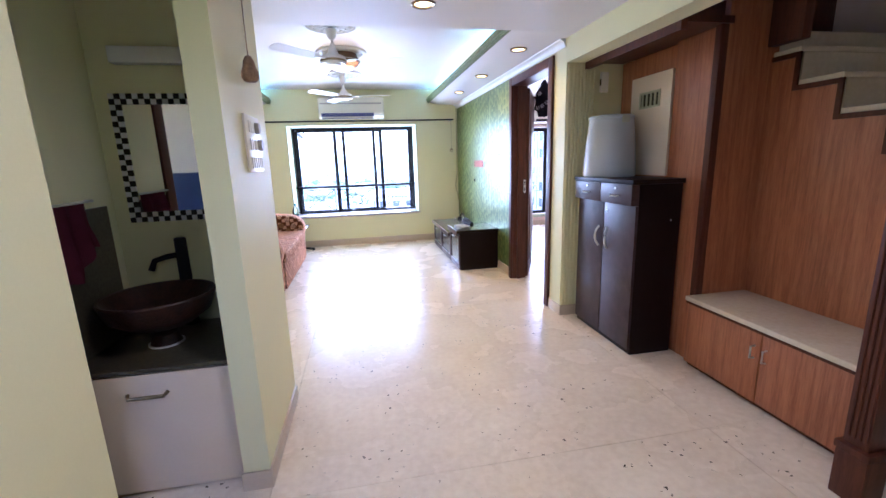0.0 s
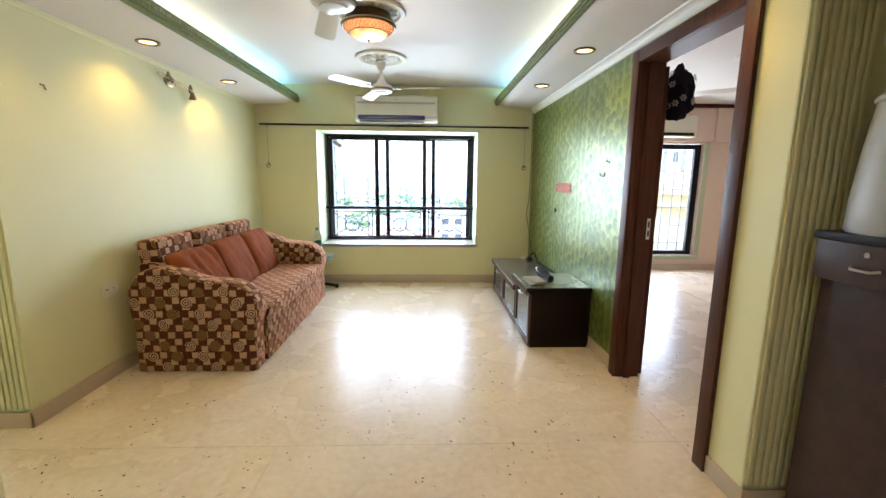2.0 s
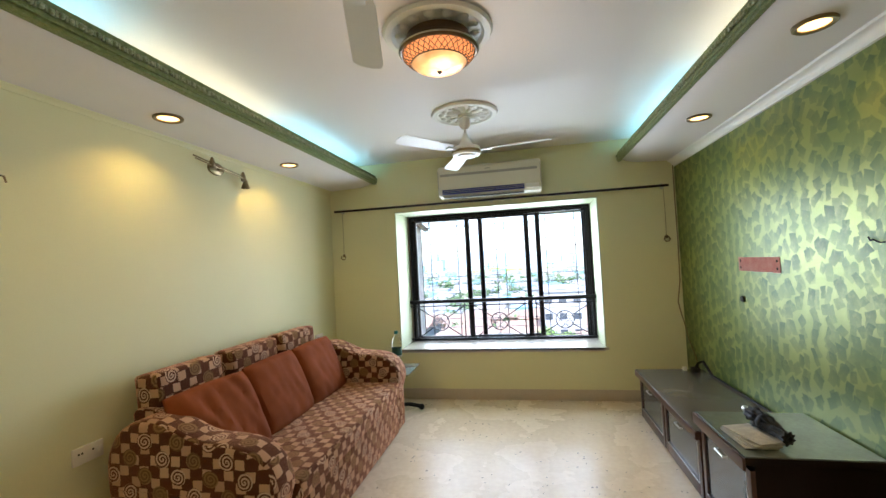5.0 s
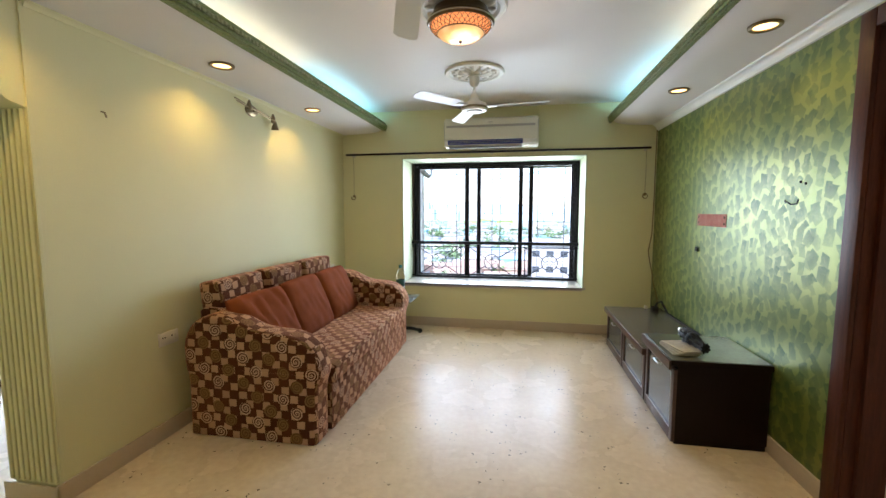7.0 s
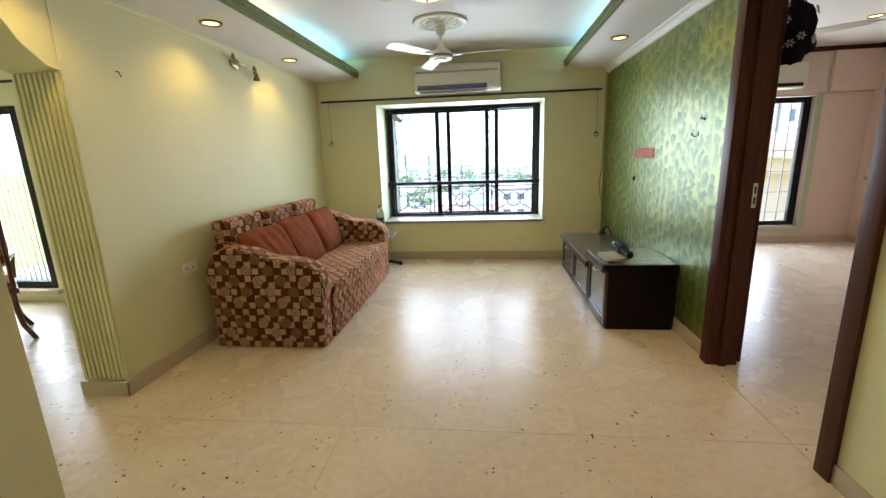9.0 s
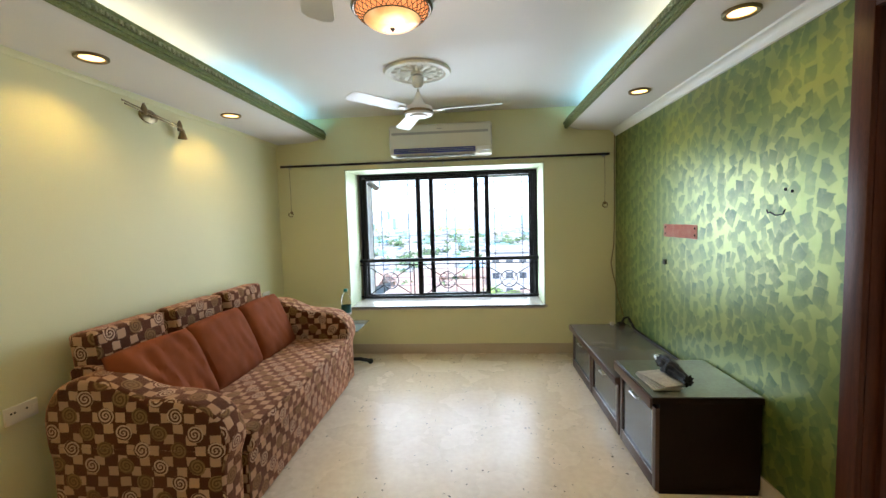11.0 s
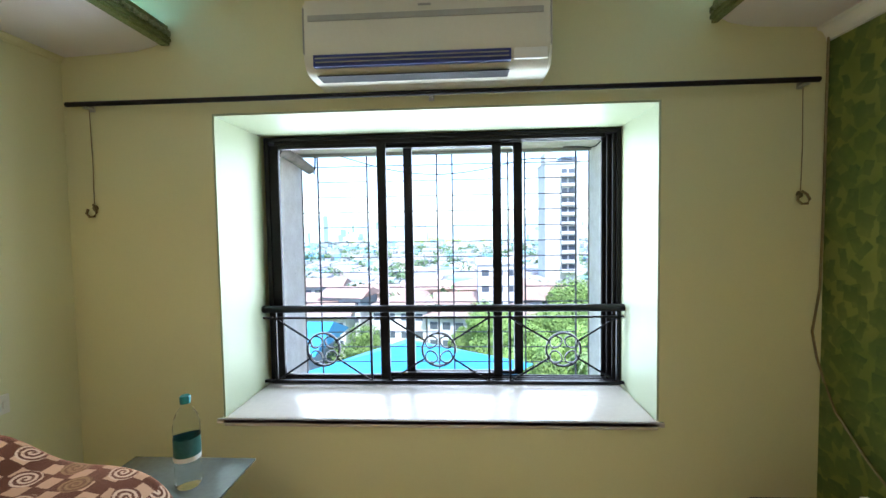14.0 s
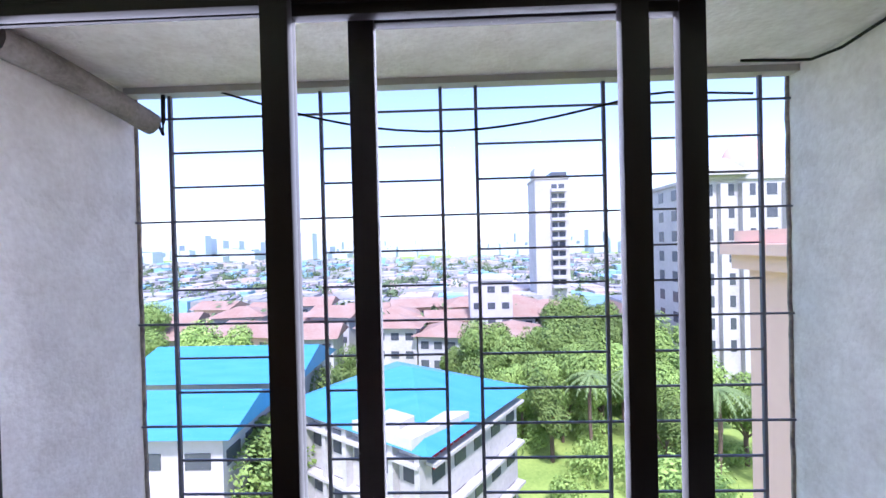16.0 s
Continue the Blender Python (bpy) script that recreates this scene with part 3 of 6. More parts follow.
setting("dining_wall_west", boxes((-5.45, -5.3, 2.6, 5.95, 0, 2.7)), M_WALL, "pale dining room wall", "wall")

# ceilings
setting("ceiling", boxes((WL - 0.3, 1.719, 3.44, WN, ZC, ZC + 0.2)), M_CEIL, "white painted ceiling of the living room", "ceiling")
setting("ceiling_passage", boxes((-2.06, 1.711, -2.4, 3.439, ZS, ZS + 0.45)), M_CEIL, "white lowered ceiling over the passage", "ceiling")
setting("ceiling_stair", boxes((1.861, 3.6, -2.4, 3.579, 4.2, 4.3)), M_CEIL, "stairwell ceiling", "ceiling")
setting("ceiling_bedroom", boxes((1.8505, 5.35, 3.6, 8.48, ZC, ZC + 0.2)), M_CEIL, "white bedroom ceiling", "ceiling")
setting("ceiling_dining", boxes((-5.45, -2.061, 2.6, 5.95, ZC, ZC + 0.2)), M_CEIL, "white dining room ceiling", "ceiling")
for side, name in ((-1, "soffit_west"), (1, "soffit_east")):
    w = 1.7195 if side > 0 else 1.7695
    sec = [(w, ZS), (1.40, ZS + 0.014), (1.30, ZS + 0.036), (1.262, ZS + 0.058), (1.262, 2.385), (1.285, 2.385), (1.32, 2.32), (w, 2.32)]
    setting(name, prism([(side * a, b) for a, b in sec], "y", 3.441, WN - 0.001), M_CEIL, "white lowered ceiling strip with hidden lights", "soffit")
    lip = bmesh.new()
    box(lip, *sorted((side * 1.225, side * 1.269)), 3.441, WN - 0.001, 2.312, 2.352)
    box(lip, *sorted((side * 1.232, side * 1.269)), 3.441, WN - 0.001, 2.352, 2.375)
    box(lip, *sorted((side * 1.218, side * 1.240)), 3.441, WN - 0.001, 2.300, 2.316, bevel=0.004)
    box(lip, *sorted((side * 1.226, side * (1.266 if side < 0 else 1.250))), 3.441, WN - 0.001, 2.284, 2.2995, bevel=0.004)
    cornice = setting(name.replace("soffit", "cornice"), lip, M_LIP, "green carved moulding on the ceiling strip's edge", "moulding")
    knots = bmesh.new()
    for k in range(126):
        y, dz = 3.452 + k * 0.032, 0.004 * (k % 2)
        box(knots, *sorted((side * 1.209, side * 1.2249)), y, y + 0.019, 2.321 + dz, 2.343 + dz, bevel=0.005, seg=1)
        box(knots, *sorted((side * 1.214, side * 1.2249)), y + 0.021, y + 0.029, 2.323, 2.346)
    tagged(part("carving", knots, M_KNOT, cornice), "pale worn carving", kind="stuff")
    k = 1.0 if side > 0 else 0.45
    crown = [(w, ZS), (w - 0.055, ZS - 0.001), (w - 0.05, ZS - 0.012), (w - 0.03, ZS - 0.020), (w - 0.016, ZS - 0.045), (w - 0.012, ZS - 0.06), (w, ZS - 0.062)]
    setting(name.replace("soffit", "crown"), prism([(side * (w - (w - a) * k), ZS - (ZS - b) * k) for a, b in crown], "y", 3.6 if side > 0 else 4.24, WN - 0.001), M_TRIM if side > 0 else M_WALL, "plaster crown moulding along the wall", "moulding")

# skirtings
setting("baseboard_north", boxes((WL, WR, WN - 0.012, WN - 0.0005, 0, 0.105), bevel=0.003), M_SKIRT, "beige marble skirting under the window", "baseboard")
setting("baseboard_west", boxes((WL + 0.0005, WL + 0.012, 4.20, WN - 0.013, 0, 0.10), (-2.07, WL + 0.012, 4.20, 4.2115, 0, 0.09), bevel=0.003), M_SKIRT, "beige marble skirting along the sofa wall", "baseboard")
setting("baseboard_east", boxes((WR - 0.012, WR - 0.0005, 4.85, WN - 0.013, 0, 0.10), bevel=0.003), M_SKIRT, "beige marble skirting along the green wall", "baseboard")
setting("baseboard_pier", boxes((1.70, 1.7115, 3.565, 3.79, 0, 0.09), (1.70, 1.975, 3.555, 3.5655, 0, 0.09), bevel=0.003), M_SKIRT, "beige marble skirting round the pier", "baseboard")
setting("baseboard_switches", boxes((-0.3845, -0.373, 2.04, 2.755, 0, 0.085), (-0.497, -0.373, 2.028, 2.0395, 0, 0.085), bevel=0.003), M_SKIRT, "beige marble skirting round the wall block", "baseboard")

# ---- the living room window, its rail and the grill outside ----
win = tagged(new("window_1"), "dark bronze aluminium sliding window with three sashes", "window", kind="structure")
ORIGIN[win.name] = (0, 0, 0)
fr = bmesh.new()
box(fr, -1.010, -0.985, 7.93, 8.05, 0.513, 1.948, bevel=0.003)
box(fr, 0.985, 1.007, 7.93, 8.05, 0.513, 1.948, bevel=0.003)
box(fr, -0.985, 0.985, 7.93, 8.05, 1.926, 1.948, bevel=0.003)
box(fr, -0.985, 0.985, 7.93, 8.05, 0.513, 0.530, bevel=0.003)
part("window_frame", fr, M_FRAME, win)
tr = bmesh.new()
for k in range(3):
    y = 7.945 + 0.034 * k
    box(tr, 0.925 + 0.02 * (2 - k), 0.984, y, y + 0.010, 0.531, 1.925, bevel=0.002)
    box(tr, -0.954, 0.924, y, y + 0.010, 1.905, 1.925)
    box(tr, -0.954, 0.924, y, y + 0.010, 0.5305, 0.538)
part("track", tr, M_FRAME, win)


def sash(x0, x1, y):
    bm = bmesh.new()
    for a, b in ((x0, x0 + 0.052), (x1 - 0.052, x1)):
        box(bm, a, b, y, y + 0.026, 0.54, 1.904, bevel=0.004)
    box(bm, x0 + 0.052, x1 - 0.052, y, y + 0.026, 1.882, 1.904, bevel=0.003)
    box(bm, x0 + 0.052, x1 - 0.052, y, y + 0.026, 0.54, 0.562, bevel=0.003)
    s = part("sash", bm, M_FRAME, win)
    p = part("pane", boxes((x0 + 0.05, x1 - 0.05, y + 0.010, y + 0.014, 0.556, 1.888)), M_PANE, s)
    p.visible_shadow = False


sash(-0.984, -0.306, 7.942)
sash(-0.217, 0.478, 8.018)
sash(-0.367, 0.353, 7.982)

rail = thing("window_rail", (0, 7.89, 0.5), "black wrought iron safety rail with scroll roundels", "railing")
part("top_rail", lathe([(0.0, -1.027), (0.016, -1.027), (0.021, -1.02), (0.021, 1.012), (0.016, 1.02), (0.0, 1.02)], (0, 7.89, 0.962), 16, "x"), M_IRON, rail)
part("middle_rail", boxes((-1.027, 1.02, 7.884, 7.896, 0.905, 0.917)), M_IRON, rail)
part("bottom_rail", boxes((-1.027, 1.02, 7.882, 7.898, 0.535, 0.550)), M_IRON, rail)
for x in (-0.955, -0.399, -0.297, 0.269, 0.387, 0.975):
    part("baluster", boxes((x - 0.006, x + 0.006, 7.884, 7.896, 0.5505, 0.945)), M_IRON, rail)


def widen(bm):
    """Turn round bar into flat strip, broad from front to back."""
    for v in bm.verts:
        v.co.y = 7.89 + (v.co.y - 7.89) * 2.4


for xa, xb in ((-0.949, -0.405), (-0.291, 0.263), (0.393, 0.969)):
    xm, zm, r = (xa + xb) / 2, 0.728, 0.094
    ring = tube([(xm + r * math.cos(a), 7.89, zm + r * math.sin(a)) for a in (math.pi * k / 16 for k in range(32))], 0.0065, 8, closed=True)
    widen(ring)
    part("ring", ring, M_IRON, rail)
    for sx in (-1, 1):
        for sz in (-1, 1):
            cx, cz = xb if sx > 0 else xa, 0.905 if sz > 0 else 0.550
            d = Vector((cx - xm, 0, cz - zm)).normalized()
            part("strut", tube([(cx, 7.89, cz), (xm + d.x * r, 7.89, zm + d.z * r)], 0.006, 6), M_IRON, rail)
            pts = []
            for k in range(25):
                # a scroll: an arc bulging to the centre, both ends curled in
                s = (k - 12) / 12
                curl = max(0.0, abs(s) - 0.55) / 0.45
                rr = 0.044 * (1 - 0.72 * curl)
                a = math.radians(225) + s * math.radians(100 + 130 * curl)
                off = 0.034 * curl * (1 if s > 0 else -1)
                u = 0.052 + rr * math.cos(a) - off * 0.35
                w = 0.052 + rr * math.sin(a) + off * 0.35
                pts.append((xm + sx * u, 7.89, zm + sz * w))
            scroll = tube(pts, 0.0042, 6)
            widen(scroll)
            part("scroll", scroll, M_IRON, rail)

grill = thing("window_grill", (0, 8.47, 0.5), "thin grey painted iron safety grill outside the window", "grill")
for x in (-0.89, -0.54, -0.418, -0.05, 0.057, 0.44, 0.555, 0.90):
    part("bar", boxes((x - 0.005, x + 0.005, 8.466, 8.476, 0.066, 1.944)), M_GRILL, grill)
for k in range(-13, 4):
    z = 1.536 + 0.1065 * k
    spans = [(-1.01, 0.99)] if k % 3 == 0 else [(-0.89, -0.54), (-0.418, -0.05), (0.057, 0.44), (0.555, 0.90)]
    for a, b in spans:
        part("rung", boxes((a, b, 8.468, 8.474, z - 0.003, z + 0.003)), M_GRILL, grill)

M_WRAP = material("weathered_pipe_wrap", (0.30, 0.27, 0.25), 0.8, second=(0.14, 0.12, 0.11), scale=14, amount=0.9, grain=90, bump=0.8)
M_STAIN = material("dark_weathered_mortar", (0.10, 0.085, 0.10), 0.9, second=(0.36, 0.30, 0.24), scale=16, amount=0.9, grain=80, bump=0.8)
for nm, pa, pb in (("trim_west", (-1.013, 8.487, 0.08), (-1.013, 8.487, 1.94)), ("trim_east", (0.993, 8.487, 0.08), (0.993, 8.487, 1.94)), ("trim_top", (-1.01, 8.487, 1.943), (0.99, 8.487, 1.943))):
    va, vb = Vector(pa), Vector(pb)
    setting(nm, tube([va.lerp(vb, k / 40) + 0.003 * noise.noise_vector((k * 0.9, va.x, va.z)) for k in range(41)], 0.0065, 6), M_STAIN, "rough dark mortar edge of the outer reveal", "mortar edge")
pipe = thing("drain_pipe", (-0.95, 8.2, 1.9), "grey wrapped pipe sagging under the lintel outside", "pipe")
part("wrapping", tube([(-0.985, 8.06, 1.905), (-0.972, 8.16, 1.895), (-0.965, 8.28, 1.88), (-0.958, 8.38, 1.862), (-0.94, 8.46, 1.838)], 0.034, 12), M_WRAP, pipe)
part("cord", tube([(-0.945, 8.45, 1.88), (-0.93, 8.475, 1.84), (-0.915, 8.47, 1.81), (-0.905, 8.46, 1.85), (-0.90, 8.455, 1.94)], 0.006, 6), M_BLACK, pipe)
solid("slack_wire", tube([(-0.75 + 0.081 * k, 8.455, 1.938 - 0.118 * math.sin(math.pi * min(1, k / 16.0)) - 0.004 * k + (0.01 if k > 16 else 0)) for k in range(21)], 0.0035, 6), M_BLACK, "black wire sagging across the grill", "wire")
solid("lintel_wire", tube([(0.80, 8.40, 1.942), (0.93, 8.40, 1.938), (0.975, 8.38, 1.930), (0.985, 8.30, 1.925), (0.985, 8.22, 1.935), (0.985, 8.15, 1.943)], 0.004, 6), M_BLACK, "black wire pinned along the outer lintel", "wire")
solid("lintel_strip", boxes((-1.014, 0.994, 8.44, 8.486, 1.925, 1.9445)), M_GREYBAND, "grey metal strip under the outer lintel", "strip")

rod = thing("curtain_rod", (0, 7.44, 2.014), "thin dark metal curtain rod above the window", "curtain rod")
part("rod", tube([(-1.705, 7.44, 2.014), (1.645, 7.44, 2.014)], 0.0115, 12), M_IRON, rod)
for x in (-1.62, 0.0, 1.60):
    part("bracket", boxes((x - 0.008, x + 0.008, 7.44, 7.489, 1.995, 2.003), (x - 0.012, x + 0.012, 7.483, 7.489, 1.99, 2.04)), M_STEEL, rod)
for x in (-1.635, 1.612):
    hook = thing("tieback_hook", (x, 7.49, 1.5), "small brass curtain hook hanging on a cord", "hook", "curtain hooks")
    part("cord", tube([(x, 7.484, 2.0), (x + 0.004, 7.484, 1.75), (x, 7.484, 1.53)], 0.002, 5), M_BRASS, hook)
    part("hook", tube([(x, 7.478, 1.55), (x + 0.016, 7.47, 1.535), (x + 0.026, 7.466, 1.512), (x + 0.016, 7.464, 1.494), (x - 0.008, 7.464, 1.492), (x - 0.024, 7.466, 1.508), (x - 0.02, 7.47, 1.53)], 0.0055, 8), M_BRASS, hook)
    part("plate", lathe([(0.0, 0), (0.016, 0), (0.014, 0.007), (0, 0.008)], (x, 7.489, 1.535), 14, "y"), M_BRASS, hook)

# the air conditioner over the window
ac = thing("air_conditioner", (-0.01, 7.49, 2.07), "aged white split air conditioner on the wall", "air conditioner")
prof = [(7.489, 2.045), (7.33, 2.045), (7.285, 2.06), (7.258, 2.10), (7.248, 2.15), (7.248, 2.30), (7.262, 2.335), (7.30, 2.352), (7.489, 2.356)]
part("housing", prism(prof, "x", -0.503, 0.497, bevel=0.012), M_ACWHITE, ac)
part("seam_band", boxes((-0.475, 0.46, 7.2435, 7.25, 2.245, 2.268)), M_GREYBAND, ac, "grey seam band")
part("outlet", boxes((-0.46, 0.335, 7.250, 7.275, 2.068, 2.116), bevel=0.004), M_DARKBLUE, ac, "dark blue air outlet")
for z in (2.086, 2.102):
    part("louvre", boxes((-0.45, 0.325, 7.244, 7.259, z - 0.003, z)), M_GREYBAND, ac)
part("underside_vent", boxes((-0.455, 0.33, 7.285, 7.36, 2.0415, 2.0455)), M_BLACK, ac, "dark slot under the housing")
part("side_grille", boxes((0.345, 0.475, 7.2475, 7.262, 2.072, 2.114), bevel=0.003), M_TRIM, ac)
part("badge", boxes((-0.03, 0.02, 7.2435, 7.2475, 2.290, 2.297)), M_GREYBAND, ac)
for x in (-0.495, 0.489):
    part("end_seam", boxes((x - 0.002, x + 0.002, 7.2455, 7.252, 2.12, 2.30)), M_GREYBAND, ac)

# ---- ceiling fittings ----
def medallion(x, y, r):
    """A plaster ceiling rose with a rim and two rings of petals."""
    at = (x, y, ZC)
    rose = thing("ceiling_rose", at, "white plaster ceiling rose with a petal relief", "ceiling rose", "ceiling roses")
    part("disc", lathe([(r, -0.0005), (r + 0.01, -0.008), (r, -0.022), (r - 0.03, -0.026), (r - 0.045, -0.012), (0.05, -0.010), (0.045, -0.03), (0, -0.032)], at, 48), M_TRIM, rose)
    for ring, (ra, rb, w, cnt) in enumerate(((0.05, r * 0.62, 0.020, 12), (r * 0.60, r - 0.045, 0.026, 14))):
        first = None
        for k in range(cnt):
            if first is None:
                bm = lathe([(0, -1), (0.6, -0.8), (1.0, -0.1), (0.8, 0.55), (0, 1)], (0, 0, 0), 8, "x")
                bm.transform(Matrix.Translation(((ra + rb) / 2, 0, -0.012)) @ Matrix.Diagonal(((rb - ra) / 2, w, 0.016, 1)))
                bm.transform(Matrix.Translation(at))
                first = p = part("petal", bm, M_TRIM, rose)
            else:
                p = new("petal", first.data)
                p.parent = rose
            p.rotation_euler = (0, 0, 2 * math.pi * (k + 0.5 * ring) / cnt)
    return rose


for x, y, r in ((-0.072, 6.268, 0.235), (-0.033, 5.155, 0.25), (-0.08, 4.25, 0.235)):
    medallion(x, y, r)


def ceiling_fan(x, y, turn):
    at = (x, y, ZC)
    fan = thing("ceiling_fan", at, "cream white three-blade ceiling fan on a short rod", "ceiling fan", "ceiling fans")
    part("canopy", lathe([(0, -0.03), (0.02, -0.03), (0.045, -0.045), (0.04, -0.10), (0.02, -0.125), (0, -0.126)], at, 24), M_FAN, fan)
    part("rod", lathe([(0.010, -0.10), (0.010, -0.18)], at, 12), M_STEEL, fan)
    part("motor", lathe([(0, -0.15), (0.014, -0.152), (0.026, -0.19), (0.05, -0.235), (0.098, -0.258), (0.107, -0.275), (0.107, -0.305), (0.098, -0.316), (0.070, -0.320), (0.066, -0.328), (0.02, -0.333), (0, -0.333)], at, 32), M_FAN, fan)
    part("trim_ring", lathe([(0.1085, -0.285), (0.1105, -0.289), (0.1105, -0.299), (0.1085, -0.303)], at, 32), M_BRASS, fan)
    for k in range(3):
        a = turn + 120 * k
        m = Matrix.Translation((x, y, ZC - 0.288)) @ pose(0, 0, 0, 0, 0, a)
        bm = bmesh.new()
        box(bm, 0.08, 0.19, -0.02, 0.02, -0.004, 0.004, bevel=0.002)
        bm.transform(m)
        arm = part("blade_arm", bm, M_FAN, fan)
        bm = bmesh.new()
        out = [(0.15, -0.040), (0.19, -0.052), (0.56, -0.066), (0.595, -0.055), (0.61, -0.02), (0.605, 0.035), (0.58, 0.058), (0.19, 0.050), (0.15, 0.036)]
        bm = prism(out, "z", -0.0015, 0.0015)
        bm.transform(m @ pose(0, 0, 0.004, 11, 0, 0))
        part("blade", bm, M_FAN, fan)
    return fan


ceiling_fan(-0.072, 6.268, -8)
ceiling_fan(-0.08, 4.25, 108)

# the dome lamp
lx, ly = -0.033, 5.155
M_AMBER = glow("amber_glass", (1.0, 0.33, 0.10), 0.34)
M_LAMPMETAL = material("aged_bronze_metal", (0.20, 0.14, 0.09), 0.35, 0.8, second=(0.08, 0.055, 0.035), scale=30, grain=160)
M_DOME = amber_dome()
lamp = thing("ceiling_lamp", (lx, ly, ZC), "lit dome ceiling lamp with an amber pierced metal band", "ceiling lamp")
lamp_at = (lx, ly, ZC)
part("base", lathe([(0, 0), (0.150, -0.026), (0.158, -0.060), (0.176, -0.074), (0.186, -0.088), (0.188, -0.100), (0.180, -0.110), (0.170, -0.108)], lamp_at, 48), M_LAMPMETAL, lamp)
part("rim_bead", lathe([(0.187, -0.090), (0.191, -0.095), (0.187, -0.100)], lamp_at, 48), M_STEEL, lamp, "polished rim bead")
part("amber_band", lathe([(0.170, -0.108), (0.158, -0.130), (0.130, -0.148)], lamp_at, 48), M_AMBER, lamp, "glowing amber glass band")
lat = bmesh.new()
for row, (ra, za, rb, zb) in enumerate(((0.172, -0.109, 0.165, -0.123), (0.165, -0.123, 0.151, -0.138), (0.151, -0.138, 0.132, -0.149))):
    for k in range(34):
        for sgn in (-1, 1):
            a0 = 2 * math.pi * (k + 0.5 * row + 0.25 * noise.noise((k * 1.7, row, 0.5))) / 34
            a1 = a0 + sgn * math.pi / 34 * (1 + 0.4 * noise.noise((k * 2.3, row, sgn)))
            tube([(lx + ra * math.cos(a0), ly + ra * math.sin(a0), ZC + za), (lx + rb * math.cos(a1), ly + rb * math.sin(a1), ZC + zb)], 0.0019, 4, lat)
part("lattice", lat, M_LAMPMETAL, lamp)
part("dome_ring", lathe([(0.131, -0.147), (0.134, -0.150), (0.130, -0.153)], lamp_at, 48), M_LAMPMETAL, lamp)
part("dome", lathe([(0.130, -0.151), (0.120, -0.162), (0.098, -0.175), (0.062, -0.186), (0.028, -0.190), (0.0, -0.191)], lamp_at, 48), M_DOME, lamp, "lit alabaster glass dome")
part("finial", lathe([(0, -0.189), (0.012, -0.191), (0.010, -0.196), (0.005, -0.199), (0.006, -0.203), (0, -0.206)], lamp_at, 14), M_IRON, lamp, "dark metal finial")
pl = new("lamp_bulb", bpy.data.lights.new("lamp_bulb", "POINT"))
pl.data.energy, pl.data.color, pl.data.shadow_soft_size = 1.2, (1.0, 0.66, 0.34), 0.10
pl.location = (lx, ly, ZC - 0.30)


def downlight(x, y, z=ZS + 0.008, watts=4.4, colour=(1.0, 0.60, 0.15), wide=140):
    d = thing("downlight", (x, y, z), "round recessed downlight glowing warm", "downlight", "recessed downlights")
    part("trim", lathe([(0.050, 0.004), (0.052, -0.006), (0.066, -0.010), (0.072, -0.006), (0.073, 0.004)], (x, y, z), 32), M_BRASS, d)
    part("lens", lathe([(0.0515, -0.001), (0.03, -0.005), (0, -0.006)], (x, y, z), 32), M_DOWN, d, "glowing warm lens")
    s = new("downlight_beam", bpy.data.lights.new("downlight_beam", "SPOT"))
    s.data.energy, s.data.color, s.data.spot_size, s.data.spot_blend, s.data.shadow_soft_size = watts, colour, radians(wide), 0.7, 0.05
    s.matrix_world = look((x, y, z - 0.012), (x, y, 0))


for y in (3.974, 5.103, 6.209):
    downlight(1.468, y)
for y in (3.99, 5.125, 6.28):
    downlight(-1.518, y)
downlight(0.51, 2.99, ZS)
# Two unseen downlights, added to brighten the passage.
for y in (1.15, -0.7):
    downlight(0.5, y, ZS, 9.0, (1.0, 0.84, 0.62), 168)

# hidden tubes on the ceiling strips
for side in (-1, 1):
    x = side * 1.42
    for a, b, mat in ((3.55, 4.65, M_COVE), (4.75, 5.85, M_COVEW), (5.95, 7.35, M_COVE)):
        t = thing("cove_tube_light", (x, a, 2.33), "lit tube lamp hidden on the ceiling strip", "tube light", "cove tubes")
        part("tube", tube([(x, a, 2.345), (x, b, 2.345)], 0.013, 10), mat, t)
        part("batten", boxes((x - 0.015, x + 0.015, a, b, 2.3205, 2.331)), M_TRIM, t)

# spot lamp on the west wall: two thin rods on an oval plate, one head left
sp = thing("wall_spot_lamp", (WL, 5.76, 2.14), "antique brass spot lamp with twin rods on the wall", "wall lamp")
plate = lathe([(0, 0), (0.045, 0), (0.042, 0.012), (0.02, 0.022), (0, 0.022)], (0, 0, 0), 24, "x")
for v in plate.verts:
    v.co.y *= 1.7
plate.transform(Matrix.Translation((WL + 0.001, 5.76, 2.14)))
part("plate", plate, M_BRASS, sp)
for dx, dz in ((0.034, 0.012), (0.050, -0.010)):
    part("rod", tube([(WL + dx, 5.53, 2.170 + dz), (WL + dx, 5.76, 2.143 + dz), (WL + dx + 0.01, 6.0, 2.115 + dz)], 0.0045, 8), M_BRASS, sp)
for y, z in ((5.68, 2.155), (5.99, 2.118)):
    part("joint", lathe([(0, -0.03), (0.016, -0.026), (0.018, 0.012), (0.012, 0.03), (0.006, 0.045), (0, 0.046)], (WL + 0.045, y, z), 16), M_BRASS, sp)
part("stem", tube([(WL + 0.01, 5.76, 2.14), (WL + 0.045, 5.76, 2.142)], 0.011, 10), M_BRASS, sp)
head = lathe([(0, 0.02), (0.014, 0.018), (0.018, -0.005), (0.031, -0.045), (0.027, -0.047), (0, -0.022)], (0, 0, 0), 20)
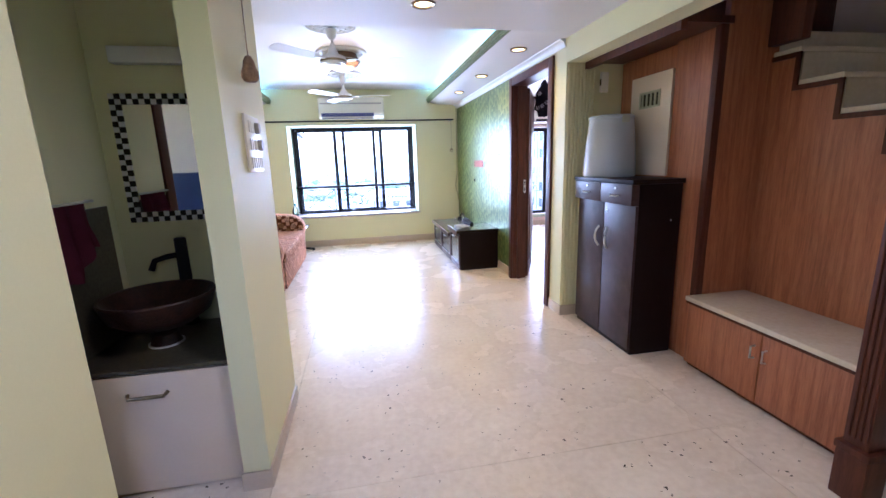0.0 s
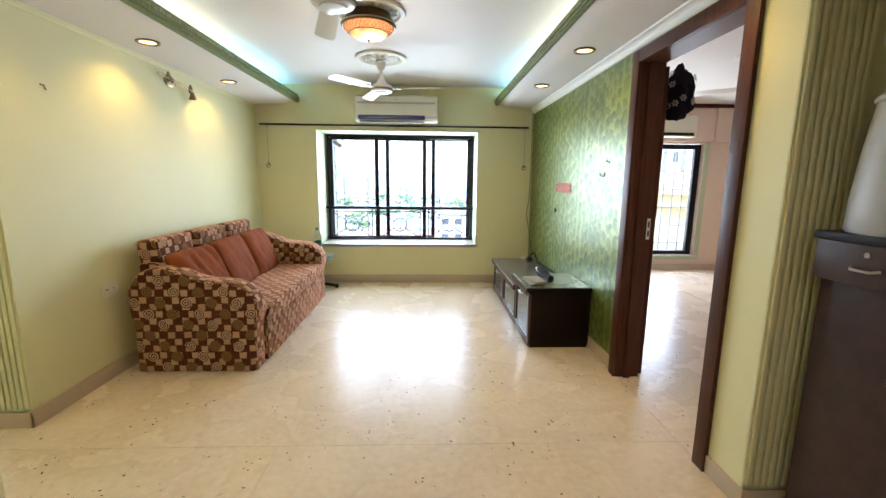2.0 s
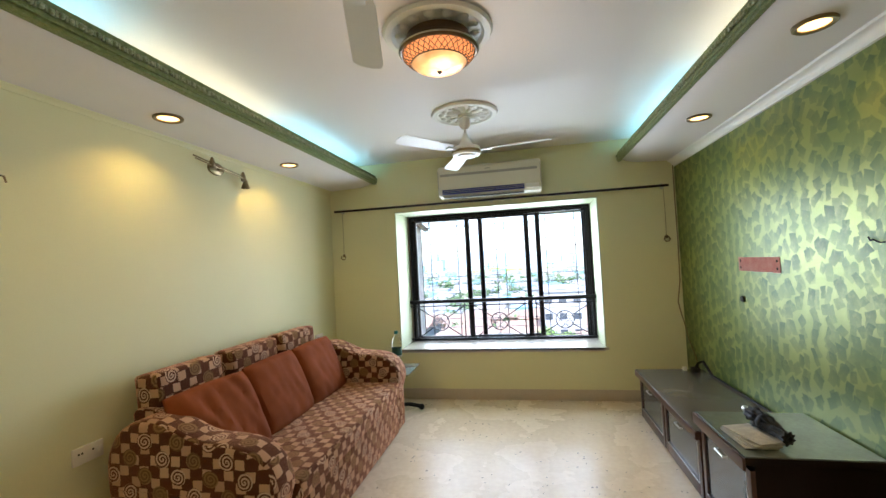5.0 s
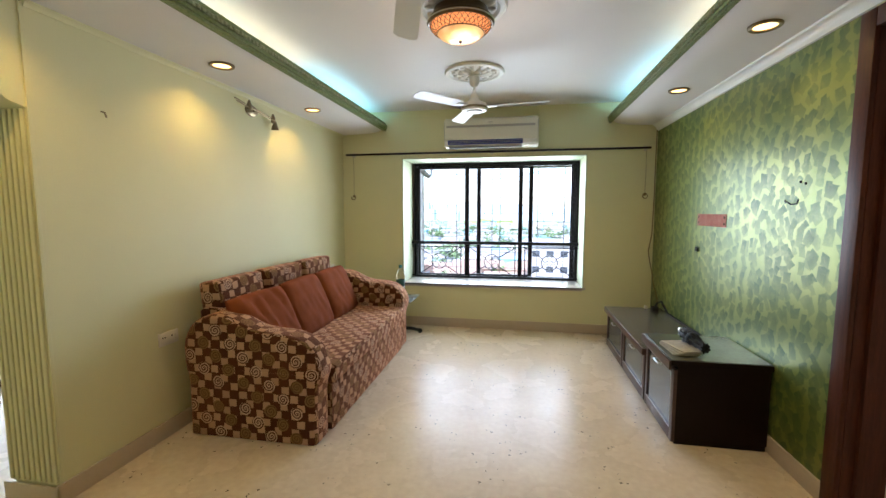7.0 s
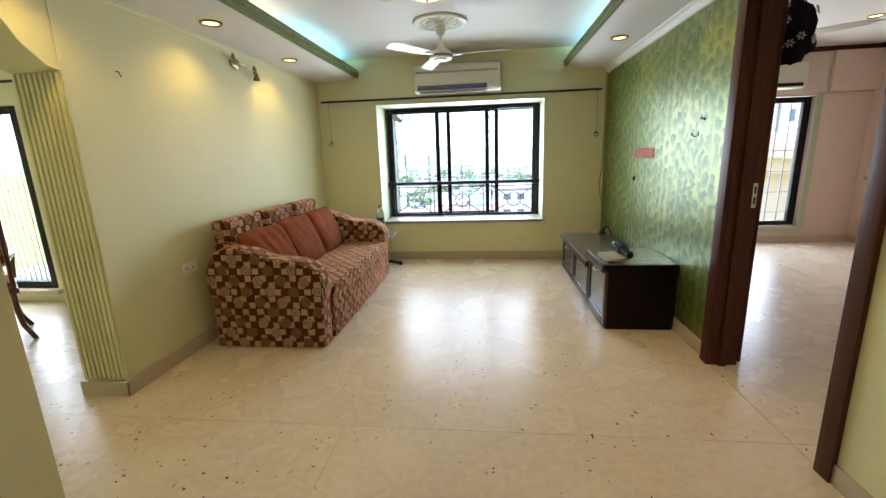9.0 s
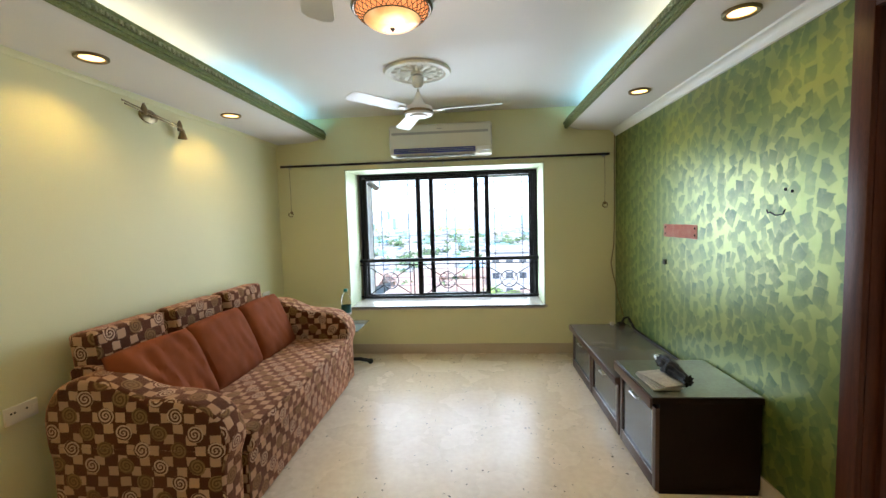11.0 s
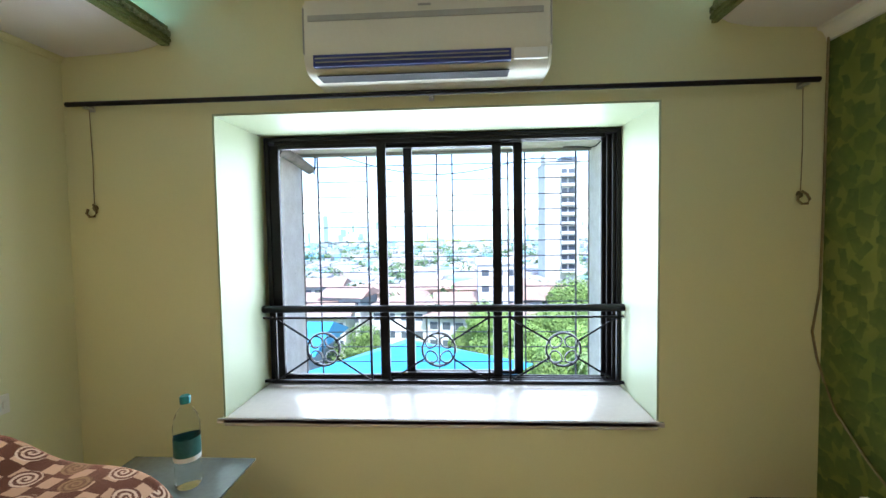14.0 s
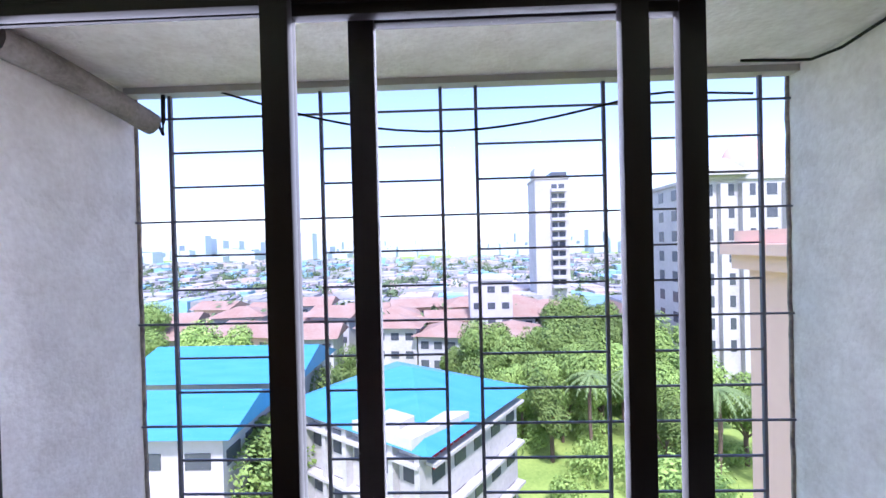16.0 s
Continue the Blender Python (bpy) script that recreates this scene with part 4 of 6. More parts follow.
head.transform(Matrix.Translation((WL + 0.05, 6.005, 2.085)) @ pose(0, 0, 0, 12, 8, 0))
part("spot_head", head, M_BRASS, sp)
s = new("wall_spot_beam", bpy.data.lights.new("wall_spot_beam", "SPOT"))
s.data.energy, s.data.color, s.data.spot_size, s.data.spot_blend, s.data.shadow_soft_size = 0.45, (1.0, 0.62, 0.16), radians(130), 1.0, 0.03
s.matrix_world = look((WL + 0.055, 6.015, 2.03), (WL + 0.12, 6.3, 1.2))

# ---- sofa ----
def cushion(w, h, d, wrinkle=0.0, seed=0.0, n=14):
    """A stuffed cushion, w by h by d, standing in the yz plane and centred on the origin."""
    bm = bmesh.new()
    for s in (-1, 1):
        grid = []
        for i in range(n + 1):
            row = []
            for j in range(n + 1):
                u, v = 2 * i / n - 1, 2 * j / n - 1
                puff = (1 - abs(u) ** 4) ** 0.45 * (1 - abs(v) ** 4) ** 0.45 if abs(u) < 1 and abs(v) < 1 else 0.0
                k = wrinkle * (noise.noise((u * 4.2 + v * 0.9 + seed, v * 1.1, s)) + 0.35 * noise.noise((u * 11 + seed, v * 2.4 + u, s)))
                pin = 1 - 0.035 * (abs(u) * abs(v)) ** 2
                row.append(bm.verts.new((s * d / 2 * (0.12 + 0.88 * puff) + k * puff, u * w / 2 * pin, v * h / 2 * pin)))
            grid.append(row)
        for i in range(n):
            for j in range(n):
                bm.faces.new((grid[i][j], grid[i + 1][j], grid[i + 1][j + 1], grid[i][j + 1]))
    bmesh.ops.bridge_loops(bm, edges=[e for e in bm.edges if e.is_boundary])
    return bm


SB = (-1.66, -0.80)      # back and front of the sofa
sofa = thing("sofa", (-1.22, 5.9, 0), "three-seat sofa in brown checked fabric with spirals", "sofa")
ARM = [(-1.655, 0.006), (-1.655, 0.33), (-1.672, 0.42), (-1.675, 0.56), (-1.64, 0.655), (-1.58, 0.715), (-1.49, 0.748), (-1.40, 0.745), (-1.31, 0.712), (-1.22, 0.672), (-1.13, 0.655), (-1.02, 0.648), (-0.93, 0.628), (-0.86, 0.585), (-0.808, 0.515), (-0.795, 0.43), (-0.822, 0.33), (-0.825, 0.20), (-0.828, 0.006)]


def smooth_line(pts, n=4):
    """Points of a smooth curve through pts."""
    v = [Vector(p) for p in pts]
    v = [2 * v[0] - v[1]] + v + [2 * v[-1] - v[-2]]
    res = []
    for k in range(1, len(v) - 2):
        for i in range(n):
            t = i / n
            res.append(0.5 * (2 * v[k] + (v[k + 1] - v[k - 1]) * t + (2 * v[k - 1] - 5 * v[k] + 4 * v[k + 1] - v[k + 2]) * t * t + (3 * v[k] - v[k - 1] - 3 * v[k + 1] + v[k + 2]) * t ** 3))
    return res + [v[-2]]


def padded_slab(outline, a, b, r=0.03, seed=0.0):
    """An upholstered slab from y = a to b: an open outline in xz, its edges rounded by r, its sides a little stuffed."""
    line = smooth_line(outline)
    normals = []
    for k in range(len(line)):
        t = line[min(k + 1, len(line) - 1)] - line[max(k - 1, 0)]
        normals.append(Vector((-t.y, t.x)).normalized())
    steps = [0.0, 0.12, 0.35, 0.65, 1.0]
    ds = [r * s for s in steps] + [b - a - r * s for s in reversed(steps)]
    bm = bmesh.new()
    rings = []
    for d in ds:
        e = min(d, b - a - d)
        inset = r - math.sqrt(max(r * r - (r - e) ** 2, 0.0)) if e < r else 0.0
        rings.append([bm.verts.new((p.x - q.x * inset + 0.004 * noise.noise((p.x * 7, d * 6 + seed, p.y * 7)), a + d, max(p.y - q.y * inset, 0.006))) for p, q in zip(line, normals)])
    for i in range(len(rings) - 1):
        for k in range(len(line) - 1):
            bm.faces.new((rings[i][k], rings[i][k + 1], rings[i + 1][k + 1], rings[i + 1][k]))
    bm.faces.new(rings[0])
    bm.faces.new(rings[-1])
    bmesh.ops.recalc_face_normals(bm, faces=bm.faces)
    return bm


for a, b in ((4.865, 5.05), (6.625, 6.865)):
    arm = part("armrest", padded_slab(ARM, a, b, 0.034, a), M_SOFA, sofa)
    for yy in (a - 0.001, b + 0.001):
        part("seam", tube([(-1.63, yy, 0.43), (-0.83, yy, 0.42)], 0.003, 6), M_SOFA, arm)
bk = [(-1.650, 0.006), (-1.655, 0.735), (-1.63, 0.757), (-1.55, 0.757), (-1.49, 0.735), (-1.36, 0.30), (-1.36, 0.006)]
part("backrest", prism(bk, "y", 5.0, 6.70), M_SOFA, sofa)
part("base", boxes((-1.359, -0.865, 5.051, 6.624, 0.006, 0.30)), M_SOFA, sofa)
part("front_skirt", boxes((-0.860, -0.812, 5.055, 6.62, 0.006, 0.30), bevel=0.012), M_SOFA, sofa)
seat = bmesh.new()
box(seat, -1.355, -0.785, 5.053, 6.622, 0.302, 0.425, bevel=0.035, seg=4)
part("seat", seat, M_SOFA, sofa)
for a, b, lean in ((5.03, 5.495, -6), (5.57, 6.055, -2), (6.13, 6.61, -5)):
    hd = bmesh.new()
    box(hd, -0.075, 0.075, (a - b) / 2, (b - a) / 2, -0.05, 0.162, bevel=0.036, seg=4)
    hd.transform(Matrix.Translation((-1.605, (a + b) / 2, 0.756)) @ pose(0, 0, 0, 0, lean, 0))
    part("headrest", hd, M_SOFA, sofa)
for yc, k, lean, h in ((5.235, 0.0, -27, 0.45), (5.78, 3.7, -23, 0.46), (6.325, 8.1, -22, 0.46)):
    bm = cushion(0.545, h, 0.135, 0.030 if k == 0 else 0.012, k, 26)
    bm.transform(Matrix.Translation((-1.345, yc, 0.617)) @ pose(0, 0, 0, 0, lean, 1 if k else -3))
    solid("back_cushion", bm, M_RUST, "rust brown velour cushion leaning on the sofa back", "cushion", "sofa cushions", (-1.33, yc, 0.42))

# ---- side table with a bottle ----
st = thing("side_table", (-0.98, 7.14, 0), "small glass-topped side table beside the sofa", "side table")
part("glass_top", boxes((-1.35, -0.795, 6.90, 7.318, 0.398, 0.408), bevel=0.002), M_FROST, st, "greenish glass top")
part("column", lathe([(0.025, 0.05), (0.022, 0.38), (0.06, 0.397), (0, 0.3975)], (-1.0, 7.12, 0), 20), M_BLACK, st)
for a in (15, 135, 255):
    dx, dy = math.cos(radians(a)), math.sin(radians(a))
    leg = part("foot", tube([(-1.0, 7.12, 0.06), (-1.0 + 0.14 * dx, 7.12 + 0.14 * dy, 0.055), (-1.0 + 0.25 * dx, 7.12 + 0.19 * dy, 0.03)], 0.018, 8), M_BLACK, st)
    part("castor", lathe([(0, -0.015), (0.024, -0.015), (0.027, 0), (0.024, 0.015), (0, 0.015)], (-1.0 + 0.25 * dx, 7.12 + 0.19 * dy, 0.0275), 16, "y"), M_BLACK, leg)
bx, by, bz = -0.965, 7.12, 0.4082
bt = thing("water_bottle", (bx, by, bz), "clear plastic water bottle with a teal cap", "bottle")
part("bottle", lathe([(0, 0.004), (0.039, 0.0), (0.047, 0.012), (0.047, 0.08), (0.044, 0.092), (0.047, 0.106), (0.047, 0.215), (0.048, 0.245), (0.039, 0.285), (0.018, 0.322), (0.016, 0.340), (0, 0.340)], (bx, by, bz), 28), M_BOTTLE, bt)
part("label", lathe([(0.0482, 0.13), (0.0482, 0.20)], (bx, by, bz), 28), M_LABEL, bt, "dark green paper label")
part("label_band", lathe([(0.0484, 0.112), (0.0484, 0.1295)], (bx, by, bz), 28), M_TRIM, bt, "white label band")
part("cap", lathe([(0.019, 0.332), (0.0195, 0.357), (0.0175, 0.361), (0, 0.361)], (bx, by, bz), 20), M_TEAL, bt, "teal screw cap")

# ---- television cabinet ----
tv = thing("tv_cabinet", (1.45, 6.2, 0), "low espresso television cabinet with frosted glass doors", "tv cabinet")
part("tall_body", boxes((1.222, 1.705, 5.272, 5.80, 0.03, 0.472), bevel=0.003), M_ESPRESSO, tv)
part("tall_top", boxes((1.1845, 1.712, 5.266, 5.815, 0.473, 0.503), bevel=0.002), M_ESPRESSO, tv)
part("tall_edge", boxes((1.172, 1.184, 5.266, 5.815, 0.448, 0.502), bevel=0.002), M_TVWOOD, tv, "red-brown front edge strip")
part("tall_glass", boxes((1.186, 1.708, 5.272, 5.81, 0.5035, 0.508)), M_FROST, tv, "grey-green glass sheet")
part("low_body", boxes((1.225, 1.705, 5.802, 7.10, 0.03, 0.344), bevel=0.004), M_ESPRESSO, tv)
part("low_top", boxes((1.178, 1.712, 5.817, 7.135, 0.345, 0.390), bevel=0.003), M_TVWOOD, tv, "red-brown edged top")
part("low_sheet", boxes((1.186, 1.708, 5.822, 7.13, 0.3905, 0.395)), M_GREYTOP, tv, "dark grey top sheet")
part("plinth", boxes((1.222, 1.70, 5.276, 7.09, 0.0, 0.0295)), M_ESPRESSO, tv)
for a, b, top in ((5.274, 5.797, 0.446), (5.825, 6.45, 0.343), (6.47, 7.09, 0.343)):
    fr = bmesh.new()
    x0, x1 = 1.203, 1.2245
    box(fr, x0, x1, a, a + 0.038, 0.012, top, bevel=0.003)
    box(fr, x0, x1, b - 0.038, b, 0.012, top, bevel=0.003)
    box(fr, x0, x1, a + 0.038, b - 0.038, top - 0.022, top, bevel=0.003)
    box(fr, x0, x1, a + 0.038, b - 0.038, 0.012, 0.085, bevel=0.003)
    door = part("door", fr, M_TVWOOD, tv)
    part("glass_bead", boxes((1.2008, 1.2029, a + 0.038, b - 0.038, 0.083, 0.087), (1.2008, 1.2029, a + 0.036, a + 0.040, 0.087, top - 0.022)), M_STEEL, door, "thin steel glazing bead")
    part("door_pane", boxes((1.212, 1.217, a + 0.033, b - 0.033, 0.08, top - 0.018)), M_FROSTED, door, "frosted glass pane")
    ym = (a + b) / 2
    part("handle", tube([(1.202, ym - 0.05, top - 0.040), (1.185, ym - 0.045, top - 0.040), (1.185, ym + 0.045, top - 0.040), (1.202, ym + 0.05, top - 0.040)], 0.005, 8), M_STEEL, door, "brushed steel bar handle")

news = thing("newspaper_stack", (1.33, 5.48, 0.508), "small stack of folded newspapers on the cabinet", "newspapers")
for k in range(4):
    bm = bmesh.new()
    box(bm, -0.07, 0.07, -0.11, 0.11, 0, 0.006, bevel=0.002)
    for v in bm.verts:
        v.co.z += 0.004 * noise.noise((v.co.x * 9 + k, v.co.y * 9, 0.3)) + 0.002
    bm.transform(Matrix.Translation((1.282 + 0.006 * k, 5.45 - 0.005 * k, 0.509 + 0.0085 * k)) @ pose(0, 0, 0, 0, 0, 2 + 5 * k))
    part("paper", bm, M_PAPER, news)
um = thing("folding_umbrella", (1.46, 5.50, 0.508), "black folding umbrella lying on the newspapers", "umbrella")
ua, ub = Vector((1.355, 5.585, 0.590)), Vector((1.390, 5.27, 0.562))
rot = (ub - ua).to_track_quat("Z", "Y").to_matrix().to_4x4()
bm = lathe([(0, 0.0), (0.022, 0.003)] + [(0.029 + 0.007 * math.sin(k * 0.22), 0.01 + 0.0105 * k) for k in range(24)] + [(0.028, 0.262), (0.012, 0.268), (0, 0.262)], (0, 0, 0), 40)
for v in bm.verts:
    a = math.atan2(v.co.y, v.co.x)
    f = 1 + 0.16 * math.sin(8 * a + 14 * v.co.z) + 0.30 * noise.noise((v.co.x * 50, v.co.y * 50, v.co.z * 38))
    v.co.x, v.co.y = v.co.x * f, v.co.y * f
bm.transform(Matrix.Translation(ua) @ rot)
part("canopy", bm, M_BLACK, um)
bm = lathe([(0.0, -0.045), (0.014, -0.042), (0.016, -0.015), (0.012, 0.0), (0.012, 0.02)], (0, 0, 0), 16)
bm.transform(Matrix.Translation(ua) @ rot)
part("handle", bm, M_STEEL, um, "silver handle")
bm = lathe([(0.037, 0.10), (0.040, 0.105), (0.040, 0.125), (0.037, 0.13)], (0, 0, 0), 18)
bm.transform(Matrix.Translation(ua) @ rot)
part("strap", bm, M_BLACK, um)

ad = thing("power_adapter", (1.63, 7.05, 0.395), "black power adapter with its looped cable", "adapter")
part("brick", boxes((1.60, 1.66, 7.02, 7.08, 0.3955, 0.43), bevel=0.008), M_BLACK, ad)
part("cable", tube([(1.63, 7.05, 0.42), (1.65, 7.04, 0.47), (1.68, 7.02, 0.485), (1.69, 6.98, 0.45), (1.695, 6.9, 0.402), (1.70, 6.6, 0.401), (1.703, 6.2, 0.401), (1.703, 5.83, 0.401)], 0.010, 7), M_BLACK, ad)
part("plug", boxes((1.545, 1.575, 7.07, 7.10, 0.3955, 0.425), bevel=0.005), M_PLASTIC, ad, "white plug")
solid("hanging_cable", tube([(1.705, 7.475, 2.20), (1.703, 7.475, 1.9), (1.706, 7.478, 1.5), (1.70, 7.478, 1.12), (1.672, 7.478, 0.93), (1.69, 7.475, 0.82), (1.71, 7.46, 0.72), (1.712, 7.40, 0.60), (1.71, 7.25, 0.47), (1.68, 7.12, 0.42)], 0.005, 6), M_BRASS, "brown cable hanging down the wall corner", "cable")

# marks on the green wall
pink = bmesh.new()
out = [(5.93 + 0.0466 * k, 1.247 + 0.004 * noise.noise((k * 1.7, 0, 0))) for k in range(11)] + [(6.396 - 0.0466 * k, 1.338 + 0.004 * noise.noise((k * 1.3, 5, 0))) for k in range(11)]
patch = solid("bare_plaster_patch", prism(out, "x", 1.7165, 1.7195), M_PINKPATCH, "bare pink plaster patch where a bracket was removed", "wall patch")
for y in (5.955, 6.37):
    for z in (1.27, 1.315):
        part("screw_hole", lathe([(0, -0.001), (0.008, -0.001), (0.008, 0.001), (0, 0.001)], (1.7155, y, z), 10, "x"), M_BLACK, patch)
bxm = thing("cable_outlet", (1.72, 6.375, 1.06), "black open cable outlet in the wall", "outlet")
part("box", boxes((1.708, 1.7198, 6.355, 6.395, 1.04, 1.075), bevel=0.003), M_BLACK, bxm)
solid("wall_wires", tube([(1.719, 5.30, 1.42), (1.705, 5.27, 1.405), (1.70, 5.25, 1.41), (1.698, 5.21, 1.395), (1.703, 5.17, 1.40), (1.69, 5.14, 1.42)], 0.003, 5), M_BLACK, "thin loose wires poking from the wall", "wires")
for y, z in ((5.18, 1.51), (5.14, 1.50)):
    solid("wall_plug", lathe([(0, -0.003), (0.007, -0.003), (0.007, 0.001), (0, 0.001)], (1.718, y, z), 10, "x"), M_BLACK, "small dark wall plug hole", "wall plug", "wall plugs")

# sockets on the west wall
for y, z in ((4.86, 0.60), (7.10, 0.715)):
    so = thing("wall_socket", (WL, y, z), "old white socket plate on the wall", "socket", "wall sockets")
    part("plate", boxes((WL + 0.0005, WL + 0.012, y - 0.07, y + 0.07, z - 0.04, z + 0.04), bevel=0.004), M_PLASTIC, so)
    for dy in (-0.045, -0.03, 0.02):
        part("pin_hole", lathe([(0, 0), (0.005, 0), (0.005, 0.001), (0, 0.001)], (WL + 0.012, y + dy, z + 0.01), 8, "x"), M_BLACK, so)
    part("switch", boxes((WL + 0.012, WL + 0.017, y + 0.04, y + 0.06, z - 0.015, z + 0.015), bevel=0.002), M_PLASTIC, so)
nl = thing("wall_nail", (WL, 4.55, 1.85), "bent nail sticking out of the plain wall", "nail")
part("nail", tube([(WL, 4.55, 1.86), (WL + 0.02, 4.55, 1.855), (WL + 0.024, 4.555, 1.83)], 0.004, 6), M_BRASS, nl)

# ---- bedroom door ----
dr = tagged(new("door_1"), "dark red-brown wooden door frame with its leaf swung open", "door", kind="structure")
ORIGIN[dr.name] = (0, 0, 0)
fr = bmesh.new()
for ya, yb in ((3.785, 3.865), (4.755, 4.835)):
    box(fr, 1.690, 1.7115, ya, yb, 0, 2.172, bevel=0.004)
box(fr, 1.690, 1.7115, 3.866, 4.754, 2.095, 2.172, bevel=0.004)
part("architrave", fr, M_WOOD, dr)
jm = bmesh.new()
box(jm, 1.7125, 1.868, 3.831, 3.865, 0, 2.13)
box(jm, 1.7125, 1.868, 4.755, 4.789, 0, 2.13)
box(jm, 1.7125, 1.868, 3.866, 4.754, 2.095, 2.134)
box(jm, 1.76, 1.80, 4.735, 4.7545, 0, 2.0945)
part("jamb", jm, M_WOOD, dr)
hx, hy, ang = 1.870, 4.790, 26
mleaf = Matrix.Translation((hx, hy, 0)) @ pose(0, 0, 0, 0, 0, -ang)
bm = bmesh.new()
box(bm, 0.0, 0.036, 0.003, 0.86, 0.01, 2.08, bevel=0.003)
bm.transform(mleaf)
leaf = part("leaf", bm, M_WOOD, dr)
for za, zb in ((0.18, 0.95), (1.12, 1.92)):
    bm = bmesh.new()
    box(bm, 0.0365, 0.046, 0.13, 0.73, za, zb, bevel=0.004)
    bm.transform(mleaf)
    part("panel", bm, M_WOOD, leaf)
bm = tube([(0.038, 0.80, 1.0), (0.085, 0.80, 1.0), (0.09, 0.70, 1.0)], 0.008, 8)
bm.transform(mleaf)
part("lever", bm, M_STEEL, leaf, "steel lever handle")
part("strike_plate", boxes((1.835, 1.858, 4.7515, 4.7548, 0.98, 1.12), bevel=0.001), M_STEEL, dr, "steel strike plate")
part("strike_slot", boxes((1.842, 1.852, 4.7505, 4.7514, 1.00, 1.04), (1.842, 1.852, 4.7505, 4.7514, 1.06, 1.10)), M_BLACK, dr)
st_ = bmesh.new()
box(st_, -0.05, 0.02, 0.60, 0.66, 0.0, 0.02, bevel=0.004)
st_.transform(mleaf)
solid("door_stopper", st_, M_STEEL, "small steel door stop on the floor", "door stop")

# cloth thrown over the leaf's top corner
bm = bmesh.new()
bmesh.ops.create_icosphere(bm, subdivisions=4, radius=1.0)
for v in bm.verts:
    n_ = noise.noise(v.co * 2.3) * 0.25 + noise.noise(v.co * 6.0) * 0.10
    v.co = Vector((v.co.x * 0.115, v.co.y * 0.10, v.co.z * 0.205)) * (1 + n_)
    v.co.z -= 0.06 * (v.co.x * 8) ** 2
bm.transform(Matrix.Translation((2.40, 5.50, 2.06)))
garment = thing("floral_garment", (2.40, 5.50, 2.06), "black cloth with white flowers thrown over the door", "cloth")
part("folds", bm, M_CLOTH, garment)
M_PETAL = material("off_white_print", (0.50, 0.44, 0.44), 0.9, scale=30, grain=120)
rng = random.Random(4)
for k in range(11):
    a, z = rng.uniform(math.pi * 0.9, math.pi * 1.9), rng.uniform(-0.13, 0.17)
    q = math.sqrt(max(0.05, 1 - (z / 0.21) ** 2))
    c = Vector((2.40 + 0.118 * q * math.cos(a), 5.50 + 0.104 * q * math.sin(a), 2.06 + z))
    nrm = Vector((math.cos(a), math.sin(a), z * 2)).normalized()
    fl = bmesh.new()
    for j in range(6):
        b = 2 * math.pi * j / 6
        ptl = lathe([(0, -1), (0.8, -0.4), (1, 0.3), (0, 1)], (0, 0, 0), 6, "x")
        ptl.transform(Matrix.Translation((0.017 * math.cos(b), 0.017 * math.sin(b), 0)) @ pose(0, 0, 0, 0, 0, math.degrees(b)) @ Matrix.Diagonal((0.012, 0.006, 0.004, 1)))
        tmp = bpy.data.meshes.new("p")
        ptl.to_mesh(tmp)
        ptl.free()
        fl.from_mesh(tmp)
        bpy.data.meshes.remove(tmp)
    fl.transform(Matrix.Translation(c + nrm * 0.012) @ nrm.to_track_quat("Z", "Y").to_matrix().to_4x4())
    part("printed_flower", fl, M_PETAL, garment)

# ---- bedroom ----
w2 = tagged(new("window_2"), "dark framed bedroom window with white reveals", "window", kind="structure")
ORIGIN[w2.name] = (0, 0, 0)
fb = bmesh.new()
for a, b in ((2.96, 3.03), (3.70, 3.78), (4.44, 4.53)):
    box(fb, a, b, 8.40, 8.46, 0.23, 1.92, bevel=0.004)
box(fb, 3.03, 3.70, 8.40, 8.46, 0.23, 0.29)
box(fb, 3.78, 4.44, 8.40, 8.46, 0.23, 0.29)
box(fb, 3.03, 3.70, 8.40, 8.46, 1.85, 1.92)
box(fb, 3.78, 4.44, 8.40, 8.46, 1.85, 1.92)
part("window_frame", fb, M_FRAME, w2)
part("architrave", boxes((4.545, 4.62, 8.335, 8.349, 0.16, 1.95), (2.9, 4.62, 8.325, 8.349, 0.16, 0.215), bevel=0.003), M_REVEAL, w2)
for a, b in ((3.03, 3.70), (3.78, 4.44)):
    part("pane", boxes((a, b, 8.428, 8.432, 0.29, 1.85)), M_PANE, w2).visible_shadow = False
g2 = thing("bedroom_grill", (3.7, 8.485, 0.2), "thin iron grill outside the bedroom window", "grill")
for k in range(11):
    x = 3.0 + 0.15 * k
    part("bar", boxes((x - 0.005, x + 0.005, 8.4805, 8.492, 0.18, 2.0)), M_GRILL, g2)
for k in range(6):
    part("rung", boxes((2.95, 4.55, 8.483, 8.489, 0.4 + 0.28 * k, 0.406 + 0.28 * k)), M_GRILL, g2)
setting("bedroom_cornice", boxes((1.87, 5.199, 8.30, 8.349, 2.44, 2.499), (5.15, 5.199, 3.73, 8.299, 2.44, 2.499), bevel=0.006), M_WOOD, "dark wooden cornice round the bedroom ceiling", "cornice")
setting("bedroom_ledge", boxes((4.64, 5.199, 8.26, 8.349, 1.955, 2.438), (1.87, 4.64, 8.30, 8.349, 1.955, 2.438)), M_PINK, "peach boxed lintel over the bedroom window", "lintel")
setting("bedroom_skirting", boxes((1.87, 5.199, 8.335, 8.3495, 0, 0.09), (5.185, 5.1995, 3.73, 8.334, 0, 0.09)), M_SKIRT, "beige marble bedroom skirting", "baseboard")
ac2 = thing("bedroom_air_conditioner", (3.9, 8.3, 1.98), "white split air conditioner on the bedroom wall", "air conditioner")
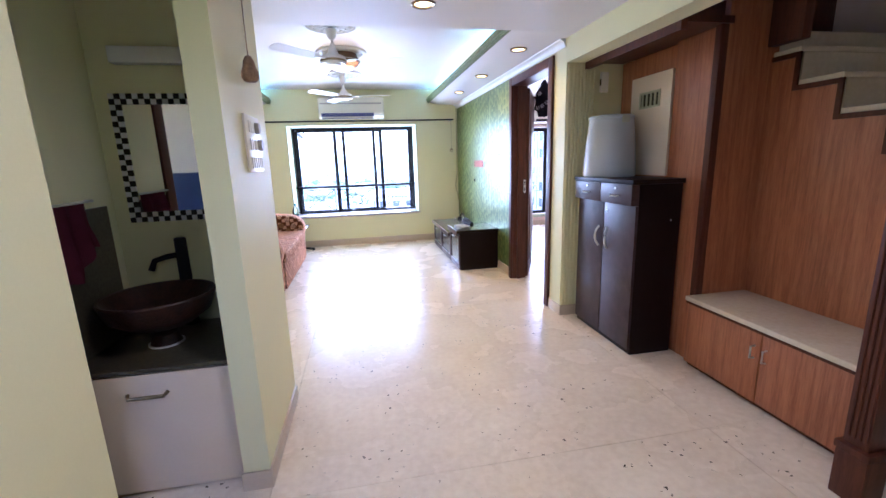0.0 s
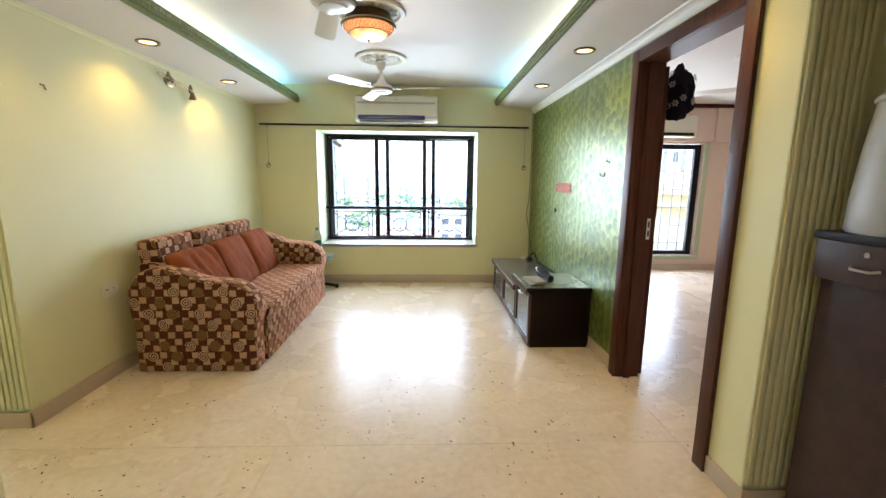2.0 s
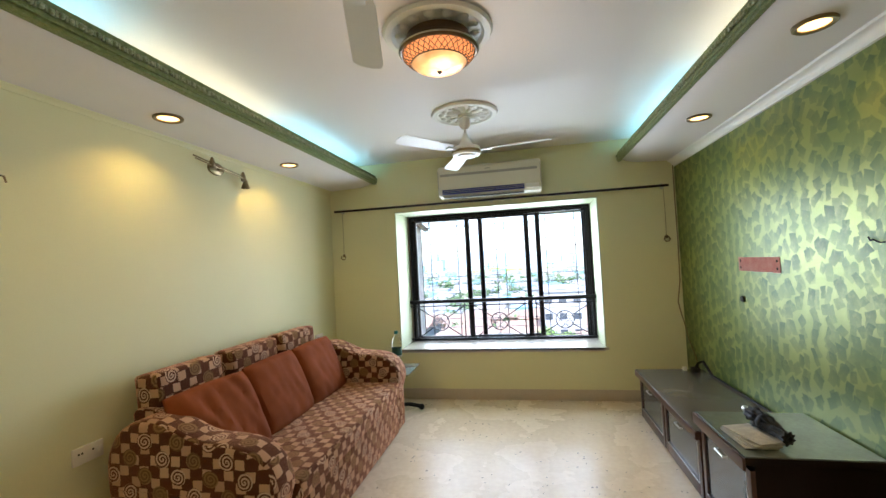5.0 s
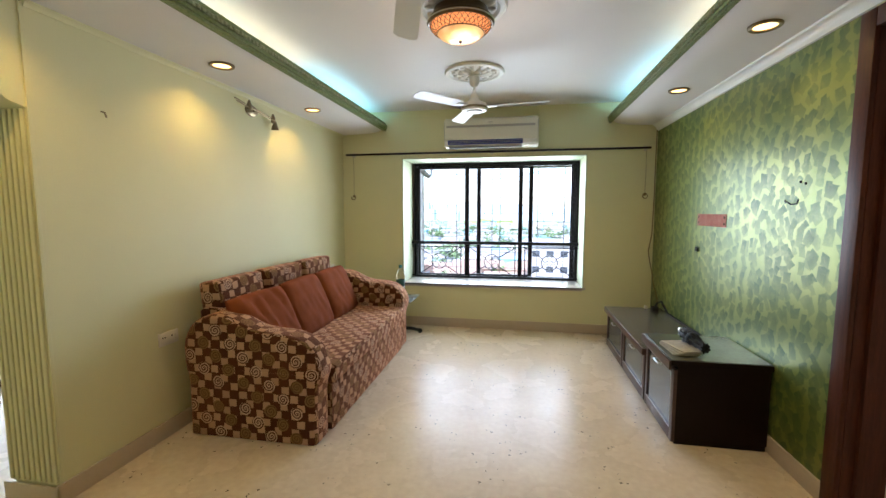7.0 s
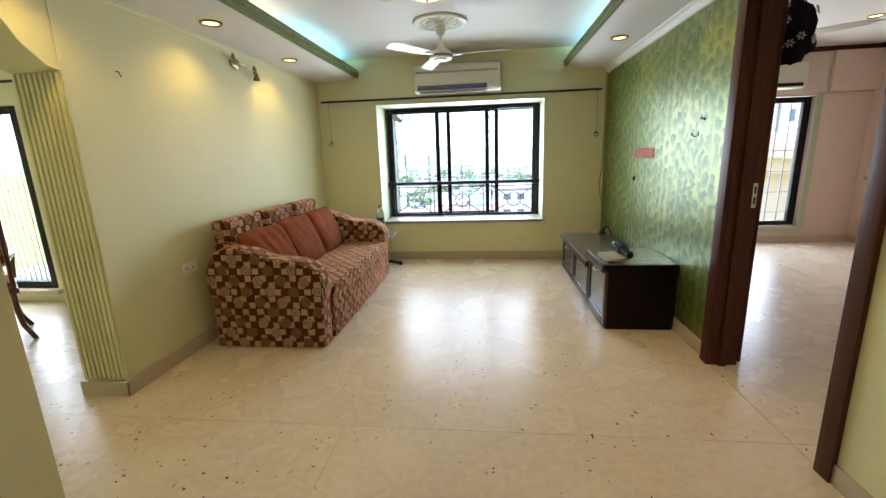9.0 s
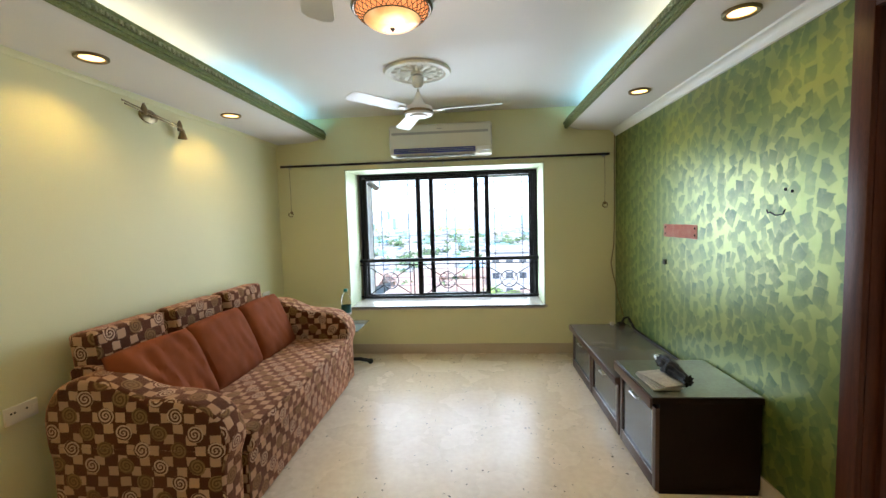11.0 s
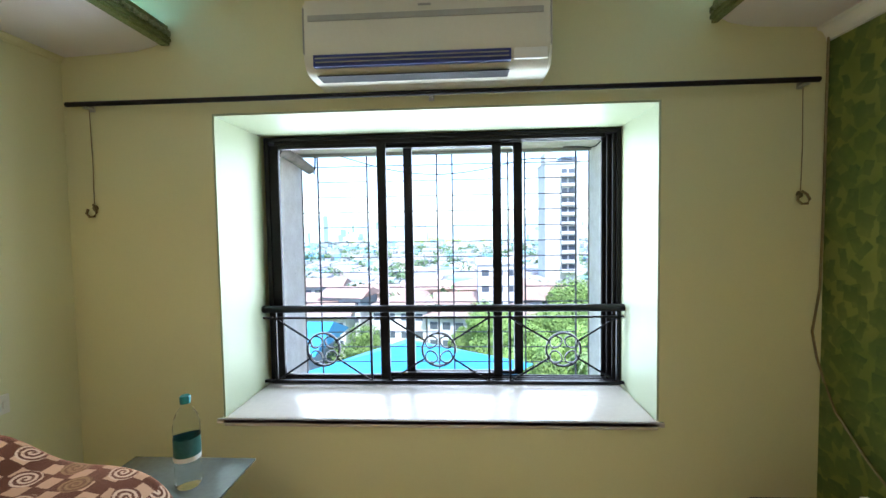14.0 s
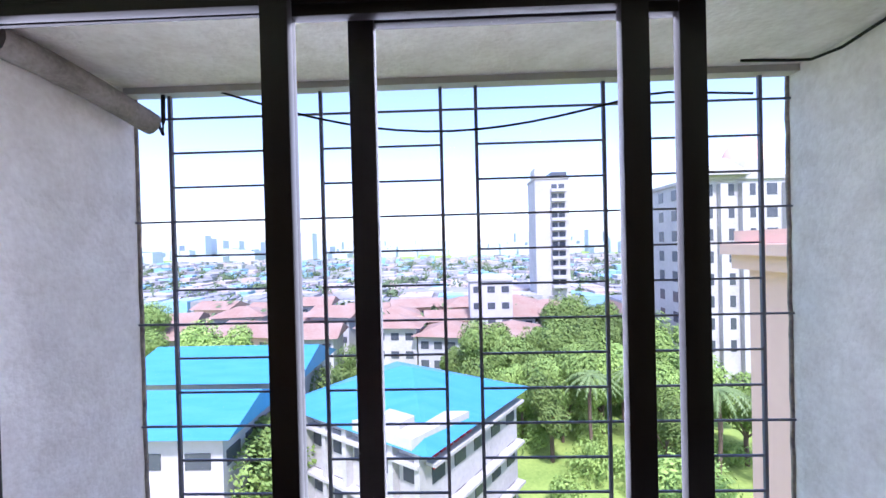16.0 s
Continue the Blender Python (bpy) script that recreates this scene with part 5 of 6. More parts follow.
part("housing", boxes((3.35, 4.25, 8.10, 8.2995, 2.0, 2.30), bevel=0.025), M_ACWHITE, ac2)
part("outlet", boxes((3.40, 4.20, 8.092, 8.104, 2.02, 2.06)), M_BLACK, ac2, "dark air outlet")
ceiling_fan(3.4, 5.9, 20).name = "bedroom_fan"
medallion(3.4, 5.9, 0.235)
downlight(4.05, 7.02, ZC, 3.0)
vanity = thing("bedroom_shelf", (5.1, 7.6, 0.9), "small wooden wall shelf below a mirror", "shelf")
part("board", boxes((5.03, 5.184, 7.25, 8.05, 0.86, 0.90), bevel=0.004), M_VENEER, vanity)
part("side", boxes((5.05, 5.184, 7.30, 7.33, 0.30, 0.859)), M_CREAM, vanity)
part("mirror", boxes((5.185, 5.1985, 7.58, 7.95, 1.0, 1.75)), M_MIRROR, vanity, "wall mirror")
part("picture_light", boxes((5.10, 5.199, 7.45, 7.85, 1.85, 1.90), bevel=0.01), M_TRIM, vanity)

# ---- dining room as seen through the wide opening ----
w3 = tagged(new("window_3"), "tall dark framed dining room window", "window", kind="structure")
ORIGIN[w3.name] = (0, 0, 0)
fb = bmesh.new()
for a, b in ((-5.049, -4.96), (-4.11, -4.001)):
    box(fb, a, b, 5.83, 5.90, 0.131, 1.909, bevel=0.004)
box(fb, -4.96, -4.11, 5.83, 5.90, 0.131, 0.20)
box(fb, -4.96, -4.11, 5.83, 5.90, 1.84, 1.909)
part("window_frame", fb, M_FRAME, w3)
for k in range(14):
    x = -4.93 + 0.062 * k
    part("bar", boxes((x - 0.007, x + 0.007, 5.91, 5.922, 0.14, 1.90)), M_TRIM, w3)
setting("dining_sill", boxes((-5.1, -3.95, 5.74, 5.7995, 0.09, 0.131)), M_SKIRT, "beige marble sill of the dining window", "sill")
solid("dining_curtain_rod", tube([(-5.2, 5.74, 2.105), (-3.5, 5.74, 2.105)], 0.012, 10), M_IRON, "dark curtain rod above the dining window", "curtain rod")

M_CHAIR = material("mahogany_chair_wood", (0.10, 0.028, 0.018), 0.3, second=(0.055, 0.016, 0.011), scale=10, grain=80, stretch=(5, 5, 0.6), coat=0.2)
ch = thing("dining_chair", (-3.61, 4.88, 0), "mahogany dining chair with curved legs and a padded seat", "chair")
cx, cy = -3.61, 4.88
part("seat", boxes((cx - 0.22, cx + 0.22, cy - 0.21, cy + 0.21, 0.43, 0.48), bevel=0.018), M_SOFA, ch)
part("seat_frame", boxes((cx - 0.225, cx + 0.225, cy - 0.215, cy + 0.215, 0.385, 0.429), bevel=0.006), M_CHAIR, ch)
for sx in (-1, 1):
    for sy in (-1, 1):
        part("leg", tube([(cx + sx * 0.19, cy + sy * 0.18, 0.384), (cx + sx * 0.185, cy + sy * 0.18, 0.25), (cx + sx * 0.20, cy + sy * 0.19, 0.12), (cx + sx * 0.25, cy + sy * 0.22, 0.0)], 0.018, 8), M_CHAIR, ch)
    part("back_post", tube([(cx + sx * 0.20, cy - 0.20, 0.43), (cx + sx * 0.205, cy - 0.23, 0.7), (cx + sx * 0.21, cy - 0.29, 1.0)], 0.016, 8), M_CHAIR, ch)
    part("arm", tube([(cx + sx * 0.205, cy - 0.22, 0.66), (cx + sx * 0.24, cy - 0.05, 0.68), (cx + sx * 0.24, cy + 0.14, 0.66), (cx + sx * 0.22, cy + 0.17, 0.45)], 0.016, 8), M_CHAIR, ch)
part("backrest", boxes((cx - 0.19, cx + 0.19, cy - 0.285, cy - 0.25, 0.62, 0.95), bevel=0.012), M_SOFA, ch)
part("top_rail", tube([(cx - 0.21, cy - 0.29, 1.0), (cx, cy - 0.30, 1.04), (cx + 0.21, cy - 0.29, 1.0)], 0.02, 8), M_CHAIR, ch)
ch.rotation_euler = (0, 0, radians(54))

# ---- shoe cabinet with the drum ----
sc = thing("shoe_cabinet", (1.97, 3.1, 0), "tall espresso shoe cabinet with two doors and drawers", "cabinet")
part("body", boxes((1.822, 2.13, 2.745, 3.47, 0.0, 1.17), bevel=0.003), M_ESPRESSO, sc)
part("top", boxes((1.76, 2.14, 2.735, 3.48, 1.171, 1.20), bevel=0.004), M_ESPRESSO, sc, "dusty dark top")
for a, b in ((2.748, 3.105), (3.112, 3.468)):
    d = part("drawer", boxes((1.765, 1.8215, a, b, 1.035, 1.17), bevel=0.003), M_CABFRONT, sc)
    m_ = (a + b) / 2
    part("pull", tube([(1.764, m_ - 0.045, 1.095), (1.745, m_ - 0.03, 1.09), (1.745, m_ + 0.03, 1.09), (1.764, m_ + 0.045, 1.095)], 0.005, 8), M_STEEL, d, "steel bow pull")
    part("lock", lathe([(0, -0.003), (0.009, -0.003), (0.009, 0.003), (0, 0.003)], (1.7635, m_, 1.14), 14, "x"), M_STEEL, d, "steel keyhole")
    d = part("door", boxes((1.802, 1.8215, a, b, 0.04, 1.032), bevel=0.003), M_CABFRONT, sc)
    e = b - 0.045 if a < 3 else a + 0.045
    s = 1 if a < 3 else -1
    part("handle", tube([(1.80, e, 0.70), (1.78, e - s * 0.012, 0.735), (1.776, e - s * 0.018, 0.775), (1.78, e - s * 0.012, 0.815), (1.80, e, 0.85)], 0.008, 8), M_STEEL, d, "curved steel handle")
part("lock", lathe([(0, -0.002), (0.009, -0.002), (0.009, 0.003), (0, 0.003)], (1.801, 3.07, 0.97), 14, "x"), M_STEEL, sc, "steel keyhole")
part("cam_cover", lathe([(0, -0.002), (0.006, -0.002), (0.006, 0.0), (0, 0.0)], (2.06, 2.744, 0.93), 10, "y"), M_STEEL, sc)

dc = (1.945, 3.302, 1.2)
dm = thing("plastic_drum", dc, "grey plastic drum with a lid on the cabinet", "drum")
part("drum", lathe([(0, 0.001), (0.180, 0.001), (0.187, 0.012), (0.184, 0.10), (0.172, 0.27), (0.154, 0.42), (0, 0.42)], dc, 48), M_GREYDRUM, dm)
part("lid", lathe([(0.155, 0.418), (0.161, 0.421), (0.161, 0.432), (0.150, 0.443), (0.10, 0.447), (0, 0.449)], dc, 48), M_GREYDRUM, dm)
part("latch", boxes((1.93, 1.985, 3.135, 3.155, 1.585, 1.635), bevel=0.005), M_GREYBAND, dm, "grey clip")

# ---- panelling round the recess and under the stairs ----
setting("recess_back", boxes((2.2, 2.30, 2.92, 3.579, 0, 2.06)), M_VENEER, "reddish teak veneer panel behind the cabinet", "panel")
vp = thing("vent_panel", (2.2, 3.2, 1.2), "cream access panel with a louvred vent", "panel")
part("panel", boxes((2.180, 2.1995, 2.985, 3.42, 1.205, 1.915), bevel=0.003), M_CREAM, vp)
v = part("vent_frame", boxes((2.172, 2.1795, 3.09, 3.31, 1.685, 1.70), (2.172, 2.1795, 3.09, 3.31, 1.785, 1.80), (2.172, 2.1795, 3.09, 3.105, 1.70, 1.785), (2.172, 2.1795, 3.295, 3.31, 1.70, 1.785)), M_TILE, vp)
part("vent_opening", boxes((2.177, 2.1798, 3.105, 3.295, 1.70, 1.785)), M_BLACK, v)
for k in range(4):
    y = 3.13 + 0.045 * k
    part("slat", boxes((2.172, 2.1768, y, y + 0.018, 1.70, 1.785)), M_TILE, v)
mb = thing("meter_box", (2.03, 3.57, 1.86), "small cream plastic junction box on the recess wall", "junction box")
part("box", boxes((2.0, 2.06, 3.548, 3.5795, 1.85, 2.0), bevel=0.006), M_PLASTIC, mb)
part("latch", boxes((1.996, 2.0, 3.555, 3.572, 1.90, 1.95)), M_BLACK, mb)
setting("tall_panel", boxes((2.15, 2.199, 2.60, 2.92, 0, 2.06), bevel=0.002), M_VENEER, "tall reddish teak veneer panel", "panel")
setting("panel_post", boxes((2.125, 2.175, 2.555, 2.599, 0, 2.06), bevel=0.004), M_WOOD, "dark wooden edge post", "post")
setting("recess_soffit", boxes((1.861, 2.199, 2.55, 3.565, 2.062, 2.10), (1.861, 1.90, 2.55, 3.565, 2.02, 2.0615)), M_WOOD, "dark wooden soffit over the recess", "soffit")
setting("stair_side_return", boxes((2.176, 2.52, 2.56, 2.598, 0, 2.9)), M_VENEER, "teak veneer return panel beside the bench", "panel")

# the stair: closed strings with a stepped dark edge above the veneer
RISE, GO, Y0, Z0 = 0.1775, 0.237, 1.948, 1.558
steps = [(Y0 + GO * k, Z0 + RISE * k) for k in range(-7, 3)]
out = [(2.559, 0.0), (2.559, 2.02)]
for y, z in reversed(steps):
    out += [(min(2.559, y + GO), z - 0.045), (y, z - 0.045)]
out += [(steps[0][0], 0.0)]
setting("stair_spandrel", prism(out, "x", 2.50, 2.53), M_VENEER, "reddish teak veneer panel under the stairs", "panel")
stair = thing("staircase", (2.9, 1.5, 0), "marble stairs with dark wooden stepped edging", "staircase")
for y, z in steps:
    t_ = part("tread", boxes((2.50, 3.44, y - 0.02, y + GO, z - 0.028, z), bevel=0.005), M_CREAMTOP, stair)
    part("riser", boxes((2.532, 3.44, y + GO - 0.012, y + GO - 0.001, z + 0.001, z + RISE - 0.029)), M_CREAMTOP, stair)
    end = min(y + GO - 0.031, 2.558)
    edge = boxes((2.487, 2.4995, y - 0.03, end, z - 0.055, z - 0.029))
    if y + GO < 2.56:
        box(edge, 2.487, 2.4995, y + GO - 0.03, y + GO - 0.005, z - 0.055, z + RISE - 0.029)
    part("string_edge", edge, M_WOOD, stair, "dark wooden stepped edge")
for k in range(2):
    part("bottom_step", boxes((2.0 + 0.28 * k, 2.49, 0.55, 1.38, 0.172 * k + 0.001, 0.172 * (k + 1)), bevel=0.006), M_CREAMTOP, stair)
nw = thing("newel_post", (1.93, 1.455, 0), "fluted dark wooden newel post at the stair foot", "newel post")
part("base", boxes((1.872, 1.984, 1.40, 1.51, 0, 0.20), bevel=0.006), M_WOOD, nw)
part("collar", boxes((1.866, 1.990, 1.394, 1.516, 0.201, 0.235), bevel=0.008), M_WOOD, nw)
sh = bmesh.new()
box(sh, 1.884, 1.972, 1.412, 1.498, 0.236, 1.30, bevel=0.004)
for k in range(4):
    part("reed", boxes((1.879, 1.8835, 1.42 + 0.019 * k, 1.430 + 0.019 * k, 0.27, 1.27), bevel=0.002), M_WOOD, nw)
    part("reed", boxes((1.892 + 0.019 * k, 1.902 + 0.019 * k, 1.4985, 1.503, 0.27, 1.27), bevel=0.002), M_WOOD, nw)
part("shaft", sh, M_WOOD, nw)
part("cap", boxes((1.868, 1.988, 1.396, 1.514, 1.301, 1.35), bevel=0.012), M_WOOD, nw)
hr = thing("stair_handrail", (2.45, 2.3, 2.2), "dark wooden handrail with turned posts", "handrail")
part("rail", boxes((2.44, 2.50, 2.36, 2.555, 1.94, 3.0), bevel=0.006), M_WOOD, hr)

# ---- bench ----
bn = thing("storage_bench", (2.28, 2.05, 0), "teak veneer bench cupboard with a cream marble top", "bench")
part("body", boxes((2.095, 2.49, 1.52, 2.555, 0.03, 0.425)), M_WOOD, bn)
part("marble_top", boxes((2.055, 2.497, 1.52, 2.556, 0.444, 0.474), bevel=0.008), M_CREAMTOP, bn, "cream marble top")
part("edge_strip", boxes((2.068, 2.49, 1.52, 2.556, 0.4255, 0.4435)), M_WOOD, bn, "dark edge strip")
part("plinth", boxes((2.11, 2.49, 1.53, 2.55, 0.0, 0.0295)), M_WOOD, bn)
for a, b in ((1.53, 2.034), (2.042, 2.545)):
    d = part("door", boxes((2.076, 2.0945, a, b, 0.035, 0.422), bevel=0.002), M_VENEER, bn)
    e = b - 0.03 if a < 2 else a + 0.03
    part("handle", tube([(2.075, e, 0.28), (2.05, e, 0.283), (2.05, e, 0.347), (2.075, e, 0.35)], 0.005, 8), M_STEEL, d, "steel bow handle")

# ---- switch block ----
sw = thing("switch_plate", (-0.385, 2.43, 1.45), "white switch plate with switches, sockets and fan regulators", "switch plate")
part("plate", boxes((-0.3845, -0.373, 2.305, 2.555, 1.335, 1.58), bevel=0.005), M_PLASTIC, sw)
for z, ys in ((1.53, (2.345, 2.375)), (1.455, (2.345, 2.375)), (1.375, (2.335, 2.37, 2.405, 2.44, 2.475, 2.51))):
    for y in ys:
        part("rocker", boxes((-0.373, -0.366, y, y + 0.020, z - 0.024, z + 0.024), bevel=0.002), M_TRIM, sw)
for y, z in ((2.475, 1.53), (2.505, 1.455)):
    part("regulator", lathe([(0, 0.0), (0.026, 0.0), (0.023, 0.018), (0, 0.020)], (-0.373, y, z), 20, "x"), M_GREYBAND, sw, "grey fan regulator knob")
    part("socket", boxes((-0.373, -0.369, y - 0.075, y - 0.035, z - 0.022, z + 0.022), bevel=0.002), M_TRIM, sw)
M_BELL = material("weathered_clay", (0.34, 0.24, 0.15), 0.7, second=(0.20, 0.12, 0.08), scale=24, amount=0.9, grain=120, bump=0.4)
bell = thing("hanging_bell", (-0.34, 2.36, 1.85), "carved wooden bell hanging on a cord", "bell")
part("cord", tube([(-0.343, 2.37, 2.249), (-0.345, 2.37, 1.80)], 0.0025, 6), M_BRASS, bell)
part("bell", lathe([(0, 0.055), (0.012, 0.05), (0.022, 0.03), (0.026, 0.008), (0.034, -0.012), (0.035, -0.035), (0.026, -0.05), (0.022, -0.052), (0, -0.045)], (-0.345, 2.37, 1.765), 20), M_BELL, bell)

# ---- doorway beside the wash niche ----
dr2 = tagged(new("door_2"), "dark red-brown wooden door frame of the guest room", "door", kind="structure")
ORIGIN[dr2.name] = (0, 0, 0)
for ya, yb in ((1.031, 1.09), (1.95, 2.059)):
    part("jamb", boxes((-1.215, -1.085, ya, yb, 0, 2.0), bevel=0.004), M_WOOD, dr2)
part("head", boxes((-1.215, -1.085, 1.031, 2.059, 2.001, 2.059), bevel=0.004), M_WOOD, dr2)
gb = thing("blue_headboard", (-2.4, -1.19, 0), "dark blue padded headboard standing against the guest room wall", "headboard")
part("pad", boxes((-3.0, -1.5, -1.195, -1.12, 0.72, 1.30), bevel=0.02), M_BLUEPAD, gb)
for x in (-2.9, -1.6):
    part("post", boxes((x - 0.03, x + 0.03, -1.19, -1.14, 0, 0.7195), bevel=0.004), M_WOOD, gb)

# ---- wash niche ----
wb = thing("vanity_cabinet", (-0.82, 2.35, 0), "cream vanity cabinet with a drawer front", "cabinet")
part("body", boxes((-1.095, -0.497, 2.125, 2.645, 0.0, 0.560)), M_CREAM, wb)
d = part("drawer", boxes((-1.092, -0.500, 2.105, 2.1245, 0.02, 0.552), bevel=0.003), M_CREAM, wb)
part("handle", tube([(-0.90, 2.104, 0.47), (-0.89, 2.082, 0.462), (-0.76, 2.082, 0.462), (-0.75, 2.104, 0.47)], 0.008, 8), M_BRASS, d, "antique brass bow handle")
solid("vanity_counter", boxes((-1.098, -0.494, 2.098, 2.648, 0.5605, 0.580), bevel=0.004), M_GRANITE, "speckled dark olive granite counter under the basin", "counter")
bc = (-0.84, 2.36, 0.580)
bs = thing("wash_basin", bc, "dark hammered copper vessel basin on a foot", "wash basin")
part("bowl", lathe([(0, 0.12), (0.10, 0.125), (0.17, 0.165), (0.215, 0.235), (0.225, 0.238), (0.23, 0.23), (0.20, 0.15), (0.13, 0.10), (0.075, 0.085), (0, 0.085)], bc, 40), M_COPPER, bs)
part("foot", lathe([(0.0, 0.001), (0.065, 0.001), (0.06, 0.02), (0.05, 0.05), (0.07, 0.088)], bc, 28), M_COPPER, bs)
part("foot_ring", lathe([(0.066, 0.0005), (0.072, 0.0005), (0.072, 0.008), (0.066, 0.008)], bc, 28), M_TRIM, bs, "white sealant ring")
tp = thing("basin_tap", (-0.815, 2.60, 0.580), "tall matt black basin tap", "tap")
part("column", lathe([(0, 0.001), (0.034, 0.001), (0.029, 0.02), (0.027, 0.44), (0.023, 0.447), (0, 0.447)], (-0.815, 2.60, 0.580), 18), M_BLACK, tp)
part("spout", tube([(-0.815, 2.60, 0.945), (-0.87, 2.565, 0.942), (-0.915, 2.54, 0.93), (-0.932, 2.53, 0.885)], 0.014, 10), M_BLACK, tp)
part("splashback", boxes((-1.0985, -0.4935, 2.636, 2.6495, 0.581, 0.72)), M_TILE, wb)
part("side_splash", boxes((-1.0995, -1.090, 2.10, 2.575, 0.581, 1.20)), M_GRANITE, wb, "speckled dark granite lining")

mr = thing("checker_mirror", (-0.80, 2.64, 1.1), "wall mirror framed with black and white tiles", "mirror")
MX0, MX1, MZ0, MZ1, MW = -1.030, -0.580, 1.108, 1.708, 0.05
part("glass", boxes((MX0 + MW, MX1 - MW, 2.635, 2.6405, MZ0 + MW, MZ1 - MW)), M_MIRROR, mr)
part("backing", boxes((MX0, MX1, 2.641, 2.6495, MZ0, MZ1)), M_BLACK, mr)
step = 0.025
for i in range(round((MX1 - MX0) / step)):
    for j in range(round((MZ1 - MZ0) / step)):
        x, z = MX0 + i * step, MZ0 + j * step
        edge = min(i, j, round((MX1 - MX0) / step) - 1 - i, round((MZ1 - MZ0) / step) - 1 - j)
        if edge < 2:
            part("tile", boxes((x + 0.001, x + step - 0.001, 2.630, 2.6408, z + 0.001, z + step - 0.001)), M_WHITESQ if (i + j) % 2 else M_BLACK, mr, smooth=0)
shf = thing("niche_shelf", (-0.85, 2.6, 1.9), "white tube light fitting above the mirror", "light fitting")
part("fitting", boxes((-0.985, -0.50, 2.595, 2.6495, 1.832, 1.905), bevel=0.008), M_TRIM, shf)
tw = bmesh.new()
n_ = 18
rows = []
for i in range(n_ + 1):
    row = []
    for j in range(n_ + 1):
        u, v_ = i / n_, j / n_
        y = 2.13 + 0.27 * u + 0.03 * v_ * noise.noise((u * 3, v_ * 2, 1))
        z = 1.23 - (0.25 + 0.06 * math.sin(u * 5)) * v_
        x = -1.075 + 0.018 * math.sin(u * 17 + v_ * 2) * (0.35 + v_) + 0.02 * v_
        row.append(tw.verts.new((x, y, z)))
    rows.append(row)
for i in range(n_):
    for j in range(n_):
        tw.faces.new((rows[i][j], rows[i + 1][j], rows[i + 1][j + 1], rows[i][j + 1]))
bmesh.ops.solidify(tw, geom=tw.faces[:], thickness=0.006)
towel = thing("hand_towel", (-1.08, 2.26, 1.2), "maroon hand towel hanging on a rail", "towel")
part("cloth", tw, M_TOWEL, towel)
part("rail", tube([(-1.099, 2.10, 1.235), (-1.07, 2.10, 1.235), (-1.07, 2.44, 1.235), (-1.099, 2.44, 1.235)], 0.006, 8), M_STEEL, towel, "steel rail")

# ---- the town outside, far below the window ----
GZ = -20.0
M_GRASS = material("meadow_grass", (0.30, 0.40, 0.10), 0.9, second=(0.17, 0.27, 0.06), scale=0.25, amount=0.9, grain=3.0, bump=0.4, spec=0.2)
M_LEAVES = material("tree_foliage", (0.22, 0.32, 0.075), 0.65, second=(0.11, 0.19, 0.045), scale=0.7, amount=0.95, grain=5.0, spec=0.3)
n_, l_ = M_LEAVES.node_tree.nodes, M_LEAVES.node_tree.links
info, hue = n_.new("ShaderNodeObjectInfo"), n_.new("ShaderNodeHueSaturation")
span = n_.new("ShaderNodeMapRange")
span.inputs["To Min"].default_value, span.inputs["To Max"].default_value = 0.65, 1.55
l_.new(info.outputs["Random"], span.inputs["Value"])
l_.new(span.outputs[0], hue.inputs["Value"])
l_.new(n_["Principled BSDF"].inputs["Base Color"].links[0].from_socket, hue.inputs["Color"])
l_.new(hue.outputs[0], n_["Principled BSDF"].inputs["Base Color"])
M_PALM = material("palm_foliage", (0.15, 0.22, 0.07), 0.6, second=(0.08, 0.14, 0.045), scale=0.6, grain=4.0)
M_BARK = material("tree_bark", (0.14, 0.10, 0.07), 0.9, scale=3, grain=20, bump=0.4)
M_BLUEROOF = material("blue_sheet_roof", (0.035, 0.215, 0.38), 0.5, second=(0.08, 0.29, 0.45), scale=0.3, grain=3, stretch=(1, 6, 1))
M_TILEROOF = material("rusty_tile_roof", (0.25, 0.145, 0.11), 0.8, second=(0.30, 0.23, 0.195), scale=0.3, amount=0.9, grain=3)
M_PLASTER = material("off_white_facade", (0.48, 0.47, 0.46), 0.8, second=(0.34, 0.33, 0.32), scale=0.25, amount=0.8, grain=2.5)
M_GREYFAC = material("grey_facade", (0.42, 0.42, 0.44), 0.8, second=(0.34, 0.33, 0.34), scale=0.3, grain=2.5)
M_PEACHFAC = material("peach_facade", (0.72, 0.48, 0.38), 0.8, second=(0.66, 0.42, 0.33), scale=0.3, grain=2.5)
M_PANEDARK = material("dark_window_glass", (0.06, 0.07, 0.09), 0.2, second=(0.10, 0.11, 0.13), scale=0.5, grain=2)
# Distance haze is painted into this pale blue-grey facade colour.
M_HAZE = material("haze_tinted_facade", (0.46, 0.52, 0.58), 0.9, second=(0.38, 0.44, 0.52), scale=0.02, grain=0.2)
M_REDSIGN = material("red_painted_sign", (0.50, 0.05, 0.05), 0.6, scale=2, grain=8)

bm = bmesh.new()
bmesh.ops.create_grid(bm, x_segments=40, y_segments=40, size=2400)
bm.transform(Matrix.Translation((0, 2000, GZ)))
setting("ground", bm, M_GRASS, "green ground between the houses below", "ground", smooth=0)


TURNED = {}


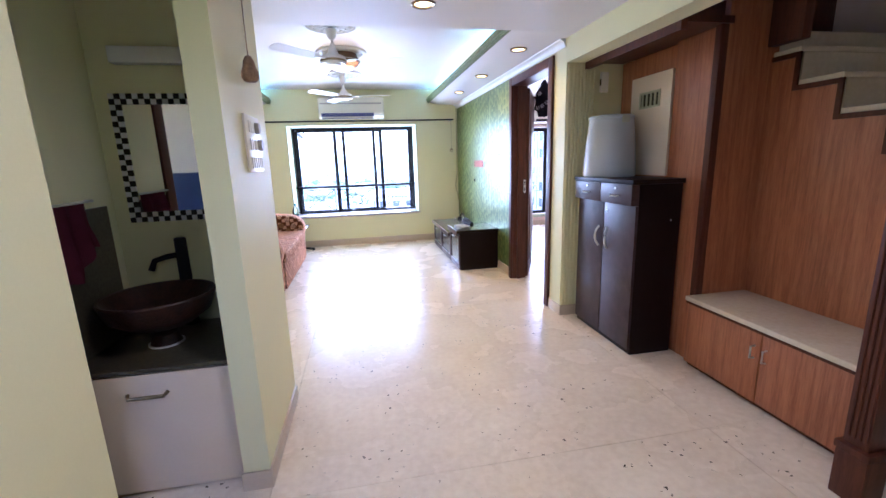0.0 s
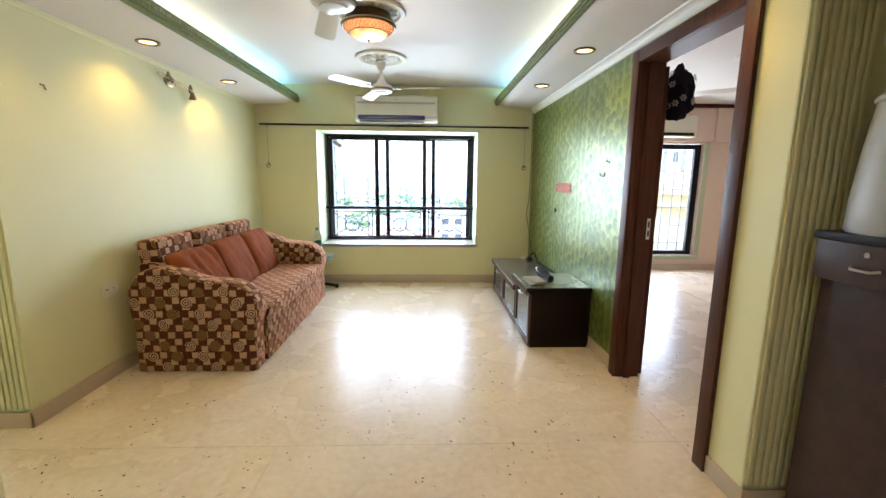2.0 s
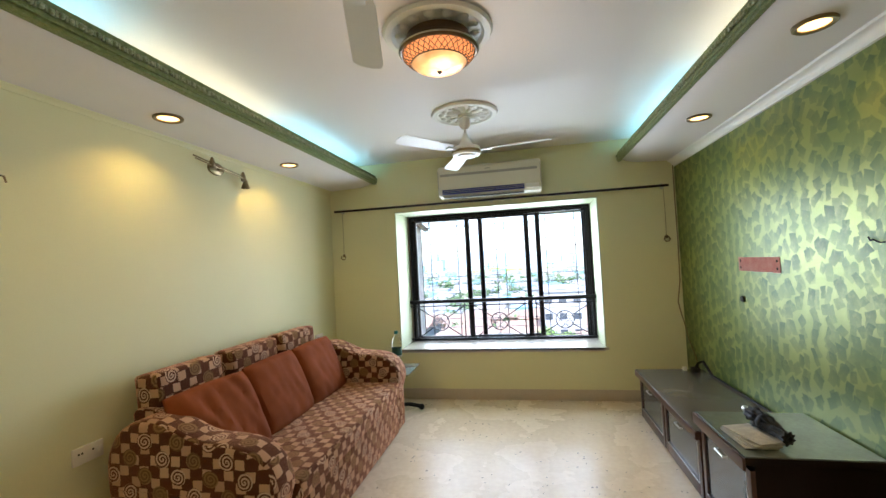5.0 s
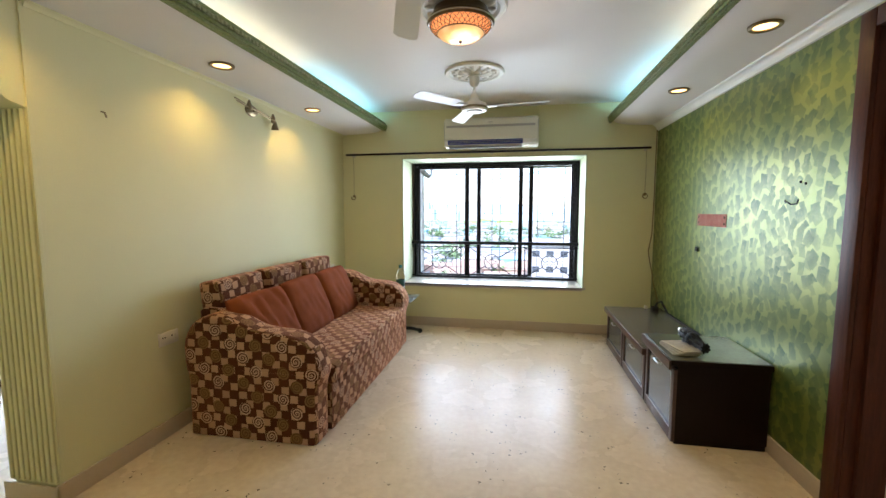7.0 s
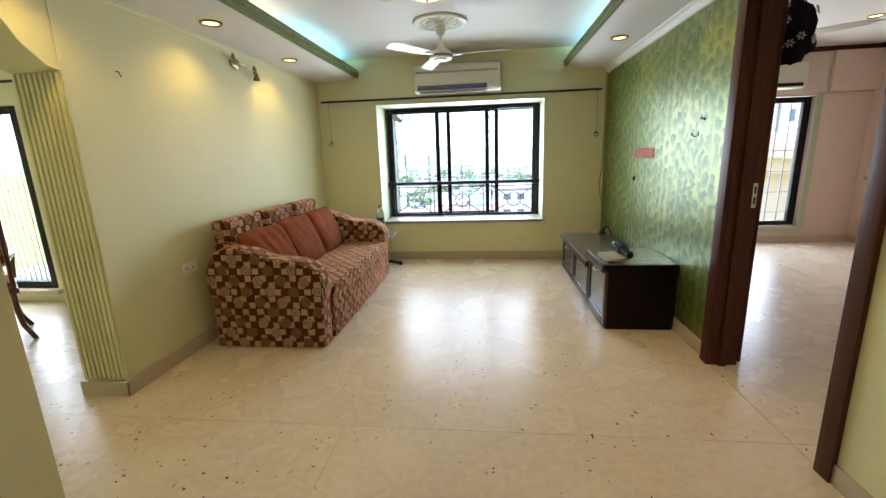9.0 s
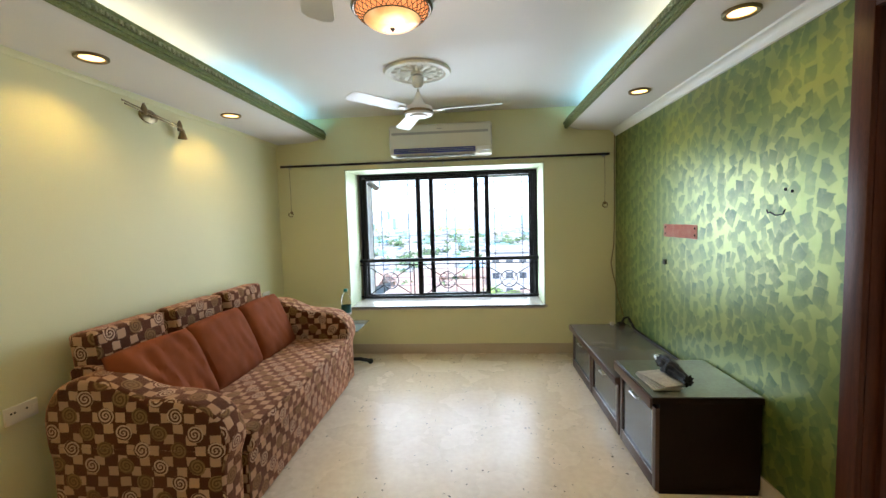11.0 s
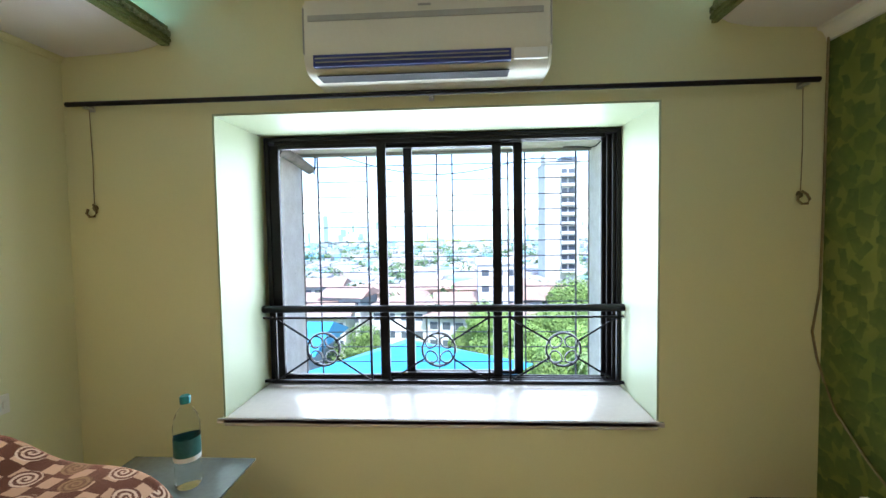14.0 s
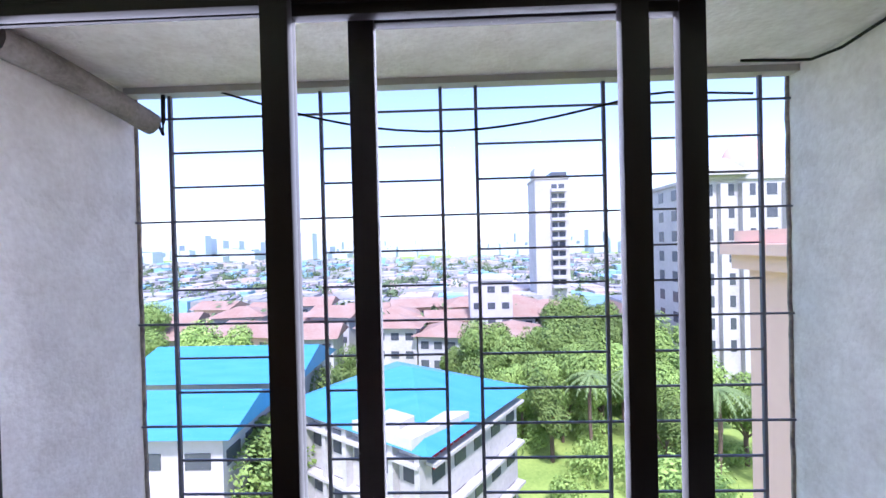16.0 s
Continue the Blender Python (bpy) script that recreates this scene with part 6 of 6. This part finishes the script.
def building(name, x0, x1, y0, y1, z1, wall, label, roof="flat", roofmat=None, cols=0, rows=0, win=(1.2, 1.3), floor_h=3.1, side=0, turn=0.0, overhang=0.9):
    """A house: walls with set-in windows on the side that faces the viewer, and a roof."""
    cx, cy = (x0 + x1) / 2, (y0 + y1) / 2
    m = Matrix.Translation((cx, cy, 0)) @ pose(0, 0, 0, 0, 0, turn) @ Matrix.Translation((-cx, -cy, 0))
    b = thing(name, (cx, cy, GZ), label, "building", "")
    TURNED[name] = m

    def put(nm, bm, mat):
        bm.transform(m)
        return part(nm, bm, mat, b, smooth=0)
    put("wall", boxes((x0, x1, y0, y1, GZ, z1)), wall)
    if roof == "flat":
        put("roof", boxes((x0 - 0.3, x1 + 0.3, y0 - 0.3, y1 + 0.3, z1, z1 + 0.5)), roofmat or wall)
    else:
        h = 0.16 * min(x1 - x0, y1 - y0) + 0.4
        bm = bmesh.new()
        o = overhang
        base = [bm.verts.new(c) for c in ((x0 - o, y0 - o, z1), (x1 + o, y0 - o, z1), (x1 + o, y1 + o, z1), (x0 - o, y1 + o, z1))]
        if x1 - x0 > y1 - y0:
            k = (y1 - y0) / 2 if roof == "hip" else -o
            rg = [bm.verts.new((x0 + k, cy, z1 + h)), bm.verts.new((x1 - k, cy, z1 + h))]
            fs = [(base[0], base[1], rg[1], rg[0]), (base[2], base[3], rg[0], rg[1]), (base[1], base[2], rg[1]), (base[3], base[0], rg[0])]
        else:
            k = (x1 - x0) / 2 if roof == "hip" else -o
            rg = [bm.verts.new((cx, y0 + k, z1 + h)), bm.verts.new((cx, y1 - k, z1 + h))]
            fs = [(base[0], base[1], rg[0]), (base[1], base[2], rg[1], rg[0]), (base[2], base[3], rg[1]), (base[3], base[0], rg[0], rg[1])]
        for f in fs:
            bm.faces.new(f)
        bm.faces.new(base[::-1])
        put("roof", bm, roofmat)
    if cols:
        me = None
        w, hh = win

        def pane(x, y, z, facing):
            nonlocal me
            sx, sy = (w, 0.12) if facing == "y" else (0.12, w)
            bmw = boxes((x - sx / 2, x + sx / 2, y - sy / 2, y + sy / 2, z, z + hh))
            put("window", bmw, M_PANEDARK)
        for r in range(rows):
            z = z1 - floor_h * (r + 1) + 0.9
            for c in range(cols):
                pane(x0 + (c + 0.5) * (x1 - x0) / cols, y0, z, "y")
            for c in range(abs(side)):
                pane(x1 if side > 0 else x0, y0 + (c + 0.5) * (y1 - y0) / abs(side), z, "x")
    return b


# the white institute with the blue hipped roof
ins = building("institute_building", -10.6, 2.4, 34.0, 46.0, -10.4, M_PLASTER, "white institute building with a broken blue sheet roof", "hip", M_BLUEROOF, 6, 3, (1.3, 1.6), 3.3, 5, -34)


def on_institute(nm, bm, mat, label=""):
    bm.transform(TURNED["institute_building"])
    return part(nm, bm, mat, ins, label, smooth=0)


on_institute("roof_opening", prism([(-3.0, 33.2), (2.0, 33.2), (2.6, 38.5), (-0.5, 36.5)], "z", -10.35, -9.7), M_PLASTER, "bare concrete terrace in the roof's gap")
on_institute("roof_rubble", boxes((-1.5, 0.6, 33.8, 35.2, -9.69, -9.3)), M_GREYFAC, "grey rubble on the terrace")
for k in range(6):
    on_institute("sign_stroke", boxes((2.42, 2.55, 34.6 + 0.75 * k, 35.1 + 0.75 * k, -11.9 + 0.1 * (k % 2), -10.9)), M_REDSIGN, "red painted sign stroke")
for k in range(7):
    on_institute("pilaster", boxes((-10.6 + 2.1 * k, -10.2 + 2.1 * k, 33.4, 33.99, GZ, -10.6)), M_PLASTER)
for k in range(4):
    on_institute("sunshade", boxes((-10.6, 2.4, 33.2, 33.99, -11.4 - 3.3 * k, -11.2 - 3.3 * k)), M_PLASTER)
    on_institute("sunshade", boxes((2.41, 3.1, 34.0, 46.0, -11.4 - 3.3 * k, -11.2 - 3.3 * k)), M_PLASTER)
building("blue_roof_house", -30.0, -15.0, 44.0, 54.0, -10.3, M_PLASTER, "low white house with a bright blue sheet roof", "gable", M_BLUEROOF, 5, 2, (1.6, 1.2))
building("blue_roof_block", -27.0, -14.5, 32.0, 39.0, -9.7, M_GREYFAC, "grey block with a sloping blue sheet roof", "gable", M_BLUEROOF, 4, 2, (1.6, 1.0), 3.1, 3)
building("low_peach_house", -20.5, -13.5, 27.5, 31.0, -15.6, M_PEACHFAC, "low peach house with a flat roof", "flat", M_PEACHFAC, 3, 1)
# rows of tenement houses with rusty roofs
rng = random.Random(11)
for k in range(26):
    x, y = -62 + (k % 9) * 11.5 + rng.uniform(-2, 2), 74 + (k // 9) * 15 + rng.uniform(-3, 3)
    if x > 26:
        continue
    building("tenement_house", x, x + rng.uniform(8.5, 11), y, y + rng.uniform(7, 9), GZ + rng.uniform(6.3, 8.2), rng.choice((M_PLASTER, M_GREYFAC, M_PEACHFAC)), "two-storey tenement house with a rusty tiled roof", rng.choice(("gable", "hip")), M_TILEROOF, 4, 2, (1.3, 1.2), 3.0, 0, rng.uniform(-14, 14))
building("grey_block", 2.5, 10.5, 86, 98, -5.5, M_GREYFAC, "bare grey concrete block", "flat", M_GREYFAC, 3, 3, (1.4, 1.2), 3.1, 2)
building("brown_block", 32.0, 50.0, 84, 96, -10.5, M_PEACHFAC, "long brown block with shaded galleries", "flat", M_GREYFAC, 8, 3, (1.6, 1.5), 3.0)
building("pink_block", 45.0, 56.0, 104, 114, -2.5, M_PEACHFAC, "pink apartment block among the trees", "flat", M_PLASTER, 5, 4, (1.3, 1.3))
tower = building("tower_block", 24.0, 34.0, 132, 144, 20.5, M_PLASTER, "tall white tower block with open balconies", "flat", M_PLASTER, 0, 0)
for k in range(11):
    z = -12 + 2.85 * k
    part("balcony", boxes((28.6, 33.0, 130.4, 131.98, z, z + 0.9)), M_GREYFAC, tower)
    part("window", boxes((28.9, 30.5, 131.9, 132.1, z + 1.0, z + 2.4)), M_PANEDARK, tower)
    part("window", boxes((31.0, 32.7, 131.9, 132.1, z + 1.0, z + 2.4)), M_PANEDARK, tower)
part("lift_house", boxes((24.2, 27.6, 133, 140, 21.0, 24.0)), M_PLASTER, tower)
part("roof_frame", boxes((29.0, 33.6, 132.5, 140, 21.0, 22.6)), M_PANEDARK, tower)
apt = building("white_apartment_block", 33.6, 57.0, 66, 82, 9.6, M_PLASTER, "white apartment block with a pediment and dome", "flat", M_PLASTER, 8, 8, (1.4, 1.6), 3.1, -4)
for x in (33.4, 36.4, 39.3, 45.2):
    part("bay", boxes((x, x + 1.0, 65.2, 65.99, GZ, 9.0)), M_PLASTER, apt)
part("pediment", prism([(33.2, 10.1), (40.2, 10.1), (36.7, 12.4)], "y", 64.5, 66.0), M_PLASTER, apt)
part("dome", lathe([(3.0, 12.5), (2.8, 14.0), (2.0, 15.4), (0.8, 16.2), (0, 16.5)], (43.0, 70.0, 0), 20), M_PEACHFAC, apt)
part("dome_drum", lathe([(3.3, 10.0), (3.3, 12.5), (0, 12.5)], (43.0, 70.0, 0), 20), M_PLASTER, apt)
nb = building("peach_neighbour", 10.2, 18.0, 14.5, 22.0, 1.2, M_PEACHFAC, "peach neighbouring building with a cornice", "flat", M_PEACHFAC)
part("cornice", boxes((9.6, 18.0, 13.9, 22.0, 0.4, 0.9), (9.2, 18.0, 13.5, 22.0, 0.9, 1.25)), M_PEACHFAC, nb)
part("bay", lathe([(1.4, -9.0), (1.7, -6.0), (1.7, -3.0), (1.2, -0.2), (0.0, 0.3)], (10.6, 14.8, 0), 20), M_PEACHFAC, nb)
part("terrace", boxes((8.4, 14.0, 11.5, 15.0, GZ, -5.2)), M_PEACHFAC, nb)

# the low town: hundreds of sheds, mostly blue-roofed, far out; haze is mixed into the colours
M_HAZEBLUE = material("haze_tinted_blue_sheet", (0.16, 0.36, 0.50), 0.6, second=(0.28, 0.42, 0.52), scale=0.05, amount=0.9, grain=0.6)
M_HAZEROOF = material("haze_tinted_brown_roof", (0.36, 0.29, 0.27), 0.8, second=(0.44, 0.40, 0.38), scale=0.05, amount=0.9, grain=0.6)
M_HAZEWALL = material("haze_tinted_walls", (0.40, 0.40, 0.40), 0.8, second=(0.27, 0.27, 0.28), scale=0.08, amount=0.9, grain=0.8)
M_HAZEGREY = material("haze_tinted_grey_walls", (0.26, 0.27, 0.29), 0.8, second=(0.20, 0.20, 0.21), scale=0.08, amount=0.9, grain=0.8)
M_HAZETREE = material("haze_tinted_foliage", (0.13, 0.19, 0.085), 0.8, second=(0.075, 0.12, 0.055), scale=0.1, amount=0.9, grain=1.0)
M_SHEDS = [M_HAZEBLUE, M_HAZEWALL, M_HAZEROOF, M_HAZEGREY]
for mi, mat in enumerate(M_SHEDS):
    bm = bmesh.new()
    rng = random.Random(20 + mi)
    for k in range((380, 900, 520, 700)[mi]):
        y = 130 + 520 * rng.random() ** 1.5
        x = rng.uniform(-0.95, 0.95) * y
        if mat is M_PLASTER and rng.random() < 0.25:
            s, h = rng.uniform(5, 10), rng.uniform(7, 13)
        else:
            s, h = rng.uniform(4, 10), rng.uniform(3.5, 6.5)
        box(bm, x, x + s, y, y + s * rng.uniform(0.6, 1.6), GZ, GZ + h)
    tagged(mesh_object("low_town", bm, mat, 0), "low far sheds and houses with haze mixed into their colours", "houses", kind="stuff")
bm = bmesh.new()
rng = random.Random(31)
for k in range(800):
    y = rng.uniform(700, 2600)
    x = rng.uniform(-1.0, 1.0) * y
    w = rng.uniform(18, 40)
    h = rng.uniform(9, 26) + (rng.uniform(10, 38) if rng.random() < 0.09 else 0)
    box(bm, x, x + w, y, y + w, GZ, GZ + h)
tagged(mesh_object("skyline", bm, M_HAZE, 0), "far skyline of apartment towers in a haze-tinted colour", "skyline", kind="stuff")
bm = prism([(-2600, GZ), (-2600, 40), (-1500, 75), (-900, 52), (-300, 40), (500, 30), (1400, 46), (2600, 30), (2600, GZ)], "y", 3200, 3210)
tagged(mesh_object("far_hills", bm, M_HAZE, 0), "hills on the horizon in a haze-tinted colour", "hills", kind="stuff")


def leaf_cloud(bm, c, r, count, size, rng):
    """Small leaf sprays scattered through an uneven crown."""
    lumps = [(Vector((rng.uniform(-0.6, 0.6), rng.uniform(-0.6, 0.6), rng.uniform(-0.35, 0.55))), rng.uniform(0.3, 0.6)) for _ in range(9)]
    for k in range(count):
        lc, lr = lumps[k % len(lumps)]
        d = Vector((rng.gauss(0, 1), rng.gauss(0, 1), rng.gauss(0, 1))).normalized()
        p = Vector(c) + (lc + d * lr * rng.uniform(0.75, 1.05)) * r
        n_ = (d + Vector((rng.uniform(-1, 1), rng.uniform(-1, 1), rng.uniform(-0.2, 1.2))) * 0.7).normalized()
        u = n_.orthogonal().normalized() * size * rng.uniform(0.6, 1.3)
        w = n_.cross(u).normalized() * size * rng.uniform(0.4, 0.9)
        a = [bm.verts.new(p + q) for q in (-u, -w * 0.8 - u * 0.1, u, w * 0.8 + u * 0.1)]
        bm.faces.new(a)


def tree_kind(seed, r, h, count, size):
    rng = random.Random(seed)
    t = thing("tree", (0, 0, 0), "leafy green tree between the houses", "tree", "trees below the window")
    bm = tube([(0, 0, 0), (0.1, 0.05, h * 0.35), (0.0, 0.1, h * 0.75)], 0.22, 7)
    for k in range(5):
        a = rng.uniform(0, 6.28)
        tube([(0.05, 0.05, h * 0.4), (r * 0.3 * math.cos(a), r * 0.3 * math.sin(a), h * 0.6), (r * 0.6 * math.cos(a), r * 0.6 * math.sin(a), h * 0.8)], 0.10, 5, bm)
    part("trunk", bm, M_BARK, t)
    bm = bmesh.new()
    leaf_cloud(bm, (0, 0, h - r * 0.1), r, count, size, rng)
    part("crown", bm, M_LEAVES, t, smooth=0)
    return t


def palm_kind():
    rng = random.Random(3)
    t = thing("palm_tree", (0, 0, 0), "tall palm tree with drooping fronds", "palm tree", "palms below the window")
    part("trunk", tube([(0, 0, 0), (0.2, 0, 4), (0.1, 0.1, 8.5)], 0.17, 8), M_BARK, t)
    bm = bmesh.new()
    for k in range(18):
        a, up = 2 * math.pi * k / 18 + rng.uniform(-0.1, 0.1), rng.uniform(0.1, 1.3)
        prev = None
        for j in range(9):
            s = j / 8
            r_, z = 3.3 * s, 8.5 + up * 1.6 * s - (1.2 + up) * 1.5 * s * s
            c = Vector((r_ * math.cos(a), r_ * math.sin(a), z))
            side = Vector((-math.sin(a), math.cos(a), 0)) * 0.42 * math.sin(math.pi * min(1, 0.12 + s * 0.9)) + Vector((0, 0, -0.16))
            side2 = Vector((-side.x, -side.y, side.z))
            if prev:
                for sd in (side, side2):
                    vs = [bm.verts.new(q) for q in (prev, prev + sd + (c - prev) * 0.6, prev + (c - prev) * 0.55)]
                    bm.faces.new(vs)
                    vs = [bm.verts.new(q) for q in (prev + (c - prev) * 0.5, prev + (c - prev) * 0.5 + sd + (c - prev) * 0.6, c)]
                    bm.faces.new(vs)
            prev = c
    part("fronds", bm, M_PALM, t, smooth=0)
    return t


kinds = [tree_kind(1, 4.0, 7.6, 9000, 0.19), tree_kind(2, 3.2, 6.2, 7000, 0.17), tree_kind(3, 4.9, 9.0, 11000, 0.21)]
spots = [(-13.5, 50, 1), (2.5, 55, 1), (7.0, 54, 0), (11.0, 52, 2), (7.0, 63, 0), (14.0, 60, 2), (19.5, 57, 0), (22, 63, 1), (25, 58, 1), (17, 70, 2), (25, 74, 0), (20, 65, 1),
         (21, 49, 1), (14.5, 33, 1), (27, 47, 0), (-33, 62, 2), (-40, 70, 0), (-46, 66, 2), (-28, 66, 1), (-52, 74, 2), (-37, 78, 0), (-17.5, 41, 1), (-13.8, 37, 0),
         (12.5, 68, 0), (-14, 62, 1), (5, 72, 1), (-60, 84, 2), (-56, 62, 0),
         (4, 62, 2), (9.5, 58, 1), (16, 54, 1), (17, 62, 0), (23, 68, 2), (28, 66, 2), (21, 76, 2), (13, 76, 0), (29, 54, 1), (24, 52, 0), (9, 48, 1), (0, 66, 0), (19, 46, 1)]
rng = random.Random(8)
used = set()
for x, y, k in spots:
    m = Matrix.Translation((x, y, GZ - 0.2)) @ pose(0, 0, 0, 0, 0, rng.uniform(0, 360)) @ Matrix.Scale(rng.uniform(0.74, 1.0), 4)
    if k not in used:
        used.add(k)
        kinds[k].matrix_basis = m
    else:
        c = copy_thing(kinds[k], m)
        c.scale = m.to_scale()
palm = palm_kind()
for i, (x, y) in enumerate(((22.5, 44), (26.0, 42), (18.0, 50), (13.0, 48.5), (-31, 58), (29, 39))):
    m = Matrix.Translation((x, y, GZ - 0.2)) @ pose(0, 0, 0, 0, 0, 40 * i)
    if i:
        copy_thing(palm, m)
    else:
        palm.matrix_basis = m
# low bushes under and between the trees
bm = bmesh.new()
rng = random.Random(23)
for k in range(64):
    x, y = rng.uniform(3.5, 30), rng.uniform(33, 62)
    if y < 50 and x < 8 or x < 14 and y < 40 and rng.random() < 0.7:
        continue
    r = rng.uniform(1.2, 2.4)
    leaf_cloud(bm, (x, y, GZ + r * 0.7), r, 700, 0.15, rng)
for k in range(24):
    r = rng.uniform(1.0, 1.8)
    leaf_cloud(bm, (rng.uniform(-14.0, -11.5), rng.uniform(30, 44), GZ + r * 0.7), r, 700, 0.15, rng)
tagged(mesh_object("bushes", bm, M_LEAVES, 0), "low green bushes under the trees", "bushes", kind="stuff")
# distant tree belts
bm = bmesh.new()
rng = random.Random(17)
for k in range(520):
    y = rng.uniform(85, 420)
    x = rng.uniform(-0.9, 0.9) * y
    leaf_cloud(bm, (x, y, GZ + 4.0), rng.uniform(3.0, 5.5), 90, 0.8, rng)
tagged(mesh_object("far_trees", bm, M_HAZETREE, 0), "far green treetops among the roofs", "trees", kind="stuff")

# ---- floor slabs ----
floor = bpy.data.objects["floor"]


def slab(x0, x1, y0, y1):
    g = 0.0012
    bm = bmesh.new()
    box(bm, x0 + g, x1 - g, y0 + g, y1 - g, -0.0119, 0.0)
    part("slab", bm, M_FLOOR, floor, smooth=0)


for xs, ys in (((-5.45, -2.06, -0.38, 1.715, 3.6, 5.35), (-2.5, -0.1, 1.95, 4.02)), ((-5.45, -1.90, 1.715, 3.6, 5.35), (4.02, 6.1, 8.48))):
    for xa, xb in zip(xs, xs[1:]):
        for ya, yb in zip(ys, ys[1:]):
            if xa == -1.90 and ya > 5:
                continue
            slab(xa, xb, ya, 8.48 if xa == -1.90 else yb)
